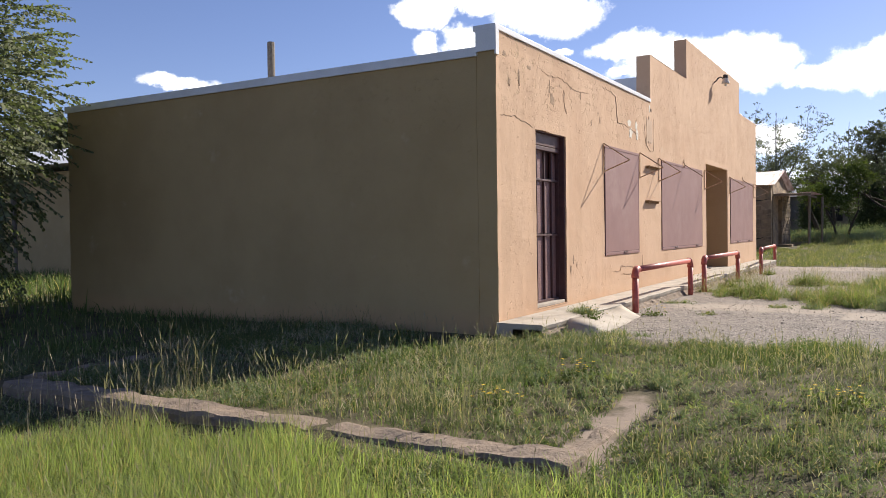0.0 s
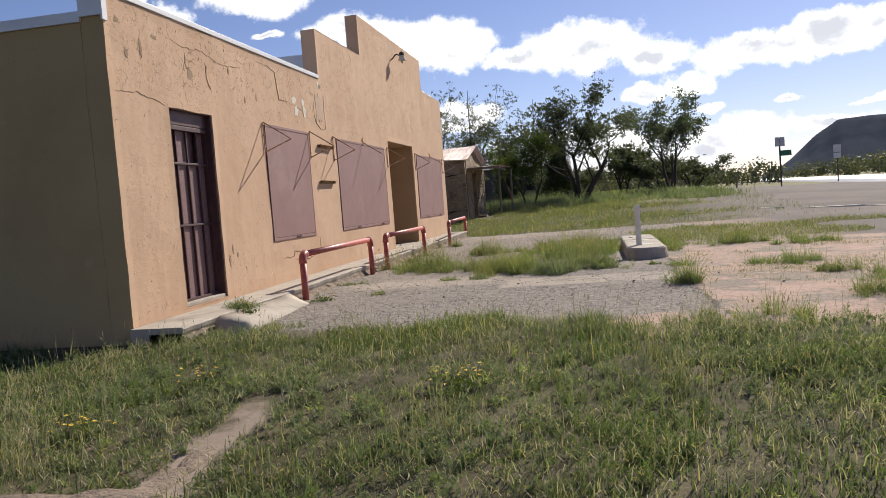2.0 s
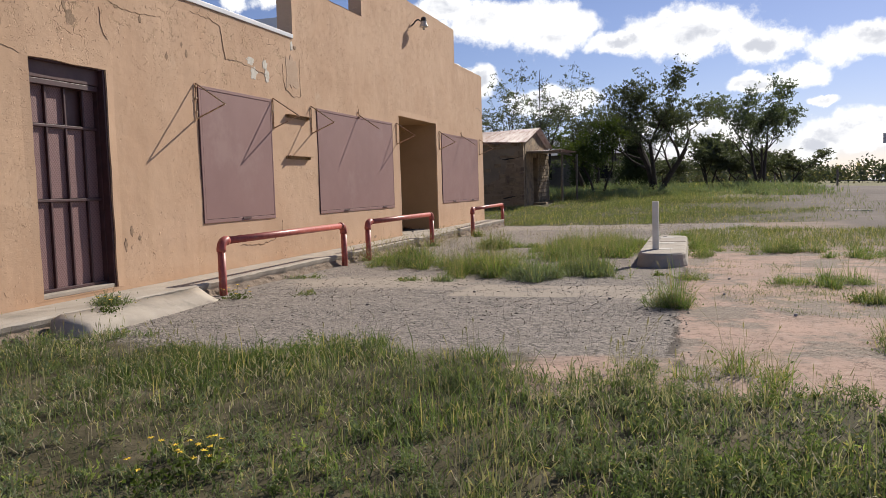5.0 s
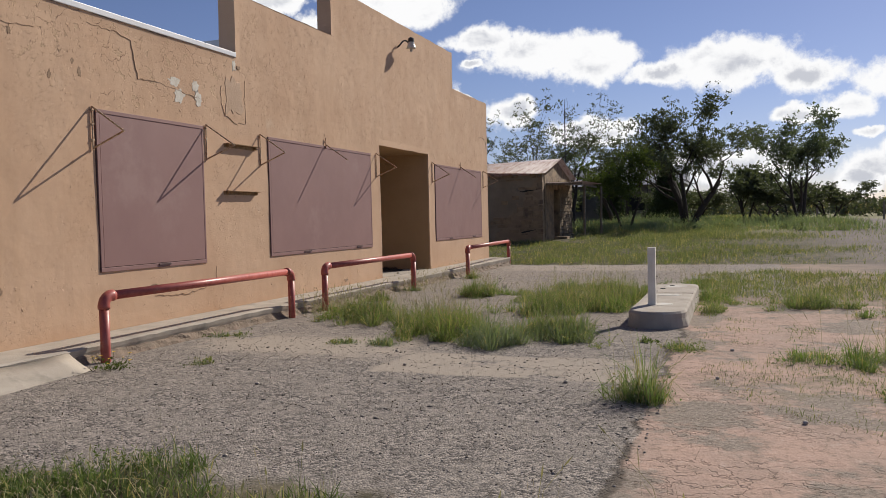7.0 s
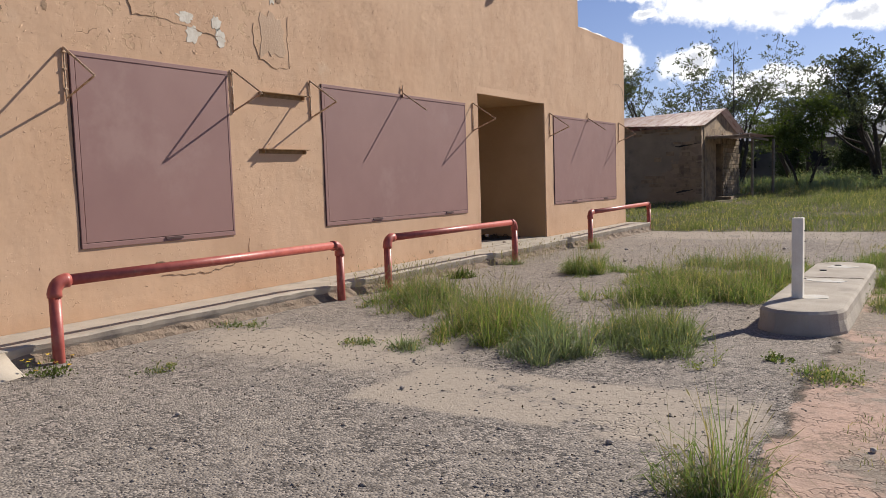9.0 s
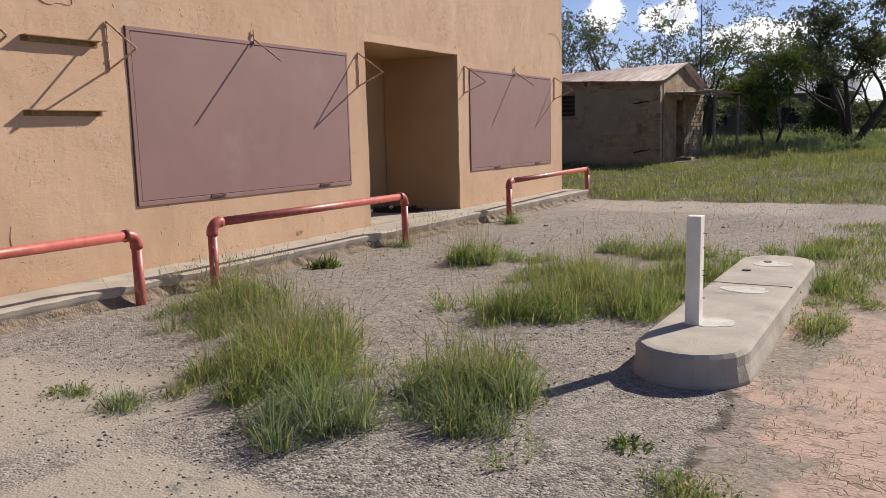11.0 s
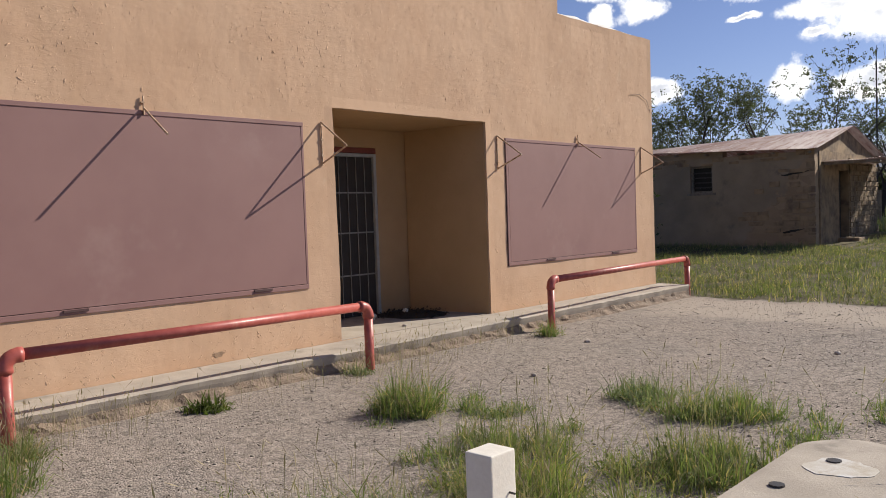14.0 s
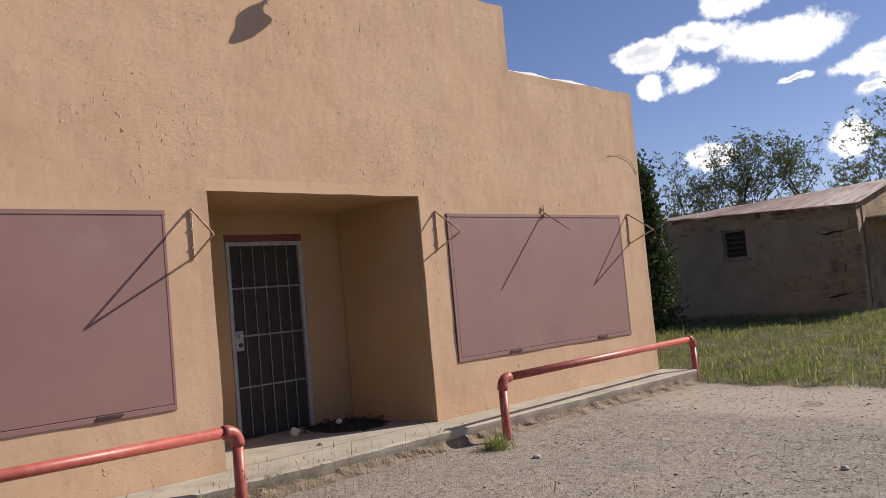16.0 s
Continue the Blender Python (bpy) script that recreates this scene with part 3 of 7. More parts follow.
me.from_pydata(np.stack([GX, GY, GZ], -1).reshape(-1, 3).tolist(), [], quads.tolist())
me.materials.append(M_GROUND)
me.shade_smooth()
tagged(new("ground", me), "dry earth, gravel apron and worn pink concrete lot", "ground", kind="structure")

# highway: a long strip on a low bank
bm = bmesh.new()
ra, rb = Vector((16.0, -60.0, 0.28)), Vector((86.0, 420.0, 0.5))
rd = (rb - ra).normalized()
rs = Vector((rd.y, -rd.x, 0)).normalized()
box_pts = [ra - rs * 5, ra + rs * 6, rb + rs * 6, rb - rs * 5]
top = [bm.verts.new(p) for p in box_pts]
low = [bm.verts.new(p + Vector((0, 0, -0.6)) + (rs * (-1.5 if k in (0, 3) else 1.5))) for k, p in enumerate(box_pts)]
bm.faces.new(top)
for k in range(4):
    bm.faces.new((top[k], top[(k + 1) % 4], low[(k + 1) % 4], low[k]))
tagged(part("road", bm, M_ROAD), "grey asphalt highway, paled by sky glare in its colour", "road", kind="structure")

# ---- the house ----
LEN, DEEP, THICK = 17.15, 7.28, 0.24
PAD = 0.29


def front_top(y):
    return 3.47 if y < 6.06 else 4.31 if y < 8.71 else 5.11 if y < 14.53 else 4.30


def front_solid(y, z):
    if z > front_top(y):
        return False
    if 1.06 < y < 2.04 and 0.30 < z < 2.49:
        return False
    if 10.44 < y < 12.88 and 0.28 < z < 2.70:
        return False
    return True


us = steps([0.0, 1.06, 2.04, 6.06, 8.71, 10.44, 12.88, 14.53, LEN], 0.11)
vs = steps([-0.3, 0.28, 0.30, 2.49, 2.70, 3.47, 4.30, 4.31, 5.11], 0.11)
bm = wall_grid(us, vs, front_solid, lambda u, v, d: Vector((-d, u, v)), THICK)
front = part("wall_east", bm, M_FACADE)
# the front's end face takes the shade-toned side stucco too
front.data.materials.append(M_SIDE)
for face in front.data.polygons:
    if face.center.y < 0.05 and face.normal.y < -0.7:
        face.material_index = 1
tagged(front, "sunlit tan stucco front with stepped parapet, cracked and flaking", "wall", kind="structure")
us = steps([-DEEP, -THICK + 0.006], 0.2)
vs = steps([-0.4, 3.26], 0.2)
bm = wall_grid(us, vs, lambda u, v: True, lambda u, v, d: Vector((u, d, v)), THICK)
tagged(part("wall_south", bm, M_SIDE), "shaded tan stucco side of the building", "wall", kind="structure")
bm = wall_grid(steps([-DEEP, -THICK - 0.002], 0.5), steps([-0.3, 4.0], 0.5), lambda u, v: True, lambda u, v, d: Vector((u, LEN - d, v)), THICK)
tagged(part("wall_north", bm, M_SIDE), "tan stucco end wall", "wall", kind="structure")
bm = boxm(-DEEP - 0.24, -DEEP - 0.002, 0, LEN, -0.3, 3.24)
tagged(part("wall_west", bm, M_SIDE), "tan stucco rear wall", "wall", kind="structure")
bm = boxm(-DEEP, -THICK - 0.004, 0.25, LEN - 0.25, 3.05, 3.16)
tagged(part("roof", bm, M_ROOFMEM), "flat pale coated roof behind the parapet", "roof", kind="structure")
bm = boxm(-DEEP, -0.9, 8.75, LEN - 0.3, 3.165, 4.46)
tagged(part("roof_upper", bm, M_WHITE), "white metal-clad raised roof", "roof", kind="structure")

# white metal edging
bm = boxm(-DEEP - 0.26, -0.22, -0.035, 0.02, 3.20, 3.27)
box(bm, -DEEP - 0.26, -0.22, -0.035, 0.16, 3.27, 3.30)
tagged(part("trim", bm, M_WHITE), "thin white metal eave flashing", "flashing", kind="structure")
bm = boxm(-THICK - 0.02, 0.022, -0.03, 6.05, 3.474, 3.535, 0.006)
box(bm, -0.225, 0.018, -0.034, -0.012, 3.245, 3.474)
box(bm, 0.004, 0.024, -0.028, 0.05, 3.20, 3.474)
tagged(part("trim", bm, M_WHITE), "white metal coping on the low parapet", "flashing", kind="structure")
bm = bmesh.new()
rows = []
for k in range(29):
    y = 14.56 + 2.1 * k / 28
    rise = 0.035 + 0.022 * noise.noise(Vector((y * 2.5, 3, 0))) + 0.01 * noise.noise(Vector((y * 9, 5, 0)))
    rise *= min(1.0, (28 - k) / 8 + 0.05)
    rows.append([bm.verts.new(q) for q in ((-0.23, y, 4.29), (-0.2, y, 4.30 + rise), (-0.03, y, 4.30 + rise), (0.004 + 0.006 * noise.noise(Vector((y * 6, 0, 0))), y, 4.302 - rise * 0.4), (-0.02, y, 4.26))])
for a, b in zip(rows, rows[1:]):
    for k in range(4):
        bm.faces.new((a[k], b[k], b[k + 1], a[k + 1]))
tagged(part("trim", bm, M_ROOFMEM), "lumpy white coating on the stepped parapet", "flashing", kind="structure")

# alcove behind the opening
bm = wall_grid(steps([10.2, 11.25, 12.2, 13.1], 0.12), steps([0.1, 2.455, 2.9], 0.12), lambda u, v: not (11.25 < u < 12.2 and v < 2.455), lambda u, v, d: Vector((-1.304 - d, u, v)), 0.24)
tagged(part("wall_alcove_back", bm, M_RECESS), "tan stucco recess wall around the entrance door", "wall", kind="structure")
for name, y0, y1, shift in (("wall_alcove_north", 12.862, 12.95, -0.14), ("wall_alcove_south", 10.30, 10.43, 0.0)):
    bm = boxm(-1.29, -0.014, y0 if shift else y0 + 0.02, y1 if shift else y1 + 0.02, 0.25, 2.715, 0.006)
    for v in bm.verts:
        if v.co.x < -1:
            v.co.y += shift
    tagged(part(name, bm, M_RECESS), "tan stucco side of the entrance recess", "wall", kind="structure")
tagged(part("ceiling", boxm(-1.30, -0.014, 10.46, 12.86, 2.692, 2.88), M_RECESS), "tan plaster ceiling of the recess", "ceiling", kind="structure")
tagged(part("floor", boxm(-1.54, -THICK + 0.235, 10.45, 12.87, 0.0, 0.292), M_CONC), "dusty concrete floor of the recess", "floor", kind="structure")

# raised walk along the front
def walk_strip(profile, mat, label, name):
    bm = bmesh.new()
    rows = []
    for i in range(361):
        y = -0.06 + (LEN + 0.16) * i / 360
        rows.append([bm.verts.new(q) for q in profile(y)])
    for a, b in zip(rows, rows[1:]):
        for k in range(len(a) - 1):
            bm.faces.new((a[k], a[k + 1], b[k + 1], b[k]))
    bm.faces.new(rows[0])
    bm.faces.new(rows[-1][::-1])
    return tagged(part(name, bm, mat), label, "walkway", kind="structure")


def nz(y, f, s):
    return noise.noise(Vector((y * f, s, 0.5)))


def edge_x(y):
    return 0.555 + 0.018 * nz(y, 0.8, 1) + 0.012 * nz(y, 5, 2) - 0.03 * max(0.0, nz(y, 2.2, 7) - 0.35)


walk_strip(lambda y: [(0.006, y, 0.1), (0.006, y, 0.252 + 0.003 * y), (0.3, y, 0.25 + 0.003 * y + 0.004 * nz(y, 1.1, 3)), (edge_x(y) - 0.02, y, 0.25 + 0.003 * y),
                      (edge_x(y), y, 0.234 + 0.003 * y + 0.008 * nz(y, 9, 4)), (edge_x(y) - 0.01, y, 0.195 + 0.003 * y), (edge_x(y) - 0.06, y, 0.1)],
           M_CONC, "raised concrete walk with a worn edge", "pavement")
walk_strip(lambda y: [(0.2, y, -0.3), (0.2, y, 0.19), (edge_x(y) - 0.03 + 0.012 * nz(y, 11, 5), y, 0.192 + 0.003 * y), (edge_x(y) - 0.018 + 0.026 * nz(y, 8, 6), y, 0.165),
                      (edge_x(y) + 0.035 * nz(y, 6, 8), y, 0.13), (edge_x(y) + 0.03 + 0.03 * nz(y, 7, 9), y, 0.09), (edge_x(y) + 0.06, y, 0.04), (edge_x(y) + 0.06, y, -0.3)],
           M_KERB, "crumbling brown footing under the walk", "pavement_footing")

# ---- doors, shutters and fixtures of the house ----


def mesh_screen(name, c1, c2):
    """Painted expanded-metal mesh in front of a board."""
    m, n, b = material(name)
    p = n.vmath("MULTIPLY", n.place(), (1.0, 1.0, 0.55))
    x, y, z = n.split(p)
    a = n.math("SINE", n.math("MULTIPLY", n.math("ADD", y, z), 300.0))
    c = n.math("SINE", n.math("MULTIPLY", n.math("SUBTRACT", y, z), 300.0))
    web = n.step(n.math("MAXIMUM", a, c), 0.25, 0.7)
    n.put(b.inputs["Base Color"], n.mix(web, c1, c2))
    b.inputs["Roughness"].default_value = 0.55
    n.put(b.inputs["Normal"], n.bump(web, 0.6, 0.004))
    return m


M_MESH = mesh_screen("maroon_mesh", (0.16, 0.085, 0.082), (0.25, 0.14, 0.135))

door = thing("door_1", (0, 1.06, 0.30), "maroon steel door behind barred security gate, closed", "door", kind="structure")
L = door.location.copy()


def local(bm, origin):
    bmesh.ops.translate(bm, verts=bm.verts, vec=-Vector(origin))
    return bm


def dpart(name, bm, mat, parent=None, label=""):
    return part(name, local(bm, L), mat, parent or door, label)


bm = boxm(-0.19, -0.012, 2.012, 2.052, 0.302, 2.49)
box(bm, -0.19, -0.012, 1.048, 1.064, 0.302, 2.49)
dpart("jamb", bm, M_BARS, label="dark painted jamb")
dpart("soffit", boxm(-0.18, -0.02, 1.064, 2.012, 2.478, 2.50), M_BARS)
dpart("door_leaf", boxm(-0.185, -0.16, 1.07, 2.03, 0.31, 2.32), M_DOORP)
dpart("header", boxm(-0.17, -0.07, 1.062, 2.038, 2.325, 2.486, 0.008), M_DOORP)
bm = boxm(-0.14, -0.085, 1.062, 1.10, 0.302, 2.32, 0.004)
box(bm, -0.14, -0.085, 2.0, 2.038, 0.302, 2.32, 0.004)
box(bm, -0.14, -0.07, 1.10, 2.0, 2.27, 2.32, 0.004)
dpart("gate_frame", bm, M_BARS)
dpart("threshold", boxm(-0.18, -0.012, 1.062, 2.038, 0.301, 0.345, 0.01), M_CONC, label="chipped concrete sill")
for k, (z0, z1) in enumerate(((0.37, 1.185), (1.22, 1.885), (1.92, 2.27))):
    for j in range(4):
        if (k, j) == (2, 2):
            continue
        dpart("mesh_panel", boxm(-0.145, -0.135, 1.11 + 0.24 * j, min(1.335 + 0.24 * j, 1.998), z0, z1), M_MESH)
for j in range(1, 4):
    dpart("bar", boxm(-0.132, -0.106, 1.094 + 0.24 * j, 1.116 + 0.24 * j, 0.35, 2.27, 0.004), M_BARS)
for z in (1.20, 1.90):
    dpart("crossbar", boxm(-0.134, -0.10, 1.10, 2.0, z - 0.013, z + 0.013, 0.004), M_BARS)
dpart("bottom_rail", boxm(-0.138, -0.09, 1.10, 2.0, 0.347, 0.375, 0.004), M_BARS)

door = thing("door_2", (-1.32, 11.25, 0.292), "dark screened security door with pale bars in grey frame", "door", kind="structure")
L = door.location.copy()
dpart("screen", boxm(-1.36, -1.335, 11.29, 12.16, 0.30, 2.34), M_SCREEN)
bm = boxm(-1.35, -1.29, 11.255, 11.30, 0.295, 2.38, 0.006)
box(bm, -1.35, -1.29, 12.15, 12.195, 0.295, 2.38, 0.006)
box(bm, -1.35, -1.29, 11.30, 12.15, 2.335, 2.38, 0.006)
dpart("frame", bm, M_GREY)
for j in range(1, 6):
    y = 11.30 + 0.142 * j
    dpart("bar", tubem([(-1.322, y, 0.31), (-1.322, y, 2.34)], 0.006, 6), M_BARW)
for z in (1.88, 1.37, 0.83):
    dpart("crossbar", boxm(-1.316, -1.304, 11.30, 12.15, z - 0.009, z + 0.009), M_BARW)
lock = dpart("lock_box", boxm(-1.315, -1.282, 11.29, 11.39, 1.22, 1.43, 0.008), M_GREY)
part("cylinder", local(tubem([(-1.285, 11.345, 1.28), (-1.262, 11.345, 1.28)], 0.022, 12), L), M_BLACK, lock, "black keyhole cylinder")
part("knob", local(tubem([(-1.285, 11.345, 1.37), (-1.245, 11.345, 1.37)], [0.018, 0.024], 12), L), M_ROD, lock, "brass knob")
dpart("lintel", boxm(-1.36, -1.296, 11.252, 12.198, 2.385, 2.453), M_REDLINT, label="red painted lintel")


def shutter(index, y0, y1, slots):
    z0, z1 = 0.868, 2.52
    t = thing("window_%d" % index, (0.0, y0, z0), "window boarded over with mauve painted panel", "boarded window", kind="structure")
    o = t.location.copy()
    part("board", local(boxm(-0.012, 0.010, y0 + 0.05, y1 - 0.0265, z0 + 0.05, z1 - 0.0385, 0.001), o), M_SHUTTER, t)
    part("frame_top", local(boxm(-0.012, 0.016, y0, y1, z1 - 0.038, z1, 0.002), o), M_SHUTTER, t)
    part("frame_bottom", local(boxm(-0.012, 0.014, y0, y1, z0, z0 + 0.044, 0.004), o), M_SHUTTER, t)
    part("frame_side", local(boxm(-0.012, 0.014, y0, y0 + 0.043, z0 + 0.045, z1 - 0.04, 0.004), o), M_SHUTTER, t)
    part("frame_side", local(boxm(-0.012, 0.013, y1 - 0.026, y1, z0 + 0.045, z1 - 0.04, 0.004), o), M_SHUTTER, t)
    bm = boxm(-0.013, 0.004, y0 - 0.008, y0, z0, z1)
    box(bm, -0.013, 0.004, y0, y1, z0 + 0.044, z0 + 0.05)
    part("joint", local(bm, o), M_SHUT_DARK, t, "dark gap around the board")
    for ys in slots:
        part("hasp", local(boxm(0.0, 0.026, ys - 0.10, ys + 0.10, z0 + 0.02, z0 + 0.042, 0.003), o), M_SHUT_DARK, t, "rusty flat hasp")
    return t


shutter(1, 3.60, 5.32, (4.55,))
shutter(2, 6.755, 10.045, (7.75, 9.50))
shutter(3, 13.265, 16.565, (14.2, 15.9))


def awning_bracket():
    """Two thin rods hinged on a short upright: the arm of a lost awning."""
    t = thing("awning_bracket", (0, 0, 0), "thin rusty awning bracket fixed to the stucco", "bracket", "awning brackets")
    part("upright", tubem([(0.010, 0, 2.10), (0.010, 0, 2.54)], 0.008, 6), M_ROD, t)
    part("upper_arm", tubem([(0.012, 0, 2.535), (0.40, 0, 2.27)], 0.0095, 6), M_ROD, t)
    part("lower_arm", tubem([(0.40, 0, 2.27), (0.012, 0, 2.12)], 0.0095, 6), M_ROD, t)
    for z in (2.2, 2.36, 2.5):
        part("clip", boxm(-0.004, 0.02, -0.016, 0.016, z - 0.008, z + 0.008, 0.002), M_ROD, t)
    return t


first = awning_bracket()
first.matrix_basis = pose(0, 3.555, 0)
for y in (5.385, 6.56, 10.28, 13.10, 16.75):
    copy_thing(first, pose(0, y, random.uniform(-0.008, 0.008), 0, 0, random.uniform(-4, 4)))
for y in (8.39, 14.93):
    t = thing("awning_bracket", (0, y, 2.54), "single rusty awning rod on a short wall stub", "bracket", "awning brackets")
    part("stub", tubem([(0.026, 0, -0.06), (0.018, 0.004, 0.10)], 0.008, 6), M_ROD, t)
    part("arm", tubem([(0.024, 0, 0.0), (0.39, 0.01, -0.255)], 0.0095, 6), M_ROD, t)
    part("clip", boxm(-0.004, 0.026, -0.016, 0.016, 0.04, 0.052), M_ROD, t)

for z, y0, y1 in ((2.35, 5.75, 6.46), (1.752, 5.72, 6.45)):
    t = thing("wall_ledge", (0, y0, z), "narrow tan metal ledge fixed to the stucco", "ledge", "wall ledges")
    bm = boxm(-0.01, 0.075, 0, y1 - y0, -0.008, 0.0)
    box(bm, -0.01, 0.006, 0, y1 - y0, -0.05, -0.008)
    part("angle", bm, M_LEDGE, t)
    for q in (0.05, y1 - y0 - 0.05):
        part("gusset", boxm(0.0, 0.05, q - 0.008, q + 0.008, -0.045, -0.008), M_LEDGE, t)

t = thing("wall_lamp", (-0.03, 11.42, 4.64), "gooseneck wall lamp with black cap and aged reflector", "lamp")
part("wall_plate", tubem([(-0.005, 0, 0), (0.02, 0, 0)], 0.05, 12), M_BLACK, t)
neck = [(0.02, 0, 0)] + [(0.05 + 0.16 * k / 6, 0.015 * k, 0.13 * math.sin(k / 6 * math.pi * 0.75)) for k in range(1, 7)] + [(0.24, 0.11, 0.15)]
part("neck", tubem(neck, 0.016, 8), M_BLACK, t)
part("cap", tubem([(0.26, 0.12, 0.19), (0.26, 0.12, 0.17), (0.26, 0.12, 0.10)], [0.03, 0.056, 0.062], 14), M_BLACK, t)
part("shade", tubem([(0.26, 0.12, 0.10), (0.26, 0.12, 0.06), (0.26, 0.12, 0.0), (0.26, 0.12, -0.02)], [0.06, 0.066, 0.09, 0.093], 16), M_SHADE, t, "dusty pale reflector bell")
part("bulb", tubem([(0.26, 0.12, -0.02), (0.26, 0.12, -0.06), (0.26, 0.12, -0.085)], [0.02, 0.03, 0.012], 10), M_SHADE, t)


def pipe_rail(p0, p1, top):
    """A bent pipe guard: two posts, a top pipe and two elbows."""
    p0, p1 = Vector(p0), Vector(p1)
    t = thing("pipe_rail", p0, "faded red steel pipe guard rail before the walk", "rail", "pipe rails")
    d = (p1 - p0)
    d.z = 0
    n = d.normalized()
    h0, h1 = top - p0.z, top - p0.z + (p1.z - p0.z) * 0.4
    part("post", tubem([(0, 0, -0.25), (0, 0, h0 - 0.09)], 0.044, 14), M_RAIL, t, smooth=True)
    part("post", tubem([d + Vector((0, 0, -0.25)), d + Vector((0, 0, h1 - 0.09))], 0.044, 14), M_RAIL, t, smooth=True)
    part("top_pipe", tubem([n * 0.09 + Vector((0, 0, h0)), d - n * 0.09 + Vector((0, 0, h1))], 0.042, 14), M_RAIL, t, smooth=True)
    for base, s, h in ((Vector(), 1, h0), (d, -1, h1)):
        bend = [base + Vector((0, 0, h - 0.115))]
        bend += [base + s * n * (0.085 - 0.085 * math.cos(a)) + Vector((0, 0, h - 0.085 + 0.085 * math.sin(a))) for a in (math.pi / 2 * k / 5 for k in range(6))]
        bend += [base + s * n * 0.115 + Vector((0, 0, h))]
        part("elbow", tubem(bend, [0.054] * 2 + [0.051] * (len(bend) - 4) + [0.054] * 2, 14), M_RAIL, t, smooth=True)
    return t


pipe_rail((0.655, 2.93, 0.12), (0.64, 6.20, 0.12), 0.70)
pipe_rail((0.70, 6.99, 0.12), (0.715, 10.19, 0.12), 0.715)
pipe_rail((0.745, 13.14, 0.12), (0.50, 17.28, 0.12), 0.72)

# plaster damage with a shape of its own


def blot(name, y, z, wide, high, mat, label, category, seed, proud=0.003):
    bm = bmesh.new()
    q = random.Random(seed)
    ring = []
    for k in range(22):
        a = 2 * math.pi * k / 22
        r = 0.8 + 0.5 * noise.noise(Vector((math.cos(a) * 2.2, math.sin(a) * 2.2, seed))) + q.uniform(-0.16, 0.16)
        ring.append((0.5 * wide * r * math.cos(a), 0.5 * high * r * math.sin(a)))
    back = [bm.verts.new((-0.01, u, v)) for u, v in ring]
    face = [bm.verts.new((proud, u * 0.97, v * 0.97)) for u, v in ring]
    bm.faces.new(face)
    for k in range(22):
        bm.faces.new((back[k], back[(k + 1) % 22], face[(k + 1) % 22], face[k]))
    ob = tagged(part(name, bm, mat), label, category)
    ob.matrix_basis = pose(0.0, y, z)
    return ob


M_PLASTER_W = plain("bare_white_plaster", (0.74, 0.70, 0.62), (0.60, 0.54, 0.45), 14.0, 0.9, 60.0, 0.5, 0.004)
M_PATCH = plain("trowelled_patch", (0.545, 0.385, 0.268), (0.49, 0.342, 0.232), 3.0, 0.9, 50.0, 0.6, 0.006)
M_CHIP = plain("dark_chipped_plaster", (0.27, 0.18, 0.115), (0.38, 0.26, 0.17), 20.0, 0.95, 60.0, 0.6, 0.006)
for y, z, wd, hg, sd in ((4.84, 2.98, 0.24, 0.13, 1), (4.92, 2.83, 0.22, 0.20, 2), (5.22, 2.98, 0.16, 0.17, 3), (5.27, 2.84, 0.17, 0.22, 4), (6.02, 3.36, 0.09, 0.17, 5)):
    blot("plaster_scar", y, z, wd, hg, M_PLASTER_W, "small bare white plaster scar on the stucco", "plaster patch", sd)
blot("plaster_patch", 6.0, 2.97, 0.52, 0.62, M_PATCH, "rough trowelled repair patch on the stucco", "plaster patch", 9, 0.004)
chips = [(1.60, 2.92, 0.16, 0.16), (1.53, 3.05, 0.05, 0.20), (3.42, 2.86, 0.06, 0.12), (3.33, 2.95, 0.05, 0.09), (3.05, 2.78, 0.05, 0.1), (2.30, 0.86, 0.06, 0.12), (2.20, 0.72, 0.05, 0.16), (2.42, 0.78, 0.05, 0.07),
         (2.62, 3.10, 0.05, 0.10), (2.25, 3.16, 0.10, 0.05), (0.62, 3.05, 0.06, 0.22), (0.35, 2.95, 0.08, 0.12), (0.9, 3.2, 0.14, 0.06), (1.2, 3.12, 0.12, 0.05), (0.22, 3.25, 0.1, 0.07), (6.12, 3.35, 0.10, 0.06), (9.0, 0.36, 0.14, 0.06)]
for k, (y, z, wd, hg) in enumerate(chips):
    blot("plaster_chip", y, z, wd, hg, M_CHIP, "dark chip where the stucco has broken away", "plaster chip", 20 + k, 0.0025)


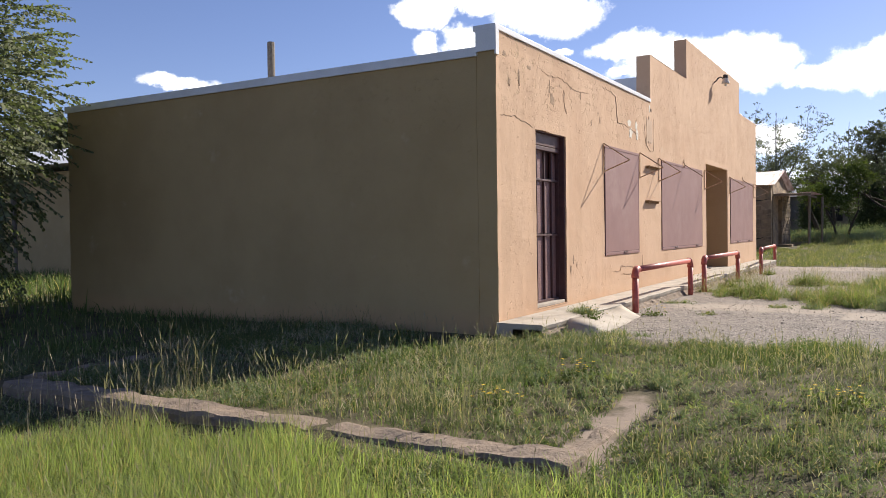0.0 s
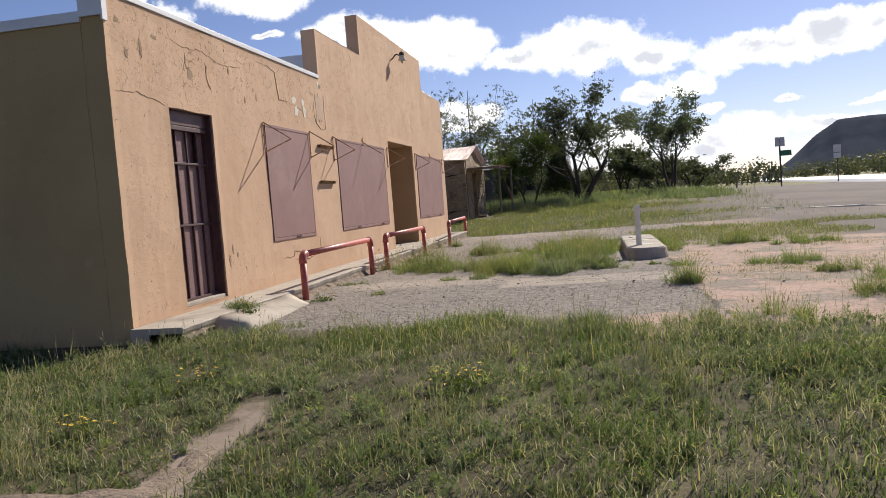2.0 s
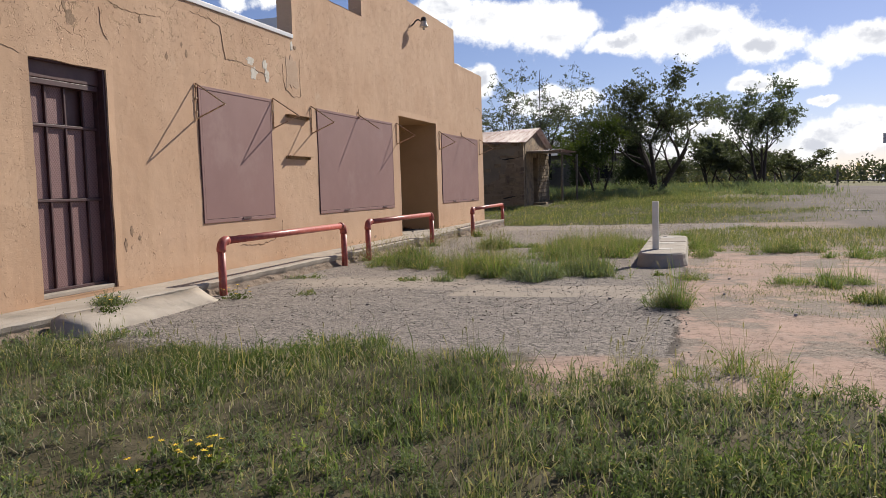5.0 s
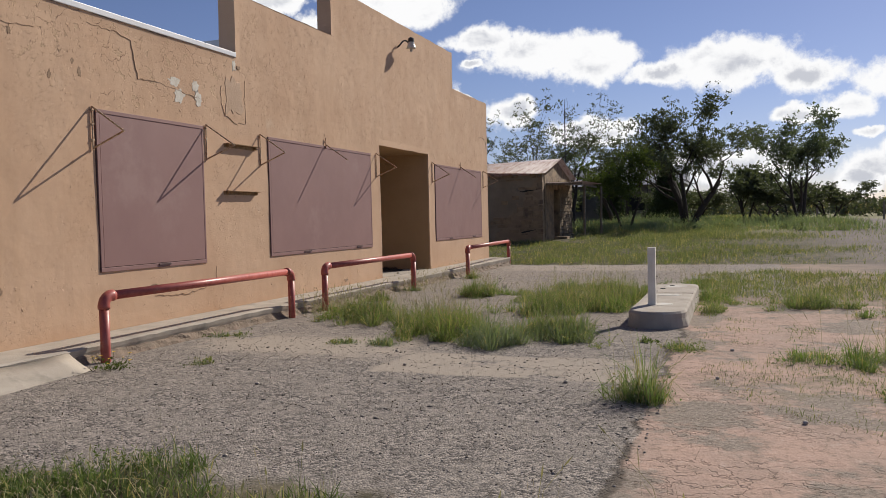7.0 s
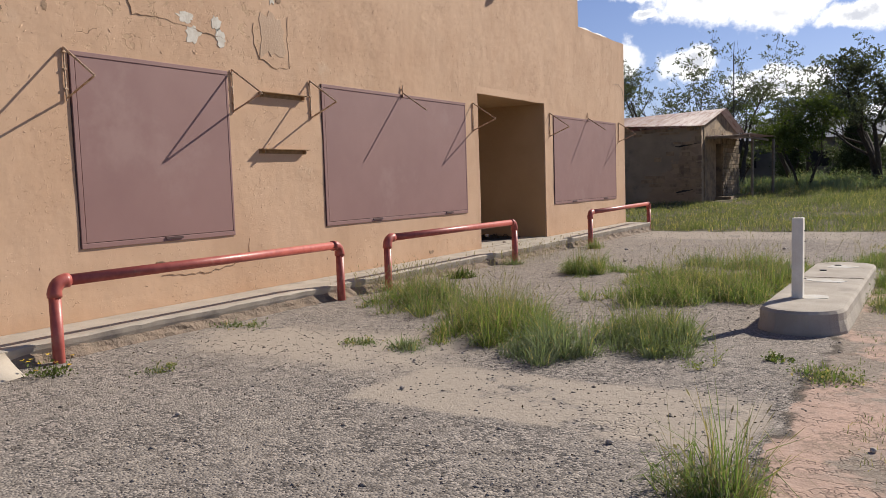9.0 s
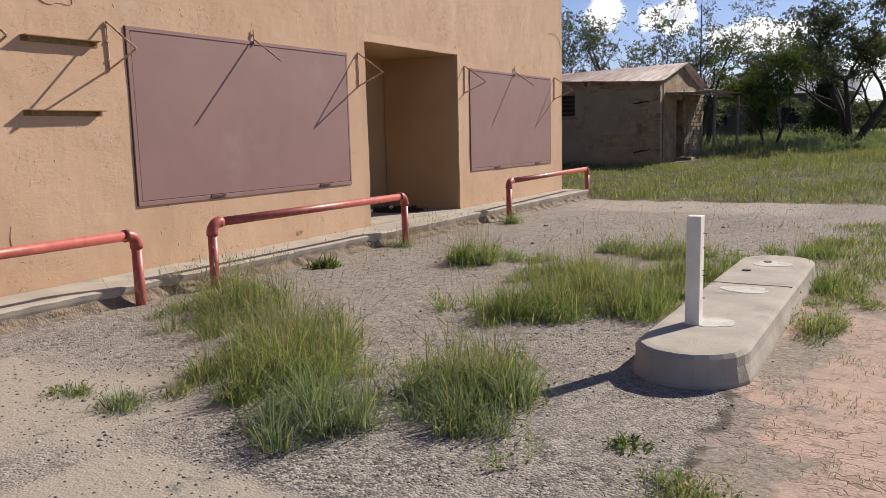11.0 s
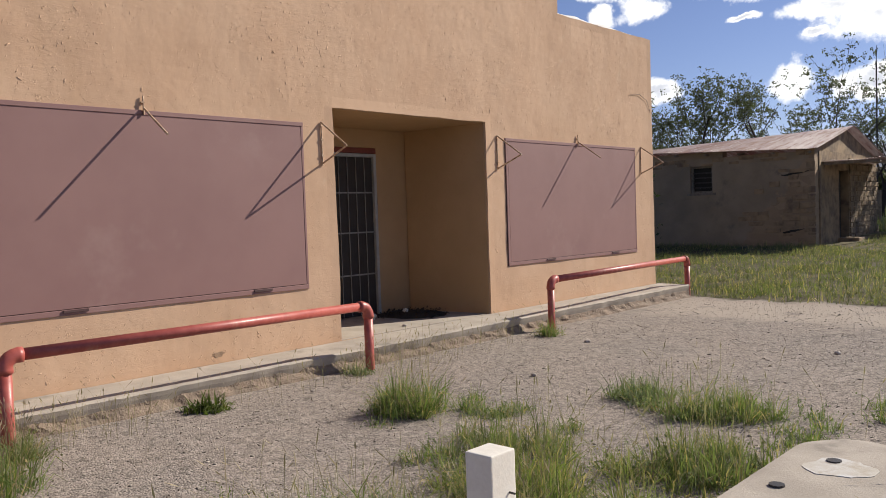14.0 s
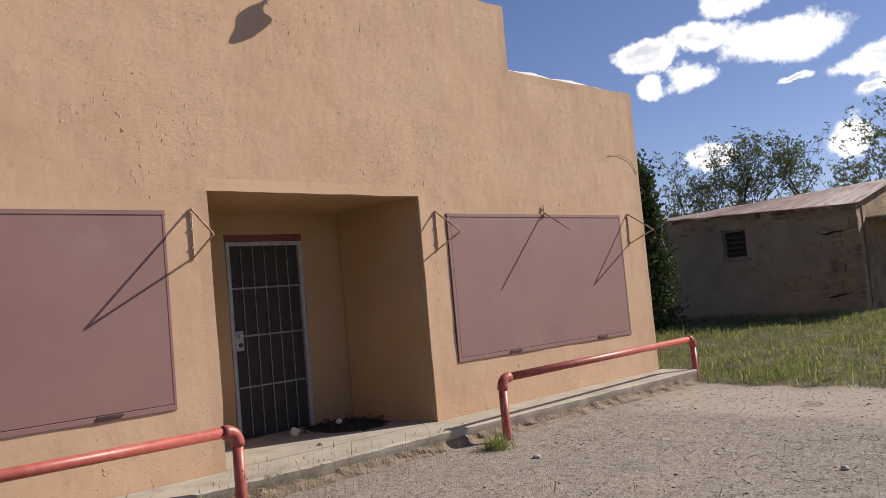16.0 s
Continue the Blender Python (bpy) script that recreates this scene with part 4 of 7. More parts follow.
def crack(pts, width, seed):
    """A ragged open crack in the plaster, with a raised lip."""
    bm = bmesh.new()
    q = random.Random(seed)
    fine_pts = []
    for a, b in zip(pts, pts[1:]):
        k = max(2, int(math.dist(a, b) / 0.05))
        fine_pts += [(a[0] + (b[0] - a[0]) * i / k + q.uniform(-0.012, 0.012), a[1] + (b[1] - a[1]) * i / k + q.uniform(-0.012, 0.012)) for i in range(k)]
    fine_pts.append(pts[-1])
    rows = []
    for i, (y, z) in enumerate(fine_pts):
        y2, z2 = fine_pts[min(i + 1, len(fine_pts) - 1)]
        y1, z1 = fine_pts[max(i - 1, 0)]
        d = Vector((0, y2 - y1, z2 - z1)).normalized()
        s = Vector((0, -d.z, d.y)) * width * q.uniform(0.3, 1.0) * min(1, i / 3 + 0.2, (len(fine_pts) - 1 - i) / 3 + 0.2)
        c = Vector((0.004, y, z))
        rows.append([bm.verts.new(c - s - Vector((0.012, 0, 0))), bm.verts.new(c - s * 0.8), bm.verts.new(c + s * 0.8), bm.verts.new(c + s - Vector((0.012, 0, 0)))])
    for a, b in zip(rows, rows[1:]):
        for k in range(3):
            bm.faces.new((a[k], a[k + 1], b[k + 1], b[k]))
    tagged(part("plaster_crack", bm, M_CHIP), "thin dark crack running through the stucco", "crack")


crack([(3.55, 3.36), (3.9, 3.36), (4.16, 3.31), (4.24, 2.92), (4.5, 2.93), (4.8, 2.90), (5.3, 2.84)], 0.0045, 1)
crack([(5.72, 3.05), (5.72, 2.85), (5.80, 2.70), (6.05, 2.62), (6.25, 2.65), (6.22, 2.95), (6.25, 3.2)], 0.0022, 2)
crack([(0.05, 2.55), (0.5, 2.58), (1.0, 2.50)], 0.0016, 3)
crack([(3.9, 0.62), (4.3, 0.60), (4.35, 0.68), (5.1, 0.64), (5.5, 0.60), (5.52, 0.82)], 0.0045, 4)
crack([(4.4, 0.55), (4.9, 0.53), (5.3, 0.56), (5.35, 0.64)], 0.005, 5)
crack([(1.0, 3.28), (1.5, 3.20), (1.9, 3.24), (2.4, 3.15), (2.9, 3.18)], 0.0025, 10)
crack([(2.0, 3.1), (2.02, 2.9), (2.1, 2.8)], 0.0025, 11)

bm = tubem([(0.008, 16.45, 3.36), (0.012, 16.75, 3.38), (0.012, 16.98, 3.30), (0.008, 17.1, 3.12)], 0.003, 6)
tagged(part("wire", bm, M_BLACK), "loose dark wire hanging on the stucco corner", "wire")

# scabs of old paint and plaster standing proud of the front, in drifts
def scabs(count, seed):
    q = random.Random(seed)
    verts, faces = [], []
    made = 0
    while made < count:
        y, z = q.uniform(0.1, 17.0), q.uniform(0.35, 5.0)
        if not front_solid(y, z + 0.06) or not front_solid(y + 0.05, z) or not front_solid(y - 0.05, z - 0.05):
            continue
        if 0.8 < z < 2.6 and any(a - 0.06 < y < b + 0.06 for a, b in ((3.6, 5.32), (6.755, 10.045), (13.265, 16.565))):
            continue
        drift = 0.5 + noise.noise(Vector((y * 0.75, z * 0.9, 3.0))) + 0.5 * noise.noise(Vector((y * 2.3, z * 2.3, 8.0))) + (0.2 if z > 2.6 else -0.35)
        if q.random() > drift ** 2 * 0.8 or drift < 0.1:
            continue
        made += 1
        spot = Vector((y, z, 0))
        face = -0.006 * (noise.noise(spot * 1.3) + 0.6 * noise.noise(spot * 4.0))
        size = 0.006 + 0.02 * q.random() ** 2.0
        turn, flat = q.gauss(1.2, 0.7), q.uniform(0.12, 0.4)
        proud = size * q.uniform(0.06, 0.15)
        c, s_ = math.cos(turn), math.sin(turn)
        base = len(verts)
        for grow, x in ((1.3, -0.003), (0.6, proud)):
            for k in range(6):
                a = 2 * math.pi * k / 6
                r = size * grow * q.uniform(0.45, 1.4)
                u, v = r * math.cos(a), r * math.sin(a) * flat
                verts.append((face + x, y + u * c - v * s_, z + u * s_ + v * c))
        for k in range(6):
            n_ = (k + 1) % 6
            faces += [(base + k, base + n_, base + 6 + n_), (base + k, base + 6 + n_, base + 6 + k)]
        faces += [(base + 6, base + 7 + k, base + 8 + k) for k in range(4)]
    me = bpy.data.meshes.new("stucco_scabs")
    quick_mesh(me, np.array(verts), np.array(faces))
    me.materials.append(M_FACADE)
    tagged(new("stucco_scabs", me), "small raised scabs of old tan paint on the stucco", "plaster", kind="stuff")


scabs(4200, 71)

# slab leaning against the end of the walk
bm = bmesh.new()
rows = []
for i in range(13):
    u = i / 12
    y = 0.42 + 2.15 * u
    x0, x1 = 0.60 - 0.03 * u, 0.98 - 0.08 * u
    top0, top1 = 0.255 - 0.02 * u, 0.215 - 0.13 * u
    row = []
    for x, z in ((x0, -0.1), (x0, top0), (x0 * 0.6 + x1 * 0.4, top0 * 0.5 + top1 * 0.5), (x1 - 0.05, top1), (x1, top1 - 0.05), (x1 + 0.01, -0.1)):
        q = Vector((x, y, z))
        row.append(bm.verts.new(q + 0.02 * noise.noise_vector(q * 3) + Vector((0, (0.09 if i == 0 and z > 0.1 else 0), -0.03 if i == 0 and z > 0.1 else 0))))
    rows.append(row)
for a, b in zip(rows, rows[1:]):
    for k in range(5):
        bm.faces.new((a[k], a[k + 1], b[k + 1], b[k]))
bm.faces.new(rows[0])
bm.faces.new(rows[-1][::-1])
bmesh.ops.bevel(bm, geom=[e for e in bm.edges if len(e.link_faces) == 2 and e.calc_face_angle(0) > 0.6], offset=0.02, segments=2, affect="EDGES")
tagged(part("concrete_ramp", bm, M_CONC, smooth=True), "broken pale concrete slab sloping down from the walk", "ramp")


def boulder(at, size, seed, mat, label):
    bm = bmesh.new()
    bmesh.ops.create_icosphere(bm, subdivisions=3, radius=1)
    for v in bm.verts:
        v.co = Vector((v.co.x * size[0], v.co.y * size[1], v.co.z * size[2])) * (1 + 0.28 * noise.noise(v.co * 1.5 + Vector((seed, 0, 0))))
    ob = tagged(part("rock", bm, mat, smooth=True), label, "rock", "loose rocks")
    ob.matrix_basis = pose(*at, 0, 0, seed * 40)
    return ob


boulder((0.66, 0.12, 0.06), (0.10, 0.09, 0.10), 1, M_KERB, "rough broken concrete lump by the walk")
boulder((0.50, -0.12, 0.0), (0.12, 0.08, 0.10), 2, M_KERB, "grey broken stone at the walk's end")
boulder((0.80, 0.28, 0.05), (0.07, 0.06, 0.05), 3, M_KERB, "small brown stone beside the slab")
boulder((0.36, -0.16, 0.0), (0.09, 0.06, 0.08), 4, M_KERB, "grey broken stone at the walk's end")
for k, (x, y, r) in enumerate(((4.85, 3.0, 0.018), (6.4, 2.2, 0.02), (5.9, 3.4, 0.018), (3.4, 3.4, 0.018), (2.6, 2.4, 0.018), (6.0, 4.7, 0.02), (1.6, 12.6, 0.04), (4.0, 13.2, 0.035), (2.2, 10.8, 0.03), (-0.15, 11.5, 0.03))):
    boulder((x, y, 0.1 + (0.2 if x < 0 else 0.01)), (r, r * 0.8, r * 0.6), 5 + k, M_PEBBLE, "small loose stone on the ground")

# low kerb in the meadow


def kerb(pts, wide, z0, z1, label):
    bm = bmesh.new()
    line = []
    for a, b in zip(pts, pts[1:]):
        k = int(math.dist(a, b) / 0.09)
        line += [Vector((a[0] + (b[0] - a[0]) * i / k, a[1] + (b[1] - a[1]) * i / k, 0)) for i in range(k)]
    line.append(Vector((*pts[-1], 0)))
    rows = []
    for i, p in enumerate(line):
        d = (line[min(i + 1, len(line) - 1)] - line[max(i - 1, 0)]).normalized()
        s = Vector((-d.y, d.x, 0))
        row = []
        top = z0 + (z1 - z0) * i / (len(line) - 1)
        for u, z in ((-0.5, -0.4), (-0.5, top - 0.03), (-0.42, top), (-0.15, top + 0.006), (0.15, top + 0.006), (0.42, top), (0.5, top - 0.03), (0.5, -0.4)):
            q = p + s * u * wide + Vector((0, 0, z))
            row.append(bm.verts.new(q + 0.03 * noise.noise_vector(q * 4.0) + 0.014 * noise.noise_vector(q * 13.0)))
        rows.append(row)
    for a, b in zip(rows, rows[1:]):
        for k in range(7):
            bm.faces.new((a[k], a[k + 1], b[k + 1], b[k]))
    bm.faces.new(rows[0])
    bm.faces.new(rows[-1][::-1])
    return tagged(part("kerb", bm, M_KERB), label, "kerb")


kerb([(-2.85, -3.74), (0.0, -3.72), (2.32, -3.66)], 0.30, 0.0, -0.03, "long crumbling concrete kerb half buried in grass")
kerb([(2.18, -3.50), (2.22, -2.7), (2.28, -2.0)], 0.16, -0.05, -0.06, "worn kerb end sunk into bare earth")
kerb([(-2.93, -3.58), (-3.0, -2.8), (-3.1, -2.2)], 0.24, 0.0, -0.02, "short concrete kerb in the building's shade")

# pump island with a post
M_PLATE = plain("worn_white_patch", (0.50, 0.46, 0.39), (0.60, 0.59, 0.57), 9.0, 0.8, 90.0, 0.4, 0.004, (0.44, 0.385, 0.31), stain_scale=7.0, stain_from=0.5)
island = thing("pump_island", (5.22, 7.85, 0.1), "bare concrete fuel pump island with rounded ends", "island")
outline = [(0.30 * math.cos(a), 1.57 + 0.30 * math.sin(a)) for a in (math.pi * k / 12 for k in range(13))]
outline += [(0.30 * math.cos(a), -1.57 + 0.30 * math.sin(a)) for a in (math.pi + math.pi * k / 12 for k in range(13))]
bm = bmesh.new()
levels = []
for z, grow in ((-0.3, 0.03), (0.02, 0.03), (0.10, 0.012), (0.155, 0.008), (0.178, -0.012), (0.182, -0.05)):
    ring = []
    for u, v in outline:
        q = Vector((u, v, z))
        d = Vector((u, v - math.copysign(min(abs(v), 1.57), v), 0))
        d = d.normalized() if d.length else Vector((1, 0, 0))
        ring.append(bm.verts.new(q + d * (grow + 0.014 * noise.noise(q * 7)) + Vector((0, 0, 0.004 * noise.noise(q * 5) if z > 0.1 else 0))))
    levels.append(ring)
for a, b in zip(levels, levels[1:]):
    for k in range(len(a)):
        bm.faces.new((a[k], a[(k + 1) % len(a)], b[(k + 1) % len(a)], b[k]))
bm.faces.new(levels[-1])
part("body", bm, M_CONC, island)
for v, r0, r1, name in ((0.04, 0.19, 0.13, "cover_plate"), (1.31, 0.16, 0.16, "cover_plate"), (-1.08, 0.15, 0.14, "cover_plate")):
    bm = bmesh.new()
    vs_ = [bm.verts.new((r0 * w_ * math.cos(a), v + r1 * w_ * math.sin(a), 0.1815)) for a, w_ in ((2 * math.pi * k / 26, 0.95 + 0.3 * noise.noise(Vector((2 * math.cos(2 * math.pi * k / 26), 2 * math.sin(2 * math.pi * k / 26), v * 9 + 4)))) for k in range(26))]
    top = bm.faces.new(vs_)
    ex = bmesh.ops.extrude_face_region(bm, geom=[top])
    bmesh.ops.translate(bm, verts=[g for g in ex["geom"] if isinstance(g, bmesh.types.BMVert)], vec=(0, 0, 0.004))
    part(name, bm, M_PLATE, island, "pale grey filled-in pump base")
for u, v in ((-0.05, 1.39), (-0.14, 0.89)):
    part("hole", tubem([(u, v, 0.18), (u, v, 0.192)], 0.035, 10), M_BLACK, island, "dark pipe hole")
bm = bmesh.new()
prev = None
for k in range(25):
    u = -0.29 + 0.58 * k / 24
    v = 0.27 + 0.02 * noise.noise(Vector((u * 7, 2, 0))) + 0.012 * noise.noise(Vector((u * 30, 5, 0)))
    row = [bm.verts.new((u, v - 0.005, 0.17)), bm.verts.new((u, v - 0.004, 0.1865)), bm.verts.new((u, v + 0.004, 0.1865)), bm.verts.new((u, v + 0.005, 0.17))]
    if prev:
        for a in range(3):
            bm.faces.new((prev[a], prev[a + 1], row[a + 1], row[a]))
    prev = row
part("seam", bm, M_KERB, island, "broken seam across the top")

post = thing("wooden_post", (5.125, 6.70, 0.28), "square white painted post standing on the concrete island", "post")
part("timber", boxm(-0.043, 0.043, -0.048, 0.048, 0.0, 0.667, 0.004), M_POSTW, post)
for z in (0.16, 0.30, 0.33, 0.47, 0.56):
    part("nail", tubem([(0.041, 0.02, z), (0.062, 0.02, z)], 0.003, 5), M_BLACK, post, "rusty nail")

# ---- the stone shed beyond the apron ----
SHZ = 0.42
shed = thing("stone_shed", (-5.2, 28.7, SHZ), "old shed of plastered stone under a rusty tin roof", "shed")
SO = shed.location.copy()


def spart(name, bm, mat, parent=None, label="", smooth=False):
    return part(name, local(bm, SO), mat, parent or shed, label, smooth)


X0, X1, Y0, Y1, EAVE, RIDGE = -9.4, -1.2, 28.7, 34.6, 3.02, 3.80
bm = wall_grid(steps([X0, -4.90, -4.18, X1], 0.35), steps([SHZ - 0.3, 1.97, 2.80, EAVE, 3.4], 0.2), lambda u, v: not (-4.90 < u < -4.18 and 1.97 < v < 2.80) and v < 2.98 + 0.05 * (X1 - u),
               lambda u, v, d: Vector((u, Y0 + d, v)), 0.3, 0.02, 0.02)
spart("wall", bm, M_SHEDWALL)
bm = wall_grid(steps([Y0 + 0.31, 30.7, 31.65, Y1], 0.3), steps([SHZ - 0.3, 2.5, EAVE], 0.3), lambda u, v: not (30.7 < u < 31.65 and v < 2.5),
               lambda u, v, d: Vector((X1 - d, u, v)), 0.3, 0.03, 0.03)
spart("wall", bm, M_STONE)
spart("wall", boxm(X0, X1 - 0.31, Y1 - 0.3, Y1, SHZ - 0.3, EAVE), M_ADOBE)
spart("wall", boxm(X0, X0 + 0.3, Y0 + 0.31, Y1 - 0.31, SHZ - 0.3, EAVE), M_ADOBE)
for x in (X0 + 0.15, X1 - 0.16):
    bm = bmesh.new()
    a = [bm.verts.new((x - 0.13, y, z)) for y, z in ((Y0 + 0.05, EAVE + 0.005), (Y1 - 0.05, EAVE + 0.005), ((Y0 + Y1) / 2, RIDGE - 0.03))]
    b = [bm.verts.new((v.co.x + 0.26, v.co.y, v.co.z)) for v in a]
    bm.faces.new(a)
    bm.faces.new(b[::-1])
    for k in range(3):
        bm.faces.new((a[k], a[(k + 1) % 3], b[(k + 1) % 3], b[k]))
    spart("gable", bm, M_STONE if x > -5 else M_ADOBE)


def tin_sheet(x0, x1, ya, za, yb, zb, pitch=0.075, wave=0.011, tilt=(0.0, 0.0)):
    """Corrugated sheet between two level edges; the waves run from edge to edge."""
    bm = bmesh.new()
    n = int((x1 - x0) / (pitch / 4))
    prev = None
    for i in range(n + 1):
        x = x0 + (x1 - x0) * i / n
        lift = wave * math.sin(2 * math.pi * (x - x0) / pitch) + 0.03 * noise.noise(Vector((x * 0.9, 0, 3)))
        za_, zb_ = za + tilt[0] * (x1 - x), zb + tilt[1] * (x1 - x)
        sag = 0.025 * noise.noise(Vector((x * 1.7, 5, 0)))
        row = [bm.verts.new((x, ya + 0.04 * noise.noise(Vector((round(x / 0.65) * 3.3, 1, 1))), za_ + lift + sag)), bm.verts.new((x, (ya + yb) / 2, (za_ + zb_) / 2 + lift)), bm.verts.new((x, yb, zb_ + lift))]
        if prev:
            bm.faces.new((prev[0], row[0], row[1], prev[1]))
            bm.faces.new((prev[1], row[1], row[2], prev[2]))
        prev = row
    bmesh.ops.solidify(bm, geom=list(bm.faces), thickness=0.006)
    return bm


mid_y = (Y0 + Y1) / 2
spart("roof", tin_sheet(X0 - 0.3, X1 + 0.22, Y0 - 0.32, EAVE + 0.04, mid_y, RIDGE + 0.06, tilt=(0.045, -0.03)), M_TIN)
spart("roof", tin_sheet(X0 - 0.3, X1 + 0.22, Y1 + 0.32, EAVE + 0.02, mid_y, RIDGE + 0.05, tilt=(0.0, -0.03)), M_TIN)
for k in range(9):
    x = X0 + 0.1 + k * 1.0
    bm = tubem([(x, Y0 - 0.22, EAVE - 0.05 + 0.045 * (X1 - x)), (x, Y0 + 0.25, EAVE - 0.02 + 0.045 * (X1 - x))], 0.035, 6)
    spart("rafter_end", bm, M_WOOD)
win = spart("window", boxm(-4.90, -4.84, Y0 + 0.06, Y0 + 0.14, 1.97, 2.80), M_WOOD)
for q in ((-4.24, -4.18, 1.97, 2.80), (-4.84, -4.24, 2.74, 2.80), (-4.84, -4.24, 1.97, 2.03)):
    spart("frame", boxm(q[0], q[1], Y0 + 0.06, Y0 + 0.14, q[2], q[3]), M_WOOD, win)
for k in range(4):
    spart("slat", boxm(-4.84, -4.24, Y0 + 0.09, Y0 + 0.12, 2.12 + 0.15 * k, 2.16 + 0.15 * k), M_BLACK, win)
spart("pane", boxm(-4.88, -4.2, Y0 + 0.16, Y0 + 0.3, 1.98, 2.79), M_DARK, win)
spart("sill", boxm(-5.0, -4.08, Y0 - 0.05, Y0 + 0.1, 1.90, 1.968), M_WOOD, win)
spart("door", boxm(X1 - 0.25, X1 - 0.2, 30.72, 31.63, SHZ, 2.48), M_BARK, label="dark weathered plank door")

# stones laid bare where the plaster has fallen
stone_rng = random.Random(11)
variants = []
for k in range(5):
    bm = bmesh.new()
    box(bm, -0.5, 0.5, -0.5, 0.5, -0.5, 0.5, 0.09)
    for v in bm.verts:
        v.co += 0.06 * noise.noise_vector(v.co * 2 + Vector((k * 7, 0, 0)))
    me = bpy.data.meshes.new("stone")
    bm.to_mesh(me)
    bm.free()
    me.materials.append(M_STONE)
    variants.append(me)


def stone(x, y, z, sx, sy, sz):
    ob = new("stone", stone_rng.choice(variants))
    ob.parent = shed
    ob.matrix_basis = Matrix.LocRotScale(Vector((x, y, z)) - SO, Euler((0, stone_rng.uniform(-0.04, 0.04), 0)), (sx, sy, sz))


z = SHZ + 0.02
while z < EAVE - 0.12:
    h = stone_rng.uniform(0.11, 0.24)
    f = (z - SHZ) / (EAVE - SHZ)
    left = X1 - (2.2 - 2.4 * abs(f - 0.25)) if f < 0.62 else X1 - 0.55 - 0.6 * stone_rng.random()
    if z + h > EAVE - 0.22:
        left = X0 + 3.4
    x = left + stone_rng.uniform(-0.3, 0.2)
    while x < X1 - 0.05:
        wd = min(stone_rng.uniform(0.25, 0.5), X1 + 0.02 - x)
        if stone_rng.random() < (0.85 if x > X1 - 0.6 else 0.45) and wd > 0.08:
            stone(x + wd / 2, Y0 + 0.005, z + h / 2 + stone_rng.uniform(-0.03, 0.03), wd - 0.02, 0.04 + 0.05 * stone_rng.random(), (h - 0.02) * stone_rng.uniform(0.75, 1.05))
        x += wd
    z += h
# open joints where stones have dropped out
for x0, x1, z0 in ((-2.12, -1.34, 2.37), (-2.1, -1.5, 0.72)):
    bm = bmesh.new()
    prev = None
    for k in range(15):
        u = k / 14
        x, c = x0 + (x1 - x0) * u, z0 + 0.1 * u + 0.03 * noise.noise(Vector((u * 9, z0, 1)))
        half = 0.012 + 0.04 * math.sin(math.pi * min(1, u * 1.1 + 0.05)) * (0.6 + 0.6 * noise.noise(Vector((u * 14, 3, z0))))
        row = [bm.verts.new((x, Y0 + 0.02, c - half)), bm.verts.new((x, Y0 - 0.035, c - half * 0.8)), bm.verts.new((x, Y0 - 0.035, c + half * 0.8)), bm.verts.new((x, Y0 + 0.02, c + half))]
        if prev:
            for a in range(3):
                bm.faces.new((prev[a], prev[a + 1], row[a + 1], row[a]))
        prev = row
    spart("open_joint", bm, M_DARK, label="dark open joint between stones")
# bare stone beside the door
z = SHZ
while z < 2.75:
    h = stone_rng.uniform(0.12, 0.22)
    y = 31.72
    while y < 34.5:
        wd = stone_rng.uniform(0.2, 0.45)
        stone(X1 + 0.0, y + wd / 2, z + h / 2, 0.10 + 0.06 * stone_rng.random(), wd - 0.015, h - 0.015)
        y += wd
    z += h
spart("porch_roof", tin_sheet(-1.25, 0.35, 29.25, 2.72, 34.2, 2.78), M_TIN)
bm = boxm(-1.2, 0.3, 29.35, 29.45, 2.62, 2.70)
spart("porch_beam", bm, M_WOOD)
spart("porch_beam", boxm(0.0, 0.1, 29.46, 34.1, 2.62, 2.70), M_WOOD)
for x, y in ((0.05, 31.1), (0.36, 33.6)):
    spart("porch_post", tubem([(x, y, gz(x, y) - 0.2), (x + 0.02, y, 2.66)], 0.055, 8), M_WOOD)
spart("doorstep", boxm(-1.2, -0.6, 30.6, 31.7, SHZ - 0.2, SHZ + 0.06, 0.02), M_STONE, label="rough stone doorstep")

# ---- trees ----
M_ELM = leafy("elm_leaves", (0.115, 0.13, 0.075), (0.20, 0.215, 0.135), (0.14, 0.155, 0.085), 0.0, 0.3)


def leaf_cloud(name, pts, size, mat, parent, rng, label="", drop=0.35):
    """Many single leaves, diamond shaped, at the given points."""
    pts = np.asarray(pts)
    n = len(pts)
    d = rng.normal(size=(n, 3))
    d[:, 2] -= drop
    d /= np.linalg.norm(d, axis=1)[:, None]
    s = np.cross(d, rng.normal(size=(n, 3)))
    s /= np.linalg.norm(s, axis=1)[:, None]
    ln = size * rng.uniform(0.6, 1.3, n)[:, None]
    w_ = ln * 0.28
    v = np.stack([pts, pts + d * ln * 0.45 + s * w_, pts + d * ln, pts + d * ln * 0.45 - s * w_], 1).reshape(-1, 3)
    me = bpy.data.meshes.new(name)
    quick_mesh(me, v, np.arange(4 * n).reshape(-1, 4))
    me.materials.append(mat)
    ob = new(name, me)
    if parent is not None:
        ob.parent = parent
    if label:
        ob["label"] = label
    return ob


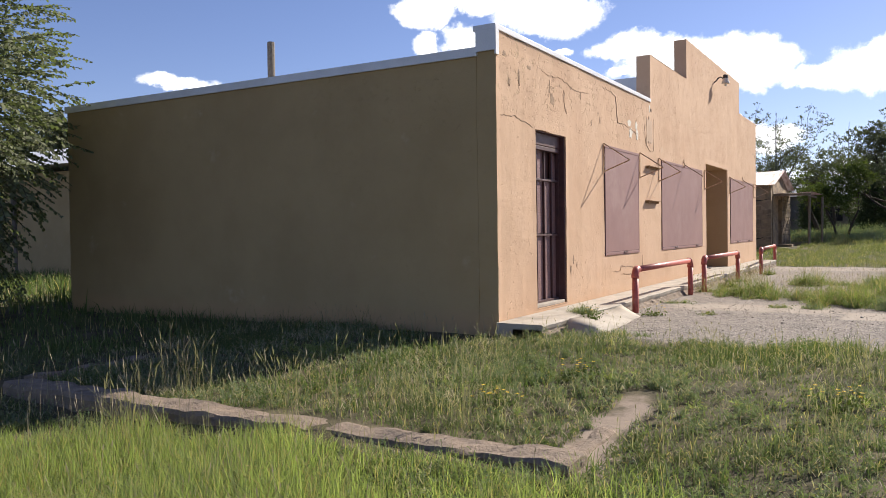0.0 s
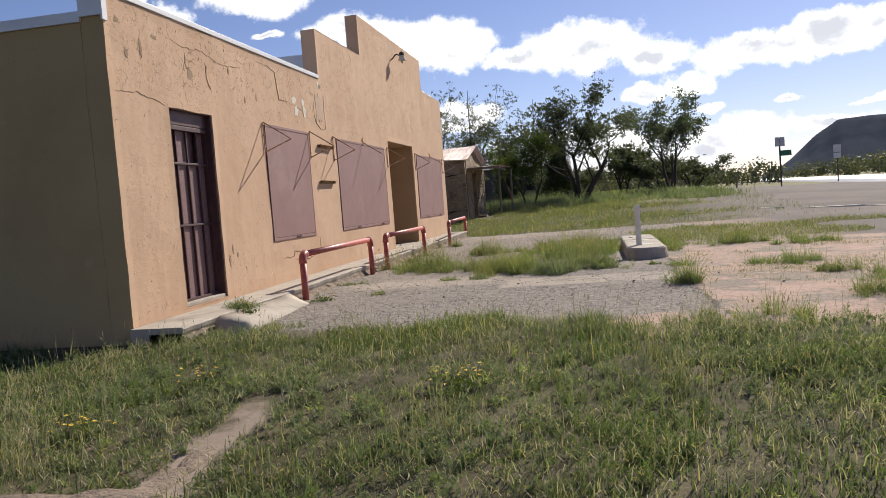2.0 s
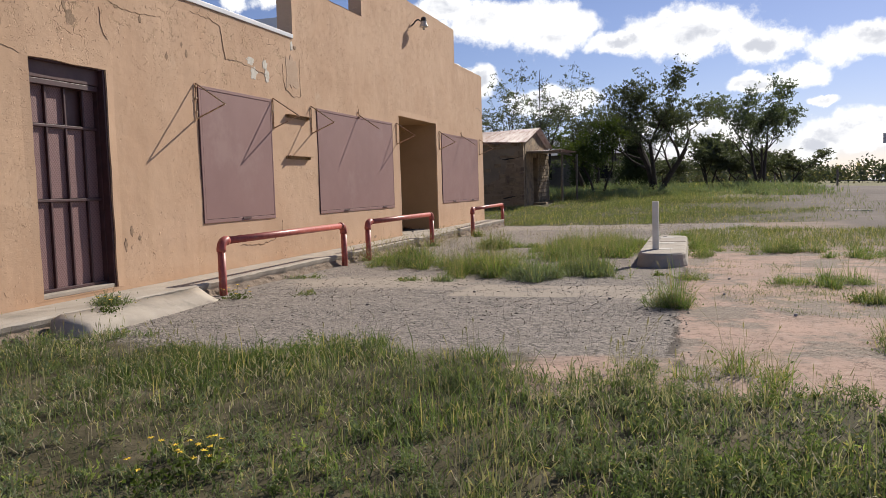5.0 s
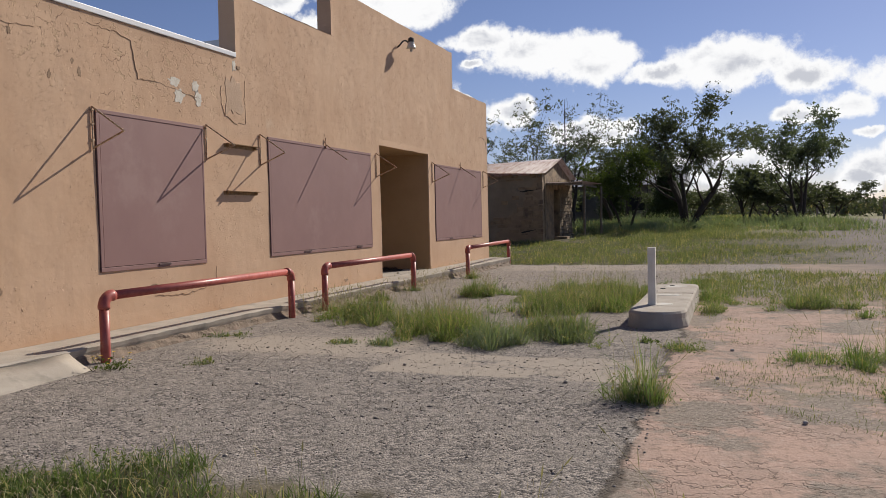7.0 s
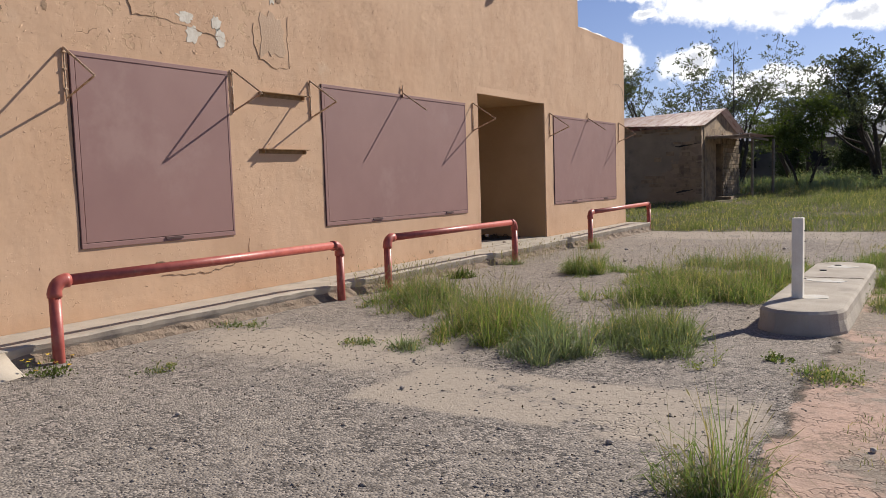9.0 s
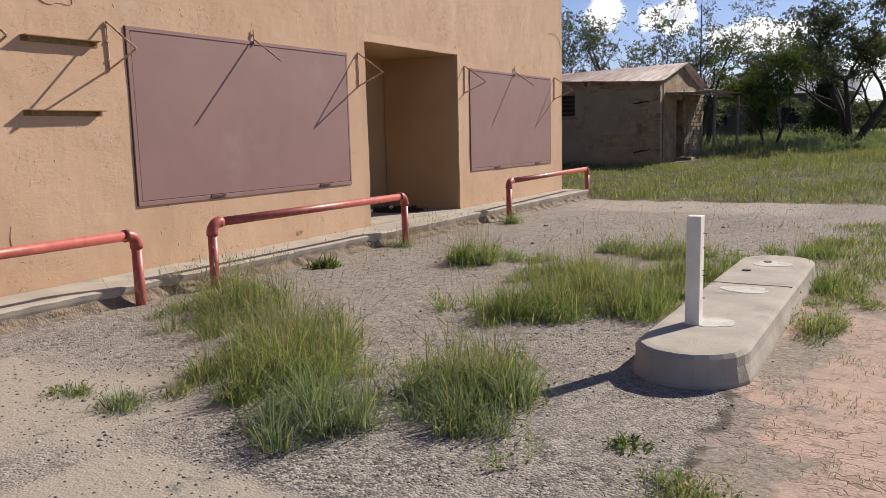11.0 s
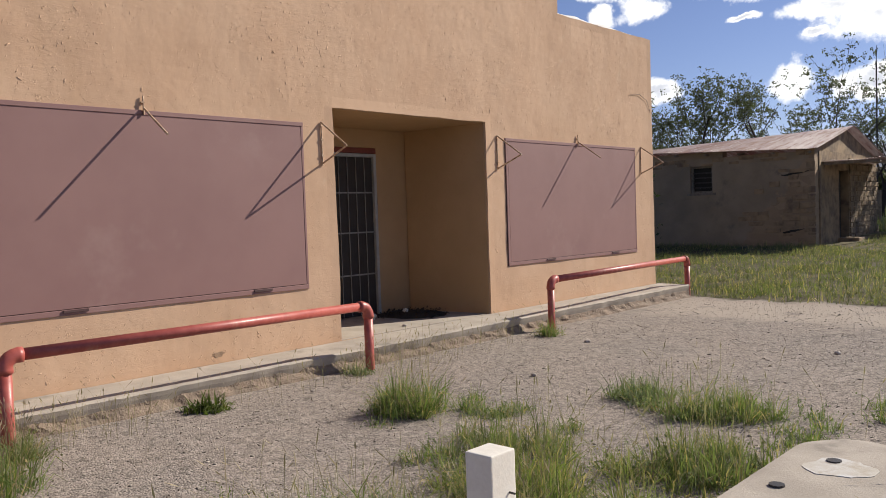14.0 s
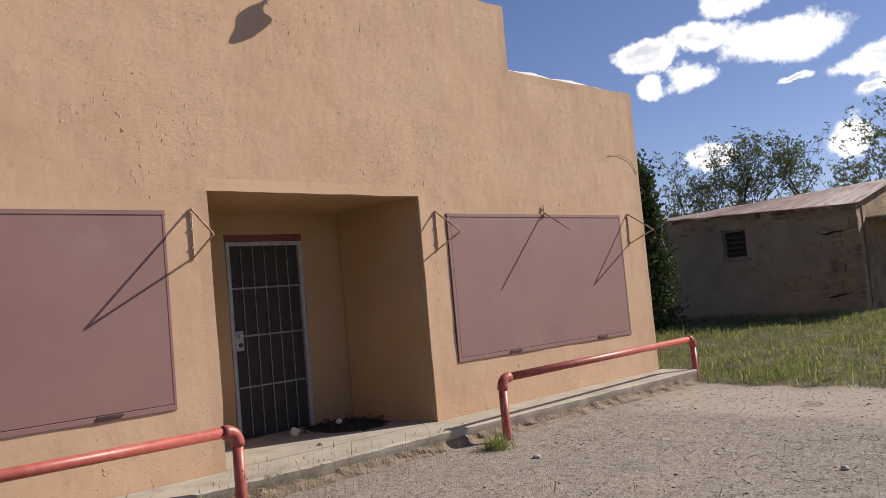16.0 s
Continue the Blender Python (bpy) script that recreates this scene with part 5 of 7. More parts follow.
def tree(at, height, spread, trunks, leaf_mat, label, seed, leaves=9000, leaf=0.13, bare=0.3, upright=0.5, clump=0.38, group="", name="tree", thick=0.11):
    """Forking limbs from one or more trunks; leaves in loose clumps round the twigs, with gaps."""
    q = random.Random(seed)
    rng = np.random.default_rng(seed)
    t = thing(name, at, label, "tree", group)
    bm = bmesh.new()
    tips = []

    def limb(p, d, length, r, level):
        pts, rad = [p], [r]
        for k in range(4):
            d = (d + Vector((q.uniform(-1, 1), q.uniform(-1, 1), q.uniform(-0.5, 0.9))) * 0.20).normalized()
            p = p + d * length / 4
            pts.append(p)
            rad.append(r * (1 - 0.42 * (k + 1) / 4))
            if level >= 2 or (level == 1 and k >= 2):
                tips.append((p, level))
        tube(bm, pts, rad, 7 if level < 2 else 4, cap=False)
        if level < 4:
            for _ in range(q.choice((2, 3, 3)) if level < 3 else 2):
                out = Vector((q.uniform(-1, 1), q.uniform(-1, 1), q.uniform(-0.1, 0.8)))
                nd = (d * (0.55 + upright * 0.4) + out.normalized() * (0.75 + 0.2 * spread / height)).normalized()
                start = pts[q.choice((2, 3, 4))]
                limb(start, nd, length * q.uniform(0.58, 0.8), max(0.006, rad[-1] * q.uniform(0.6, 0.8)), level + 1)

    for k in range(trunks):
        a = 2 * math.pi * k / trunks + q.uniform(-0.4, 0.4)
        lean_ = 0.0 if trunks == 1 else 0.34
        d = Vector((math.cos(a) * lean_, math.sin(a) * lean_, 1)).normalized()
        limb(Vector((math.cos(a) * 0.14 * (trunks > 1), math.sin(a) * 0.14 * (trunks > 1), -0.15)), d, height * 0.36, thick * height / 7 * q.uniform(0.85, 1.1), 0)
    # fit the grown tree to its height and spread
    tops = sorted(p.z for p, _ in tips)
    wide = sorted(math.hypot(p.x, p.y) for p, _ in tips)
    fz, fxy = height * 0.95 / tops[-1], spread / wide[int(len(wide) * 0.96)]
    for v in bm.verts:
        v.co = Vector((v.co.x * fxy, v.co.y * fxy, v.co.z * fz if v.co.z > 0 else v.co.z))
    part("trunk", bm, M_BARK, t, smooth=True)
    tp = np.array([(p.x * fxy, p.y * fxy, p.z * fz) for p, _ in tips])
    tp = tp[tp[:, 2] > height * bare * 0.8]
    keep = rng.random(len(tp)) < 0.8
    tp = tp[keep]
    # fronds: short drooping twigs with a row of leaflets on each
    per = 9
    count = leaves // per
    pick = rng.integers(0, len(tp), count)
    size = clump * rng.uniform(0.35, 1.1, len(tp))
    heart = tp[pick] + rng.normal(size=(count, 3)) * size[pick][:, None] * np.array([0.75, 0.75, 0.34])
    grow = rng.normal(size=(count, 3)) * np.array([1.0, 1.0, 0.45]) + np.array([0, 0, -0.15])
    grow /= np.linalg.norm(grow, axis=1)[:, None]
    along = np.linspace(0.0, 1.0, per)[None, :, None] * rng.uniform(0.14, 0.34, (count, 1, 1))
    pts = (heart[:, None, :] + grow[:, None, :] * along).reshape(-1, 3)
    leaf_cloud("crown", pts, leaf, leaf_mat, t, rng)
    return t


def on_ground(x, y):
    return (x, y, gz(x, y))


tree(on_ground(3.7, 42.0), 7.6, 3.6, 4, M_LEAF, "wide locust tree with several dark leaning trunks", 5, 27000, 0.115, 0.46, 0.3, 0.42, thick=0.15)
tree(on_ground(9.8, 51.0), 7.6, 3.0, 3, M_LEAF2, "open silvery-leaved tree beside the field", 8, 22000, 0.12, 0.16, 0.8, 0.44)
tree(on_ground(0.9, 37.5), 4.3, 1.8, 2, M_LEAF3, "young yellow-green tree in tall weeds", 12, 9000, 0.11, 0.3, 0.5, 0.34)
tree(on_ground(-9.6, 41.0), 7.9, 3.3, 3, M_LEAF, "feathery locust tree behind the shed", 15, 8600, 0.10, 0.46, 0.25, 0.34)
tree(on_ground(-6.3, 42.0), 8.1, 3.0, 3, M_LEAF, "spreading feathery locust tree behind the shed", 19, 8000, 0.10, 0.46, 0.3, 0.34)
tree(on_ground(-2.9, 42.5), 8.3, 3.5, 3, M_LEAF, "feathery locust tree with thin forking limbs", 22, 9000, 0.10, 0.46, 0.25, 0.34)
tree(on_ground(-13.2, 42.0), 7.4, 3.2, 3, M_LEAF, "feathery locust tree behind the shed", 27, 8000, 0.10, 0.42, 0.3, 0.34)
tree(on_ground(-0.6, 47.0), 6.2, 2.7, 2, M_LEAF, "leafy locust tree among darker trees", 31, 10000, 0.12, 0.25, 0.5, 0.46)


def spray_tree(at, middle, radii, sprays, leaf_mat, seed, label):
    """A full leafy tree: drooping twigs with paired leaves all over an uneven crown."""
    q = random.Random(seed)
    rng = np.random.default_rng(seed)
    t = thing("tree", at, label, "tree")
    bm = bmesh.new()
    tube(bm, [(0, 0, -0.2), (0.1, 0.05, 0.8), (0.05, 0.1, 2.0), (0.2, 0.0, middle[2] + 1.0)], [0.2, 0.16, 0.13, 0.05], 9)
    pts, way_pts = [], []
    for k in range(sprays):
        u = Vector((q.gauss(0, 1), q.gauss(0, 1), q.gauss(0, 1))).normalized()
        r = q.uniform(0.5, 1.0) * (1 + 0.28 * noise.noise(u * 2.3 + Vector((seed, 0, 0))))
        p = Vector((middle[0] + u.x * radii[0] * r, middle[1] + u.y * radii[1] * r, middle[2] + u.z * radii[2] * r))
        d = (u + Vector((q.uniform(-0.5, 0.5), q.uniform(-0.5, 0.5), q.uniform(-0.5, 0.2)))).normalized()
        line = [p]
        for s_ in range(12):
            d = (d + Vector((0, 0, -0.02))).normalized()
            p = p + d * q.uniform(0.04, 0.065)
            line.append(p)
            for side in (-1, 1):
                pts.append(p)
                o = d.cross(Vector((q.uniform(-0.3, 0.3), q.uniform(-0.3, 0.3), 1))).normalized()
                way_pts.append(o * side + d * 0.6 + Vector((0, 0, q.uniform(-0.7, 0.1))))
        tube(bm, line[::3], 0.004, 3, cap=False)
        if k % 14 == 0:
            c = Vector((0.1, 0.05, max(0.8, middle[2] - radii[2] * 0.5 + q.uniform(0, 1.5))))
            tube(bm, [c, c.lerp(line[0], 0.5) + Vector((0, 0, 0.25)), line[0]], [0.045, 0.025, 0.008], 5, cap=False)
    part("trunk", bm, M_BARK, t, smooth=True)
    pts = np.array([tuple(p) for p in pts])
    d = np.array([tuple(p.normalized()) for p in way_pts])
    n_ = len(pts)
    s_ = np.cross(d, rng.normal(size=(n_, 3)))
    s_ /= np.linalg.norm(s_, axis=1)[:, None]
    ln = 0.085 * rng.uniform(0.6, 1.25, n_)[:, None]
    v = np.stack([pts, pts + d * ln * 0.5 + s_ * ln * 0.3, pts + d * ln, pts + d * ln * 0.5 - s_ * ln * 0.3], 1).reshape(-1, 3)
    me = bpy.data.meshes.new("crown")
    quick_mesh(me, v, np.arange(4 * n_).reshape(-1, 4))
    me.materials.append(leaf_mat)
    new("crown", me).parent = t
    return t


spray_tree((-8.3, -2.3, gz(-8.3, -2.3)), (0, 0, 3.3), (2.2, 2.1, 3.1), 2300, M_ELM, 37, "full elm tree with drooping grey-green leaves")
grove = tree(on_ground(6.8, 60.0), 4.6, 2.8, 3, M_LEAF, "dense dark tree in the grove", 41, 12000, 0.18, 0.08, 0.4, 0.55, group="grove trees")
for k, (x, y, s) in enumerate(((1.0, 58, 0.95), (9.4, 57, 0.95), (12.4, 61, 1.0), (-6.0, 58, 0.95), (9.0, 80, 1.1), (3.0, 70, 1.0), (-13, 58, 1.0), (-20, 56, 1.25), (-27, 48, 1.3), (-33.0, 17.5, 1.7))):
    ob = copy_thing(grove, pose(x, y, gz(x, y), 0, 0, 67 * k))
    ob.scale = (s, s, s * (0.66 if x > -18 else 1.0))

# dark junipers


def juniper(at, height, wide, seed, label, group=""):
    q = random.Random(seed)
    rng = np.random.default_rng(seed)
    t = thing("juniper", at, label, "juniper", group)
    part("trunk", tubem([(0, 0, -0.1), (0.05, 0, height * 0.5), (0, 0.03, height * 0.92)], [0.12, 0.08, 0.02], 7), M_BARK, t)
    pts = []
    for k in range(260):
        f = q.random() ** 0.8
        r = wide * (1 - f) ** 0.65 * q.uniform(0.35, 1.05)
        a = q.uniform(0, 2 * math.pi)
        c = np.array([r * math.cos(a), r * math.sin(a), height * (0.05 + 0.95 * f)])
        pts.append(c + rng.normal(size=(60, 3)) * np.array([0.16, 0.16, 0.24]) * min(1.0, wide / 0.8))
    leaf_cloud("crown", np.concatenate(pts), 0.13, M_JUN, t, rng, drop=-0.8)
    return t


juniper((-5.2, 25.0, gz(-5.2, 25.0)), 4.2, 0.85, 3, "dark shaggy juniper by the shed wall")
jb = juniper(on_ground(2.0, 50.0), 3.4, 1.5, 7, "broad dark juniper in the grove", "grove junipers")
for x, y, s in ((-1.8, 53, 0.9),):
    ob = copy_thing(jb, pose(x, y, gz(x, y), 0, 0, 50 * x))
    ob.scale = (s, s, s)

# ---- distance ----
# scrub greens raised to carry the distance haze in the leaf colour
M_FAR = leafy("far_scrub", (0.075, 0.088, 0.06), (0.115, 0.125, 0.08), (0.15, 0.135, 0.08), 0.04, 0.2)
far_rng = np.random.default_rng(77)
pts = []
for k in range(480):
    a = radians(far_rng.uniform(-5, 45))
    r = far_rng.uniform(150, 420)
    c = np.array([5 + r * math.sin(a), -5 + r * math.cos(a), 0.0])
    d = c - np.array([ra.x, ra.y, 0])
    if -9 < d @ np.array(rs) < 10:
        continue
    hgt = far_rng.uniform(2.0, 5.2) * (0.8 + r / 500)
    wd = hgt * far_rng.uniform(0.7, 1.5)
    u = far_rng.normal(size=(210, 3))
    u /= np.linalg.norm(u, axis=1)[:, None]
    pts.append(c + np.array([0, 0, hgt * 0.5]) + u * np.array([wd * 0.6, wd * 0.6, hgt * 0.5]) * far_rng.uniform(0.35, 1.0, (210, 1)))
tagged(leaf_cloud("far_woods", np.concatenate(pts), 0.75, M_FAR, None, far_rng), "low dark green scrub along the highway", "scrub", kind="stuff")

# mesa
bm = bmesh.new()
rows = []
hills = [(10.5, 0.0), (12.2, 0.7), (13.0, 1.3), (14.4, 2.6), (15.1, 3.05), (15.8, 3.5), (17.5, 3.55), (22.0, 3.45), (28.0, 3.5), (36.0, 3.2), (42.0, 2.0), (50.0, 0.6), (56.0, 0.0)]
ha, hh = np.array(hills).T
for az in np.arange(10.5, 56.01, 0.35):
    top_h = math.tan(radians(float(np.interp(az, ha, hh)))) * 1600
    row = []
    for r, f in ((1250, 0.0), (1360, 0.16), (1440, 0.42), (1500, 0.66), (1560, 0.9), (1600, 1.0), (1900, 1.0), (2100, 0.3)):
        gull = 1 + 0.16 * noise.noise(Vector((az * 0.9, r * 0.002, 0))) * (1 if f < 0.95 else 0.1)
        row.append(bm.verts.new((5 + r * gull ** 0.3 * math.sin(radians(az)), -5 + r * gull ** 0.3 * math.cos(radians(az)), top_h * min(1.0, f * gull) - 3)))
    rows.append(row)
for a, b in zip(rows, rows[1:]):
    for k in range(len(a) - 1):
        bm.faces.new((a[k], b[k], b[k + 1], a[k + 1]))
tagged(part("mesa", bm, M_HILL, smooth=True), "flat-topped mesa with blue-grey haze in its colour", "hill", kind="structure")

# long low building behind the grove
lb = thing("long_building", (-10, 62, 0.6), "long low building with a dark metal roof", "building")
part("wall", boxm(-13, 12, 0, 8, -0.5, 3.1), M_ADOBE, lb)
bm = bmesh.new()
vs_ = [bm.verts.new(p) for p in ((-13.5, -0.6, 3.1), (12.5, -0.6, 3.1), (12.5, 4, 4.75), (-13.5, 4, 4.75), (-13.5, 8.6, 3.1), (12.5, 8.6, 3.1))]
bm.faces.new((vs_[0], vs_[1], vs_[2], vs_[3]))
bm.faces.new((vs_[3], vs_[2], vs_[5], vs_[4]))
bm.faces.new((vs_[0], vs_[3], vs_[4]))
bm.faces.new((vs_[1], vs_[5], vs_[2]))
part("roof", bm, M_GREY, lb)
for x in (-9, -4, 3, 8):
    part("window", boxm(x, x + 1.4, -0.03, 0.05, 1.1, 2.2), M_DARK, lb)

# house past the rear corner, white roof
bb = thing("back_house", (-22, 6, -0.1), "low tan house with a white metal roof", "house")
part("wall", boxm(-8, 8.5, 0, 7, -0.3, 3.2), M_SIDE, bb)
bm = bmesh.new()
vs_ = [bm.verts.new(p) for p in ((-8.6, -0.5, 3.35), (9.0, -0.5, 3.35), (9.0, 3.5, 4.45), (-8.6, 3.5, 4.45), (-8.6, 7.5, 3.35), (9.0, 7.5, 3.35))]
bm.faces.new((vs_[0], vs_[1], vs_[2], vs_[3]))
bm.faces.new((vs_[3], vs_[2], vs_[5], vs_[4]))
bm.faces.new((vs_[0], vs_[3], vs_[4]))
bm.faces.new((vs_[1], vs_[5], vs_[2]))
bm.faces.new((vs_[0], vs_[1], vs_[5], vs_[4]))
part("roof", bm, M_WHITE, bb)
part("pipe", tubem([(3.2, 0.08, -0.2), (3.2, -0.06, 3.2)], 0.09, 8), M_ADOBE, bb)

for x, y, z1, r in ((-16.0, 14.0, 8.2, 0.13),):
    tagged(part("utility_pole", tubem([(x, y, -0.3), (x, y, z1)], [r * 1.2, r], 10), M_WOOD), "weathered wooden utility pole behind the roof", "pole")
for x, y, z1 in ((-2.5, 40.0, 7.0), (0.2, 56.0, 8.0)):
    t = thing("antenna_mast", (x, y, gz(x, y)), "thin dark antenna mast above the trees", "antenna", "antenna masts")
    part("pole", tubem([(0, 0, -0.2), (0, 0, z1 - 0.6)], 0.03, 6), M_BLACK, t)
    part("whip", tubem([(0, 0, z1 - 0.62), (0.03, 0, z1)], 0.014, 5), M_BLACK, t)

# highway signs and posts
t = thing("road_sign", (21.8, 72.8, gz(21.8, 72.8)), "back of tall double highway sign with small green plate", "sign")
part("post", boxm(-0.06, 0.06, -0.06, 0.06, -0.3, 4.5), M_BLACK, t)
part("plate", boxm(-0.42, 0.0, -0.08, -0.065, 3.75, 4.6), M_SIGN, t)
part("plate", boxm(0.03, 0.45, -0.08, -0.065, 3.75, 4.6), M_SIGN, t)
part("green_plate", boxm(-0.1, 1.0, -0.10, -0.085, 2.85, 3.35), M_GREEN, t, "small green guide plate")
t = thing("road_sign", (33.0, 95.0, gz(33, 95)), "small grey square highway sign", "sign")
part("post", boxm(-0.06, 0.06, -0.06, 0.06, -0.3, 4.4), M_BLACK, t)
part("plate", boxm(-0.42, 0.42, -0.08, -0.065, 3.5, 4.4), M_SIGN, t)
part("plate", boxm(-0.42, 0.42, -0.08, -0.065, 2.8, 3.42), M_SIGN, t)
for x, y, h in ((18.5, 77.0, 1.6), (13.2, 78.0, 1.3), (-2.2, 39.0, 1.35)):
    tagged(part("fence_post", tubem([(x, y, gz(x, y) - 0.2), (x, y, gz(x, y) + h)], 0.09, 8), M_WOOD), "short weathered post in the grass", "post")
tagged(part("crossbar_rail", tubem([(18.5, 77.0, gz(18.5, 77) + 0.5), (21.8, 72.8, gz(21.8, 72.8) + 0.5)], 0.035, 6), M_BLACK), "low dark pipe between roadside posts", "rail")

# cars parked far off under the trees
M_CARP = plain("pale_car_paint", (0.62, 0.62, 0.62), (0.55, 0.55, 0.56), 2.0, 0.3, 60.0, 0.02, 0.001)
M_TYRE = plain("black_tyre", (0.02, 0.02, 0.02), (0.03, 0.03, 0.03), 8.0, 0.85)
M_GLASSD = plain("dark_car_glass", (0.02, 0.025, 0.03), (0.03, 0.035, 0.04), 3.0, 0.12)


def far_car(x, y, turn, label):
    t = thing("car", (x, y, gz(x, y)), label, "car", "cars by the trees", turn=turn)
    bm = boxm(-2.2, 2.2, -0.88, 0.88, 0.32, 0.92, 0.14)
    part("body", bm, M_CARP, t)
    bm = boxm(-1.5, 1.0, -0.76, 0.76, 0.90, 1.42, 0.12)
    for v in bm.verts:
        if v.co.z > 1.2:
            v.co.x = v.co.x * 0.72 - 0.06
    part("cabin", bm, M_GLASSD, t, "dark windows")
    part("roof_panel", boxm(-1.05, 0.62, -0.66, 0.66, 1.40, 1.45, 0.02), M_CARP, t)
    for wx in (-1.4, 1.4):
        for wy in (-0.80, 0.80):
            part("wheel", tubem([(wx, wy - 0.1, 0.32), (wx, wy + 0.1, 0.32)], 0.32, 14), M_TYRE, t)


far_car(23.1, 245.0, 35, "pale car parked far off beyond the grove")
far_car(27.2, 247.0, -20, "pale car parked far off beside the highway")

# flat white strips with ragged outlines on the lot
def flat_strip(x, y, lx, ly, turn, seed):
    bm = bmesh.new()
    ring = []
    for k in range(40):
        a = 2 * math.pi * k / 40
        r = 1 + 0.5 * noise.noise(Vector((math.cos(a) * 1.8, math.sin(a) * 1.8, seed)))
        ring.append((lx * r * math.cos(a), ly * r * math.sin(a)))
    top = [bm.verts.new((u, v, 0.02)) for u, v in ring]
    low = [bm.verts.new((u * 1.03, v * 1.03, -0.03)) for u, v in ring]
    bm.faces.new(top)
    for k in range(40):
        bm.faces.new((low[k], low[(k + 1) % 40], top[(k + 1) % 40], top[k]))
    ob = tagged(part("white_strip", bm, M_PLASTER_W), "flat white ragged strip in the gravel lot", "concrete", "bare strips on the lot")
    ob.matrix_basis = pose(x, y, gz(x, y), 0, 0, turn)


flat_strip(11.9, 20.6, 0.9, 0.16, -30, 3)
flat_strip(10.5, 22.6, 0.5, 0.10, -38, 8)
flat_strip(13.3, 19.9, 0.5, 0.09, -25, 12)

# ---- grass and weeds ----


def blades(name, xy, h, wide, mat, seed, lean=0.45, z=None, label="", category="grass", thing_kind="stuff", parent=None, sink=0.01, out_from=None):
    """Curved grass blades standing at the given places."""
    rng = np.random.default_rng(seed)
    n = len(xy)
    base = np.column_stack([xy, (ground_z(xy[:, 0], xy[:, 1]) if z is None else np.full(n, z)) - sink])
    a = rng.uniform(0, 2 * np.pi, n)
    s = np.column_stack([np.cos(a), np.sin(a), rng.normal(0, 0.25, n)]) * (wide * rng.uniform(0.6, 1.3, n))[:, None]
    b = rng.uniform(0, 2 * np.pi, n)
    if out_from is not None:
        away = xy - out_from
        b = np.where(rng.random(n) < 0.75, np.arctan2(away[:, 1], away[:, 0]) + rng.normal(0, 0.5, n), b)
    tilt = np.clip(lean * np.abs(rng.normal(0.55, 0.55, n)), 0.05, 1.5)
    way_ = np.column_stack([np.cos(b), np.sin(b)])
    low_a, top_a = tilt * 0.55, tilt * 1.55
    mid = base + np.column_stack([way_ * (h * 0.55 * np.sin(low_a))[:, None], h * 0.55 * np.cos(low_a)])
    tip = mid + np.column_stack([way_ * (h * 0.5 * np.sin(top_a))[:, None], h * 0.5 * np.cos(top_a)])
    v = np.stack([base - s, base + s, mid - s * 0.8, mid + s * 0.8, tip], 1).reshape(-1, 3)
    o = 5 * np.arange(n)[:, None]
    f = np.concatenate([o + np.array([[0, 1, 3]]), o + np.array([[0, 3, 2]]), o + np.array([[2, 3, 4]])])
    me = bpy.data.meshes.new(name)
    quick_mesh(me, v, f)
    me.materials.append(mat)
    ob = new(name, me)
    if parent is not None:
        ob.parent = parent
        tagged(ob, kind="stuff")
    else:
        tagged(ob, label, category, kind=thing_kind)
    return ob


def soft_noise(x, y, scale, seed):
    """Smooth random field between 0 and 1."""
    rng = np.random.default_rng(seed)
    v = np.zeros_like(x)
    for k in range(9):
        a, f, p = rng.uniform(0, 6.28), scale * rng.uniform(0.6, 2.2), rng.uniform(0, 6.28)
        v += np.sin((x * np.cos(a) + y * np.sin(a)) * f + p)
    return 0.5 + v / 8


def free_of_house(x, y):
    ok = ~((x > -7.6) & (x < 0.62) & (y > -0.02))
    ok &= ~((y > -3.92) & (y < -3.53) & (x > -3.1) & (x < 2.35))
    ok &= ~((x > 2.1) & (x < 2.34) & (y > -3.9) & (y < -1.9))
    ok &= ~((x > -3.2) & (x < -2.8) & (y > -3.8) & (y < -2.1))
    ok &= ~((x > 0.5) & (x < 1.05) & (y > 0.3) & (y < 2.7))
    return ok


def meadow_edge(x):
    """Where the meadow ends before the apron and the pink concrete."""
    return np.where(x < 0.6, -0.05, np.where(x < 5.4, 0.25, -0.55)) + 0.28 * np.sin(x * 2.3) + 0.18 * np.sin(x * 5.9 + 1)


def scatter(n, x0, x1, y0, y1, seed, clumps=0.6, radius=0.16):
    """Points partly even, partly gathered round tussocks."""
    rng = np.random.default_rng(seed)
    k = int(n * clumps)
    even = np.column_stack([rng.uniform(x0, x1, n - k), rng.uniform(y0, y1, n - k)])
    heart = np.column_stack([rng.uniform(x0, x1, max(1, k // 45)), rng.uniform(y0, y1, max(1, k // 45))])
    near = heart[rng.integers(0, len(heart), k)] + rng.normal(0, radius, (k, 2)) * rng.uniform(0.4, 1.2, (k, 1))
    return np.concatenate([even, near]), rng


# meadow in front of the house
xy, rng = scatter(260000, -4.5, 10.5, -7.2, 0.6, 101, 0.7, 0.10)
keep = free_of_house(xy[:, 0], xy[:, 1]) & (xy[:, 1] < meadow_edge(xy[:, 0])) & (rng.random(len(xy)) < 0.45 + 0.85 * soft_noise(xy[:, 0], xy[:, 1], 2.6, 5))
xy = xy[keep]
hh_ = rng.uniform(0.03, 0.125, len(xy)) * np.clip(0.4 + 1.0 * soft_noise(xy[:, 0], xy[:, 1], 1.6, 6), 0.55, 1.4) * np.where(rng.random(len(xy)) < 0.06, 2.0, 1.0)
blades("meadow_grass", xy, hh_, 0.0029, M_GRASS, 1, 1.7, label="short mixed meadow grass with dry tips")

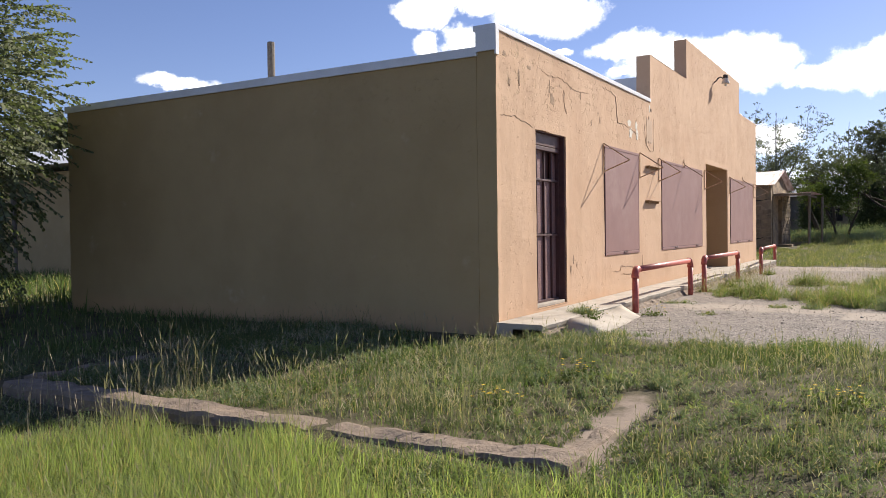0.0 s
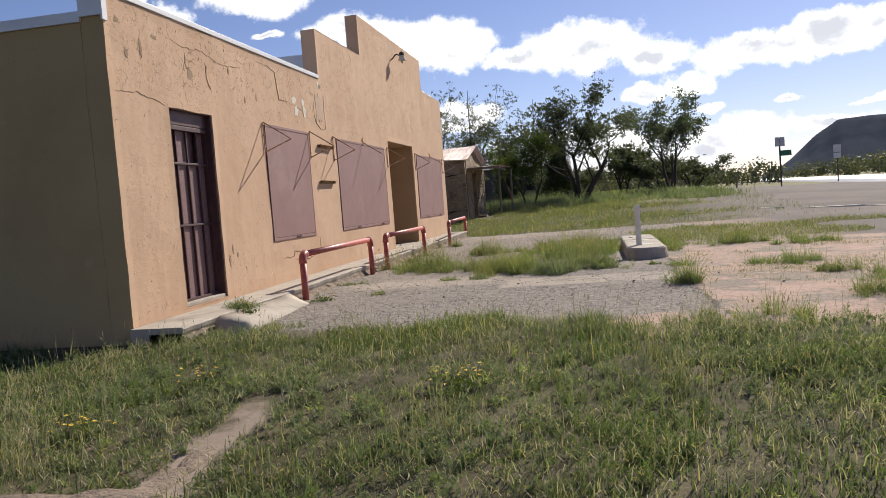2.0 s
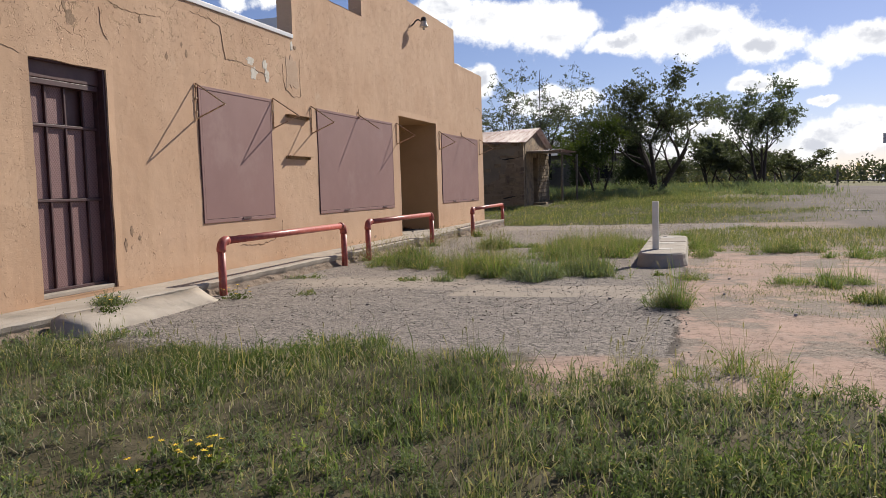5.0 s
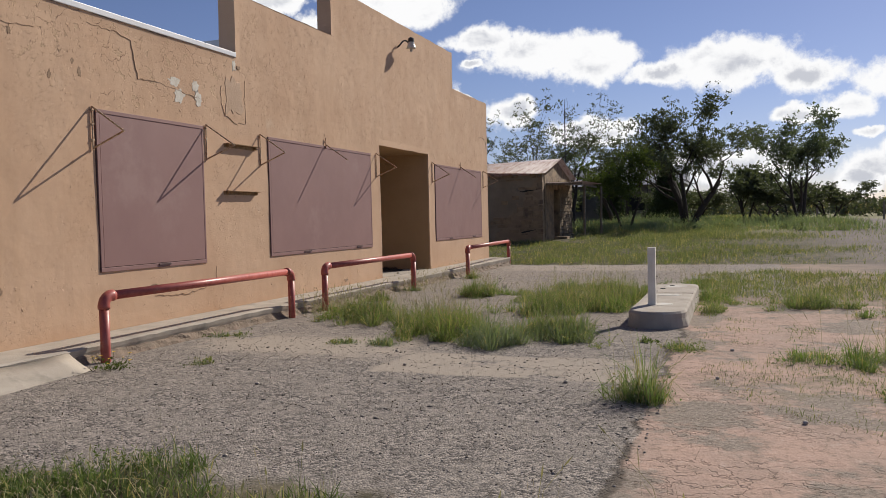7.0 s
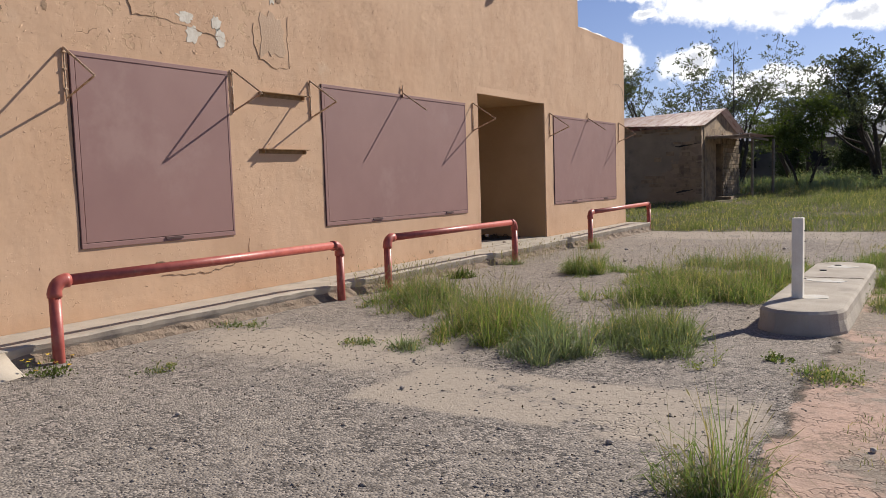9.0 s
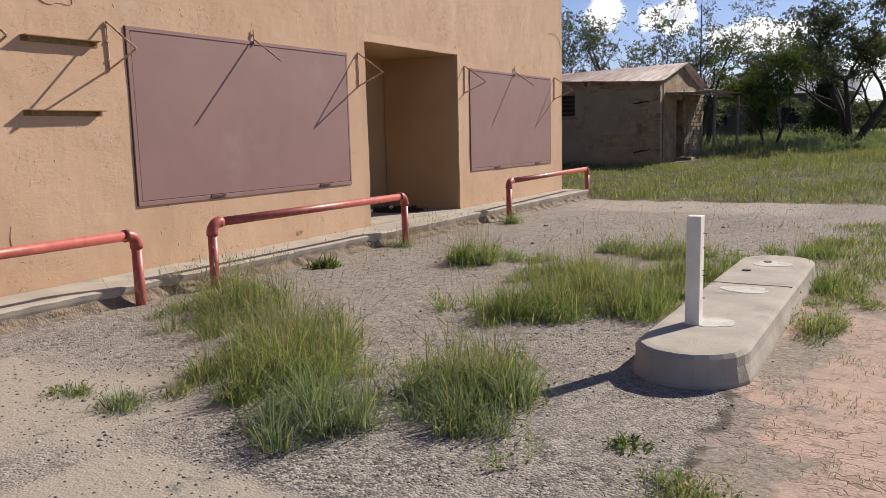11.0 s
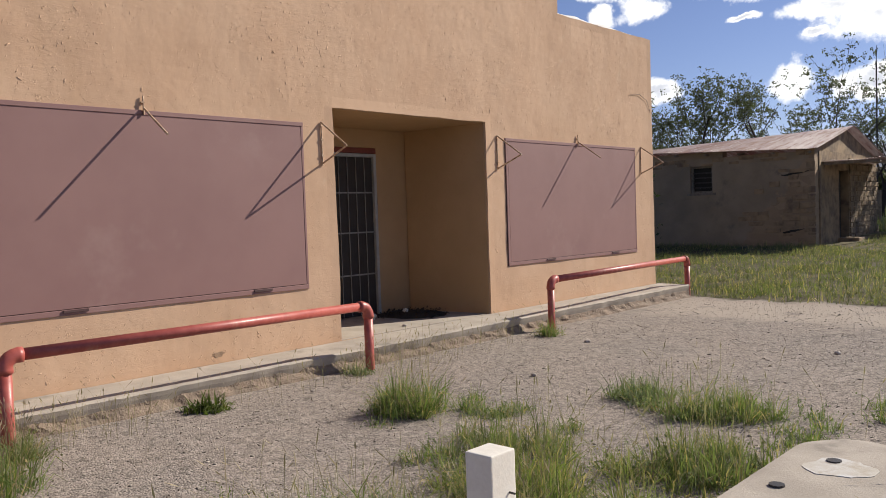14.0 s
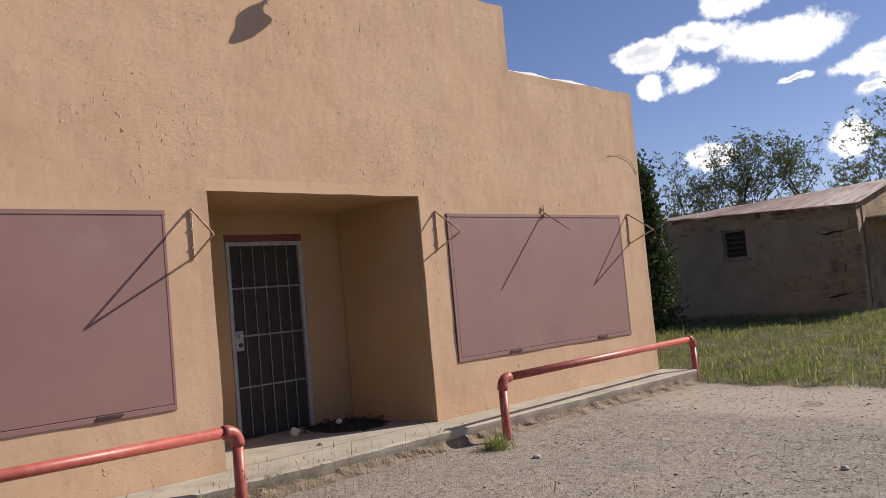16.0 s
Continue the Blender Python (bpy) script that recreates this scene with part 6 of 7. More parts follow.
# dead straw lying between the blades
xy, rng = scatter(26000, -3.4, 9.0, -6.4, 0.5, 113, 0.5, 0.2)
keep = free_of_house(xy[:, 0], xy[:, 1]) & (xy[:, 1] < meadow_edge(xy[:, 0])) & (soft_noise(xy[:, 0], xy[:, 1], 1.8, 15) > 0.3)
blades("straw_litter", xy[keep], rng.uniform(0.04, 0.10, int(keep.sum())), 0.0024, M_PALE, 13, 2.3, sink=-0.045, label="dead straw lying in the meadow")

# long soft grass before the kerb
xy, rng = scatter(85000, -4.5, 3.2, -6.6, -3.95, 102, 0.7, 0.2)
edge = (rng.random(len(xy)) < np.clip((3.4 - xy[:, 0]) / 1.6, 0, 1)) & (xy[:, 1] > -6.1 + 0.4 * np.sin(xy[:, 0] * 1.7) - 0.5 * rng.random(len(xy))) & (xy[:, 0] > -3.8 + 0.4 * np.sin(xy[:, 1] * 2.0) - 0.6 * rng.random(len(xy)))
edge &= xy[:, 1] < -4.02 - 0.8 * smooth01(xy[:, 0], -0.4, -2.2) + 0.12 * np.sin(xy[:, 0] * 5.0)
xy = xy[edge]
hh_ = rng.uniform(0.14, 0.30, len(xy)) * (0.55 + 0.7 * soft_noise(xy[:, 0], xy[:, 1], 1.9, 7))
blades("soft_grass", xy, hh_, 0.0023, M_SOFT, 2, 1.7, label="lush bright green drooping grass")

def sprays(name, xy, h, mat, seed, label="", stalks=7, leaves=10, leaf=0.016, spread=0.8, parent=None, slim=0.22):
    """Branching weeds: thin bent stalks from one root, set with small leaves."""
    rng = np.random.default_rng(seed)
    n = len(xy) * stalks
    root = np.repeat(np.column_stack([xy, np.zeros(len(xy)) if parent is not None else ground_z(xy[:, 0], xy[:, 1])]), stalks, 0)
    root[:, :2] += rng.normal(0, 0.012, (n, 2))
    ln = np.repeat(h, stalks) * rng.uniform(0.45, 1.15, n)
    a = rng.uniform(0, 2 * np.pi, n)
    tilt = np.clip(np.abs(rng.normal(0.5, 0.4, n)) * spread, 0.05, 1.4)
    out = np.column_stack([np.cos(a), np.sin(a), np.zeros(n)])
    up = np.array([0, 0, 1.0])

    def at(u):
        return root + out * (ln * np.sin(tilt) * u ** 1.4)[:, None] + up * (ln * np.cos(tilt) * u * (1 - 0.18 * u * tilt))[:, None]

    side = np.column_stack([-np.sin(a), np.cos(a), np.zeros(n)]) * 0.0009
    knots = [at(np.full(n, u)) for u in (0.0, 0.5, 1.0)]
    quads = [np.stack([p - side, p + side, q + side, q - side], 1) for p, q in zip(knots, knots[1:])]
    for k in range(leaves):
        u = rng.uniform(0.18, 1.02, n)
        p = at(u)
        d = rng.normal(size=(n, 3)) + np.array([0, 0, 0.5])
        d /= np.linalg.norm(d, axis=1)[:, None]
        s_ = np.cross(d, rng.normal(size=(n, 3)))
        s_ /= np.linalg.norm(s_, axis=1)[:, None]
        lf = (leaf * rng.uniform(0.5, 1.4, n) * (1.15 - 0.5 * u))[:, None]
        quads.append(np.stack([p, p + d * lf * 0.5 + s_ * lf * slim, p + d * lf, p + d * lf * 0.5 - s_ * lf * slim], 1))
    v = np.concatenate(quads).reshape(-1, 3)
    me = bpy.data.meshes.new(name)
    quick_mesh(me, v, np.arange(len(v)).reshape(-1, 4))
    me.materials.append(mat)
    ob = new(name, me)
    if parent is not None:
        ob.parent = parent
        return tagged(ob, kind="stuff")
    return tagged(ob, label, "weeds", kind="stuff")


# branching weeds all over the meadow, in drifts of three kinds
for k, (count, mat, h0, h1, sc, label) in enumerate(((4300, M_SAGE, 0.06, 0.17, 1.1, "grey-green branching weeds in the meadow"), (2900, M_GRASS, 0.06, 0.17, 1.5, "dark green leafy weeds in the meadow"),
                                                     (800, M_SOFT, 0.05, 0.12, 2.3, "yellow-green leafy weeds in the meadow"))):
    xy, rng = scatter(count, -3.4, 8.8, -6.4, 0.7, 130 + k, 0.5, 0.3)
    keep = free_of_house(xy[:, 0], xy[:, 1]) & (xy[:, 1] < meadow_edge(xy[:, 0])) & (soft_noise(xy[:, 0], xy[:, 1], sc, 40 + k) > (0.36, 0.38, 0.56)[k])
    xy = xy[keep]
    sprays("meadow_weeds", xy, rng.uniform(h0, h1, len(xy)), mat, 140 + k, label, 7, 10, 0.031, 1.4, slim=0.12)


def stems(name, xy, h, seed, mat, label, head=0.05, lean=0.35):
    """Thin stems with a narrow seed head."""
    rng = np.random.default_rng(seed)
    n = len(xy)
    base = np.column_stack([xy, ground_z(xy[:, 0], xy[:, 1]) - 0.01])
    b = rng.uniform(0, 2 * np.pi, n)
    d = np.column_stack([np.cos(b), np.sin(b), np.zeros(n)]) * (h * lean * np.abs(rng.normal(0.5, 0.5, n)))[:, None]
    mid = base + d * 0.3 + np.column_stack([np.zeros((n, 2)), h * 0.6])
    top = base + d + np.column_stack([np.zeros((n, 2)), h * 0.97])
    grow = (top - mid)
    grow /= np.linalg.norm(grow, axis=1)[:, None]
    a = rng.uniform(0, 2 * np.pi, n)
    s = np.column_stack([np.cos(a), np.sin(a), np.zeros(n)])
    hl = head * rng.uniform(0.6, 1.4, n)[:, None]
    v = np.stack([base - s * 0.001, base + s * 0.001, mid + s * 0.001, mid - s * 0.001,
                  mid - s * 0.001, mid + s * 0.001, top + s * 0.0008, top - s * 0.0008,
                  top, top + grow * hl * 0.4 + s * 0.0045, top + grow * hl, top + grow * hl * 0.4 - s * 0.0045], 1).reshape(-1, 3)
    me = bpy.data.meshes.new(name)
    quick_mesh(me, v, np.arange(12 * n).reshape(-1, 4))
    me.materials.append(mat)
    tagged(new(name, me), label, "grass", kind="stuff")


xy, rng = scatter(4200, -3.5, 10.0, -7.2, 0.5, 104, 0.5, 0.2)
keep = free_of_house(xy[:, 0], xy[:, 1]) & (xy[:, 1] < meadow_edge(xy[:, 0]))
xy = xy[keep]
stems("dry_stems", xy, rng.uniform(0.10, 0.30, len(xy)), 4, M_STRAW, "dry straw-coloured stems with seed heads")
xy, rng = scatter(500, -3.0, 1.5, -4.6, -3.2, 105, 0.8, 0.15)
stems("tall_stems", xy[free_of_house(xy[:, 0], xy[:, 1])], rng.uniform(0.25, 0.6, 500)[: int(free_of_house(xy[:, 0], xy[:, 1]).sum())], 5, M_STRAW, "tall nodding grass stems along the kerb", 0.09)

# shaded strip beside the house and yard past its rear corner
xy, rng = scatter(9000, -7.5, -3.5, -6.5, -0.1, 106)
blades("shade_grass", xy[free_of_house(xy[:, 0], xy[:, 1])], rng.uniform(0.06, 0.2, int(free_of_house(xy[:, 0], xy[:, 1]).sum())), 0.006, M_GRASS, 6, 0.8, label="thin grass in the building's shade")
xy, rng = scatter(24000, -30, -7.9, -5, 6, 107, 0.5, 0.5)
blades("yard_grass", xy, rng.uniform(0.15, 0.42, len(xy)), 0.010, M_GRASS, 7, 0.9, label="tall sunlit yard grass by the rear corner")

# thin grass round about
xy, rng = scatter(26000, -16, 16, -18, 3, 114, 0.6, 0.4)
keep = ((xy[:, 1] < -6.6) | (xy[:, 0] < -4.2) | (xy[:, 0] > 10.0)) & free_of_house(xy[:, 0], xy[:, 1]) & (soft_noise(xy[:, 0], xy[:, 1], 0.7, 16) > 0.35)
blades("outer_grass", xy[keep], rng.uniform(0.05, 0.16, int(keep.sum())), 0.007, M_GRASS, 14, 1.3, label="thin rough grass around the lot")

# field behind the apron
xy, rng = scatter(150000, -11, 12, 17.0, 37, 108, 0.7, 0.22)
x, y = xy.T
keep = (y > 17.15 + 0.15 * np.sin(x * 2)) & ~((x > -9.6) & (x < -0.2) & (y > 28.5) & (y < 35)) & ~((x > -7.5) & (x < 0.62) & (y < 17.5))
keep &= rng.random(len(x)) < np.clip(1.0 - (x - 5.0 - 1.2 * np.sin(y * 0.9)) / 4.5, 0.06, 1.0) * (0.4 + 0.9 * soft_noise(x, y, 0.7, 9))
xy = xy[keep]
hh_ = rng.uniform(0.06, 0.21, len(xy)) * (0.5 + 1.0 * soft_noise(xy[:, 0], xy[:, 1], 0.8, 10)) * np.where(xy[:, 1] > 29, 1.5, 1.0)
blades("field_grass", xy, hh_, 0.0058, M_FIELD, 8, 1.5, label="pale green field grass with dry patches")
xy, rng = scatter(24000, -16, 12, 34, 56, 109, 0.7, 0.6)
blades("tall_weeds", xy, rng.uniform(0.15, 0.55, len(xy)) * (0.4 + 0.9 * soft_noise(xy[:, 0], xy[:, 1], 0.6, 11)), 0.014, M_SAGE, 9, 0.9, label="tall green weeds under the trees")
rng = np.random.default_rng(151)
xy = np.concatenate([np.column_stack([rng.uniform(-1.0, 9.0, 1400), 33.0 + 12.0 * rng.random(1400) ** 0.8]), rng.normal(0, 1, (120, 2)) * np.array([0.8, 0.45]) + np.array([6.6, 40.0])])
tuft = soft_noise(xy[:, 0], xy[:, 1], 0.8, 44) - 0.35 * np.clip((37.5 - xy[:, 1]) / 4.0, 0, 1)
xy, tuft = xy[tuft > 0.40], tuft[tuft > 0.40]
sprays("weed_thicket", xy, rng.uniform(0.3, 0.75, len(xy)) * np.clip(0.5 + 1.6 * (tuft - 0.4), 0.4, 1.3), M_SAGE, 152, "tall grey-green weeds round the tree trunks", 8, 9, 0.09, 1.0)
xy, rng = scatter(16000, 4, 45, 40, 130, 110, 0.7, 1.5)
keep = xy[:, 0] < 6.5 + (xy[:, 1] - 40) * 0.06 + 1.5 * np.sin(xy[:, 1] * 0.3)
blades("verge_grass", xy[keep], rng.uniform(0.15, 0.5, int(keep.sum())), 0.06, M_FIELD, 10, 0.6, label="straw-green grass on the roadside verge")
xy, rng = scatter(46000, 5.4, 14, 9.2, 19, 111, 0.9, 0.24)
keep = (soft_noise(xy[:, 0], xy[:, 1], 0.9, 12) > 0.50 + 0.04 * np.clip(xy[:, 0] - 8.0, 0, 5)) & ((xy[:, 0] > 5.7) | (xy[:, 1] > 10.2))
blades("lot_grass", xy[keep], rng.uniform(0.04, 0.15, int(keep.sum())), 0.0045, M_FIELD, 11, 1.4, label="sparse yellow-green grass on the gravel lot")

xy, rng = scatter(26000, 5.65, 10.0, -0.4, 9.0, 112, 0.9, 0.13)
keep = (soft_noise(xy[:, 0], xy[:, 1], 1.3, 14) > 0.56) & (xy[:, 0] > 5.6)
blades("crack_grass", xy[keep], rng.uniform(0.015, 0.06, int(keep.sum())), 0.002, M_FIELD, 12, 1.5, label="thin dry grass in the broken concrete")

# clumps growing through the apron: place, size, height, blades, look
CLUMPS = [
    (2.15, 5.95, 0.7, 0.42, 0.30, 2200, "dry"), (1.6, 6.45, 0.5, 0.36, 0.30, 2100, "tall"), (2.95, 5.6, 0.45, 0.36, 0.32, 1500, "dry"), (3.75, 4.75, 0.42, 0.36, 0.30, 1700, "sage"),
    (3.2, 5.1, 0.40, 0.36, 0.34, 2400, "lush"), (4.35, 5.15, 0.40, 0.30, 0.24, 1400, "sage"), (4.2, 5.5, 0.4, 0.3, 0.30, 1400, "dry"), (3.8, 7.3, 0.5, 0.42, 0.26, 3000, "tall"), (4.4, 7.75, 0.32, 0.5, 0.26, 2000, "tall"), (4.1, 10.4, 0.4, 0.35, 0.24, 1500, "tall"), (3.4, 10.6, 0.3, 0.3, 0.2, 900, "sage"), (4.1, 8.3, 0.45, 0.6, 0.28, 3000, "lush"),
    (3.5, 8.9, 0.4, 0.5, 0.22, 1800, "tall"), (4.5, 9.3, 0.3, 0.4, 0.25, 1200, "tall"), (2.28, 9.2, 0.26, 0.24, 0.30, 1300, "tall"), (2.7, 9.7, 0.25, 0.2, 0.16, 700, "tall"), (0.85, 8.35, 0.13, 0.10, 0.14, 200, "leafy"),
    (2.3, 4.42, 0.13, 0.10, 0.09, 260, "sage"), (2.78, 4.38, 0.14, 0.10, 0.10, 300, "sage"), (5.25, 5.08, 0.06, 0.05, 0.10, 60, "leafy"), (5.55, 4.75, 0.2, 0.16, 0.14, 420, "dry"), (5.47, 2.52, 0.13, 0.13, 0.36, 620, "dry"),
    (5.75, 7.6, 0.14, 0.4, 0.16, 800, "dry"), (5.75, 9.0, 0.2, 0.5, 0.22, 1200, "tall"), (5.3, 11.0, 0.45, 0.35, 0.2, 1400, "tall"), (6.9, 8.4, 0.7, 0.4, 0.24, 2200, "tall"), (7.2, 3.0, 0.25, 0.16, 0.16, 700, "dry"),
    (6.95, 4.3, 0.4, 0.22, 0.2, 1200, "tall"), (7.1, 1.1, 0.4, 0.25, 0.2, 1000, "dry"), (7.6, 2.2, 0.4, 0.4, 0.16, 900, "sage"), (0.72, 7.05, 0.1, 0.08, 0.18, 240, "dry"), (1.0, 6.95, 0.14, 0.12, 0.2, 420, "dry"), (0.95, 12.75, 0.12, 0.12, 0.2, 380, "dry"),
    (0.8, 10.0, 0.14, 0.12, 0.14, 320, "sage"), (0.72, 4.6, 0.16, 0.1, 0.1, 260, "sage"), (1.6, 3.1, 0.12, 0.1, 0.06, 160, "sage"), (0.52, 1.35, 0.16, 0.13, 0.16, 480, "sage"), (7.8, 7.4, 0.5, 0.3, 0.2, 1200, "tall"), (5.9, -0.1, 0.4, 0.25, 0.24, 420, "dry"),
    (8.6, 3.2, 0.4, 0.25, 0.2, 900, "tall"), (5.6, 12.0, 0.5, 0.3, 0.14, 800, "dry"), (1.3, 0.55, 0.14, 0.1, 0.12, 260, "sage"), (4.8, 10.2, 0.25, 0.3, 0.14, 500, "tall"),
]
LOOKS = {"tall": (M_TALL, "tall green grass clump growing through the gravel"), "dry": (M_STRAW, "straw-tipped grass clump growing through the gravel"),
         "sage": (M_SAGE, "grey-green wiry weed clump on the apron"), "lush": (M_BRIGHT, "bright yellow-green drooping grass clump in the gravel"), "leafy": (M_LEAF3, "small leafy green weed at the apron's edge")}
for k, (cx, cy, rx_, ry_, h, count, kind) in enumerate(CLUMPS):
    rng = np.random.default_rng(500 + k)
    count = int(count * 0.95)
    rx_, ry_ = rx_ * 1.12, ry_ * 1.12
    mat, label = LOOKS[kind]
    cz = gz(cx, cy) if cx > 0.6 else 0.25
    t = thing("grass_clump", (cx, cy, cz), label, "grass", "clumps on the apron")
    tufts = rng.normal(0, 0.52, (max(4, count // 75), 2)) * np.array([rx_, ry_])
    tall_ = rng.uniform(0.4, 1.25, len(tufts))
    own = rng.integers(0, len(tufts), count)
    hearts = tufts[own]
    xy = hearts + rng.normal(0, 0.045, (count, 2))
    fall = np.clip(1.15 - np.hypot(xy[:, 0] / rx_, xy[:, 1] / ry_) * 0.45, 0.35, 1) * tall_[own]
    hb = h * rng.uniform(0.25, 1.4, count) * fall
    many = max(3, count // 110)
    own_w = rng.integers(0, len(tufts), many)
    sprays("weed", tufts[own_w] + rng.normal(0, 0.06, (many, 2)), h * rng.uniform(0.4, 1.0, many), (M_SAGE, M_TALL, M_BRIGHT)[k % 3], 1100 + k, stalks=6, leaves=9, leaf=0.02, spread=1.2, parent=t)
    u = np.column_stack([tufts[rng.integers(0, len(tufts), count // 3)] + rng.normal(0, 0.08, (count // 3, 2)), np.abs(rng.normal(0, h * 0.22, count // 3))])
    leaf_cloud("herb", u, 0.022, M_GRASS if k % 3 else M_SAGE, t, rng, drop=-0.7)["kind"] = "stuff"
    if kind == "dry":
        cut = int(count * 0.7)
        blades("green_grass", xy[:cut], hb[:cut], 0.003, M_TALL, 600 + k, 1.6, z=0.0, parent=t, out_from=hearts[:cut])
        blades("dry_grass", xy[cut:], hb[cut:] * 1.25, 0.0016, M_STRAW, 700 + k, 1.3, z=0.0, parent=t, out_from=hearts[cut:])
    else:
        blades("grass", xy, hb, 0.003 if kind != "leafy" else 0.009, mat, 600 + k, 1.6, z=0.0, parent=t, out_from=hearts)
        if kind in ("tall", "lush") and h > 0.2:
            m_ = max(20, count // 6)
            blades("dry_straw", xy[:m_], hb[:m_] * 1.35, 0.0017, M_STRAW, 800 + k, 1.0, z=0.0, parent=t)


def flower_plant(at, spread, count, seed):
    """Low weed with yellow daisy heads on thin stems."""
    rng = np.random.default_rng(seed)
    t = thing("yellow_flower_plant", at, "low weed with small yellow daisy flowers", "flowers", "yellow flower plants")
    u = rng.normal(size=(160, 3)) * np.array([spread, spread, 0.035])
    u[:, 2] = np.abs(u[:, 2])
    leaf_cloud("leaves", u, 0.03, M_LEAF3, t, rng, drop=-0.5)
    for k in range(count):
        x, y = rng.normal(0, spread, 2)
        z = rng.uniform(0.07, 0.16)
        bm = tubem([(x * 0.6, y * 0.6, 0), (x, y, z)], 0.0015, 4)
        stem = part("stem", bm, M_GRASS, t)
        bm = bmesh.new()
        mid = bm.verts.new((x, y, z + 0.004))
        ring = [bm.verts.new((x + (0.018 if j % 2 else 0.009) * math.cos(a), y + (0.018 if j % 2 else 0.009) * math.sin(a), z + rng.uniform(0, 0.008))) for j, a in enumerate(2 * math.pi * i / 14 for i in range(14))]
        for j in range(14):
            bm.faces.new((mid, ring[j], ring[(j + 1) % 14]))
        part("flower_head", bm, M_YELLOW, t, "yellow petals")
    return t


for k, (x, y, s, c) in enumerate(((1.26, -2.67, 0.09, 16), (1.53, -1.76, 0.08, 8), (3.52, -1.75, 0.10, 10), (3.47, -1.95, 0.07, 6), (0.72, 1.02, 0.06, 5), (0.98, 2.66, 0.07, 9), (1.6, -1.6, 0.07, 5))):
    flower_plant((x, y, gz(x, y) + (0.1 if 0.9 < y < 1.1 else 0)), s, c, 900 + k)

# gravel stones lying loose on the apron
rng = np.random.default_rng(55)
n = 21000
x, y = rng.uniform(0.7, 5.6, n), rng.uniform(0.2, 17.0, n)
keep = rng.random(n) < 0.25 + soft_noise(x, y, 1.2, 13)
keep &= ~((np.abs(x - 5.22) < 0.36) & (np.abs(y - 7.85) < 1.9))
x, y = x[keep], y[keep]
n = len(x)
r = rng.uniform(0.0035, 0.011, n) * np.where(rng.random(n) < 0.05, 1.9, 1)
c = np.column_stack([x, y, ground_z(x, y) + r * 0.12])
dirs = np.array([[1, 0, 0], [0, 1, 0], [-1, 0, 0], [0, -1, 0], [0, 0, 0.55], [0, 0, -0.6]])
v = c[:, None, :] + dirs[None] * r[:, None, None] * rng.uniform(0.6, 1.25, (n, 6, 1))
f = np.array([[0, 1, 4], [1, 2, 4], [2, 3, 4], [3, 0, 4], [1, 0, 5], [2, 1, 5], [3, 2, 5], [0, 3, 5]])
me = bpy.data.meshes.new("loose_gravel")
quick_mesh(me, v.reshape(-1, 3), (6 * np.arange(n)[:, None, None] + f[None]).reshape(-1, 3))
me.materials.append(M_GRIT)
tagged(new("loose_gravel", me), "small loose gravel stones on the apron", "gravel", kind="stuff")

# bits of dead leaf and twig on the apron
n = 4000
x, y = rng.uniform(0.65, 5.5, n), rng.uniform(0.3, 16.8, n)
keep = (rng.random(n) < soft_noise(x, y, 0.9, 23) ** 1.5 + 0.5 * (x < 1.1)) & ~((np.abs(x - 5.22) < 0.36) & (np.abs(y - 7.85) < 1.9))
u = np.column_stack([x, y, ground_z(x, y) + 0.006])[keep]
tagged(leaf_cloud("dry_litter", u, 0.015, M_BARKLEAF, None, rng, drop=0.0), "dark bits of dead leaf and twig on the gravel", "litter", kind="stuff")

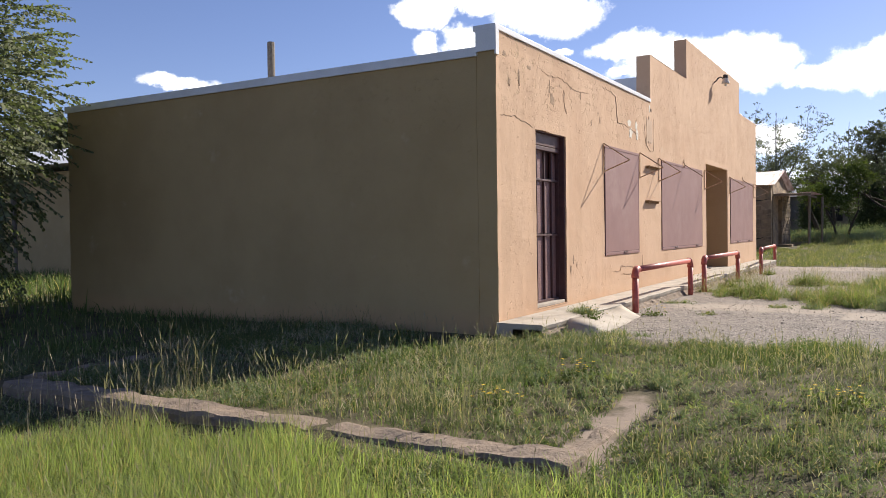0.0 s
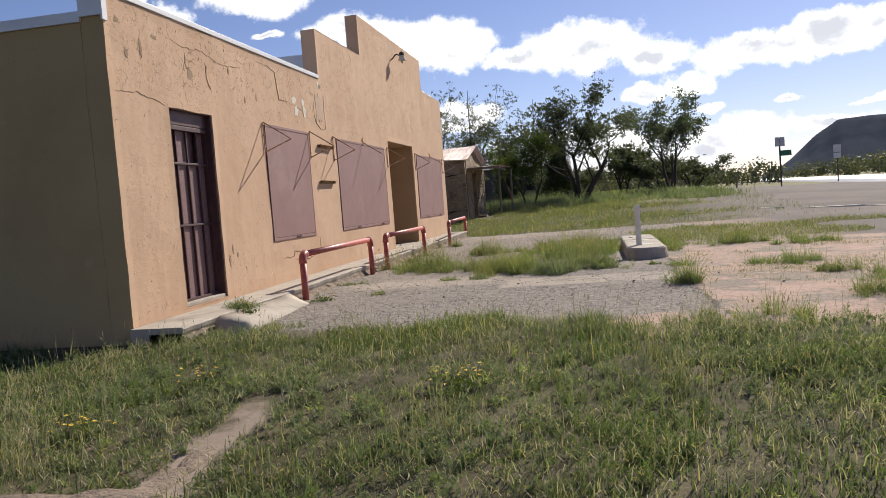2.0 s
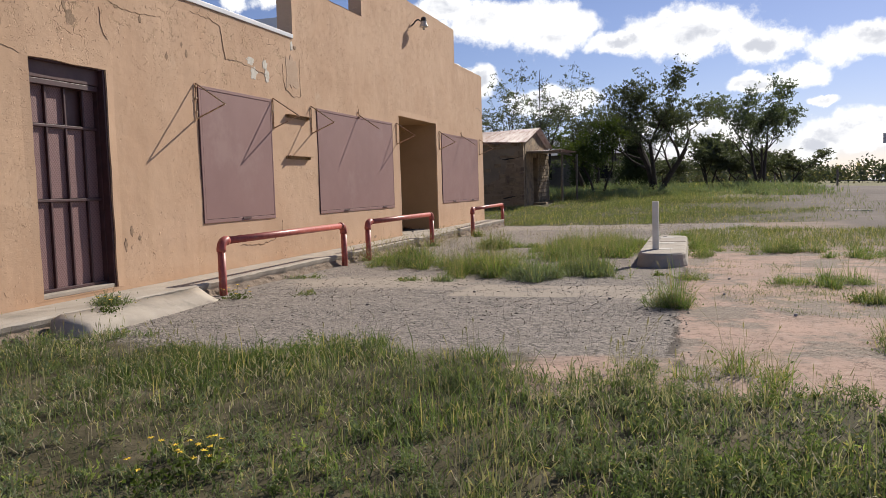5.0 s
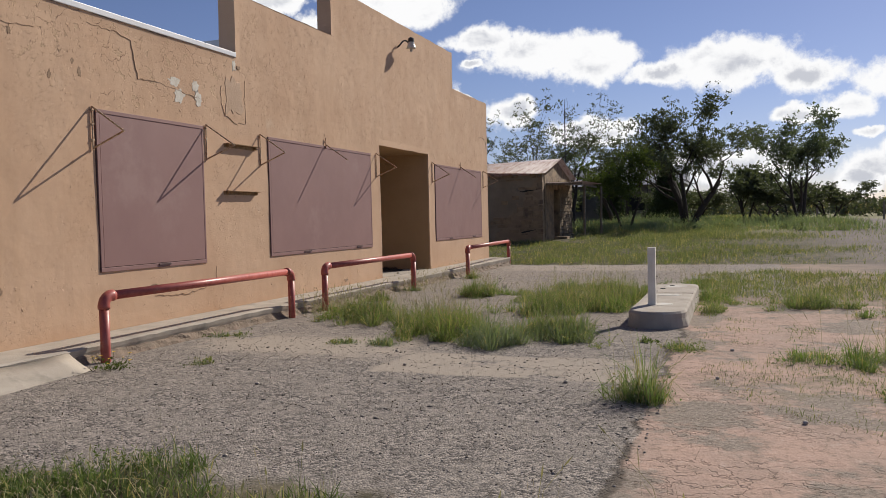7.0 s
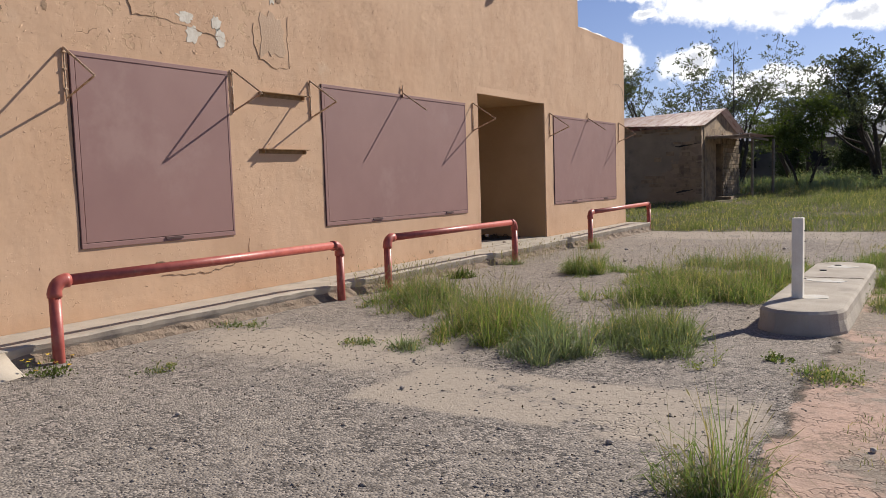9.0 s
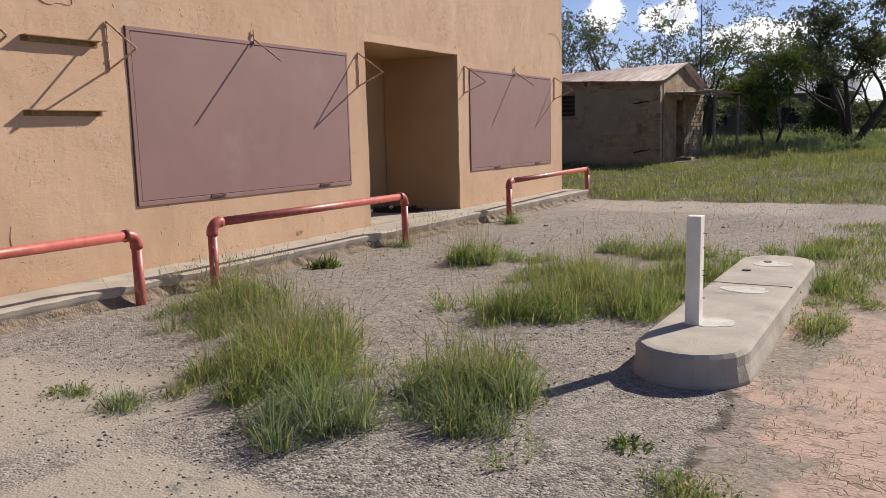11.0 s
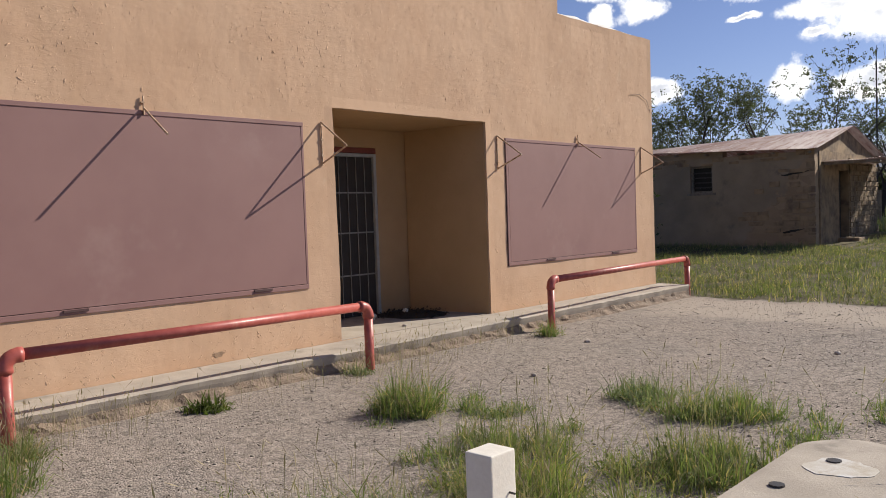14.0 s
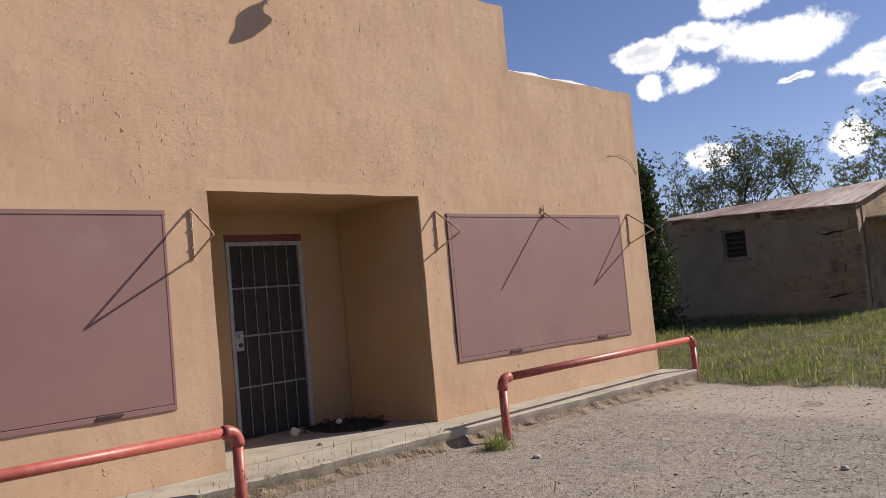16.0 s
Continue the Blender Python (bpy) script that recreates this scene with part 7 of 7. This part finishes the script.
# seeding stalks over the clumps
spots = [c for c in CLUMPS if c[4] >= 0.2 and c[6] in ("tall", "dry", "lush")]
xy = np.concatenate([rng.normal(0, 0.6, (int(c[5] / 34), 2)) * np.array([c[2], c[3]]) + np.array([c[0], c[1]]) for c in spots])
xy = xy[~((np.abs(xy[:, 0] - 5.22) < 0.36) & (np.abs(xy[:, 1] - 7.85) < 1.9))]
stems("seed_stalks", xy, rng.uniform(0.2, 0.46, len(xy)), 67, M_STRAW, "thin grey-brown seeding grass stalks over the gravel", 0.07, 0.7)
xy = np.column_stack([rng.uniform(0.6, 1.15, 420), np.concatenate([rng.normal(7.0, 0.5, 210), rng.normal(10.2, 0.9, 210)])])
stems("edge_stalks", xy, rng.uniform(0.1, 0.34, 420), 68, M_STRAW, "thin dry grass stalks beside the walk", 0.05, 0.6)

# leaf litter blown into the recess, and stalks at its step
rng = np.random.default_rng(61)
t = thing("leaf_litter", (-1.0, 12.35, 0.292), "dark heap of blown leaves in the recess corner", "litter")
bm = bmesh.new()
bmesh.ops.create_grid(bm, x_segments=16, y_segments=16, size=0.5)
for v in bm.verts:
    r_ = math.hypot(v.co.x * 1.9, v.co.y * 2.0)
    v.co = Vector((v.co.x * 1.0 + 0.1, v.co.y * 0.85, max(0.0, 0.055 * (1 - r_) + 0.03 * noise.noise(v.co * 7)) if r_ < 1 else -0.004))
part("heap", bm, M_DARK, t, smooth=True)
u = rng.normal(size=(500, 3)) * np.array([0.20, 0.22, 0.012]) + np.array([0.1, 0.0, 0.03])
u[:, 2] = np.abs(u[:, 2])
leaf_cloud("dry_leaf_layer", u, 0.035, M_BARKLEAF, t, rng, drop=0.0)["kind"] = "stuff"
boulder((-0.95, 11.72, 0.33), (0.07, 0.05, 0.045), 31, M_POSTW, "white broken stone on the recess floor")
boulder((-0.9, 12.25, 0.35), (0.04, 0.03, 0.03), 32, M_POSTW, "white broken stone on the recess floor")
xy = np.column_stack([rng.uniform(0.58, 0.72, 60), rng.uniform(10.3, 12.6, 60)])
stems("step_stems", xy, rng.uniform(0.16, 0.34, 60), 66, M_STRAW, "thin dry stalks along the step", 0.05)
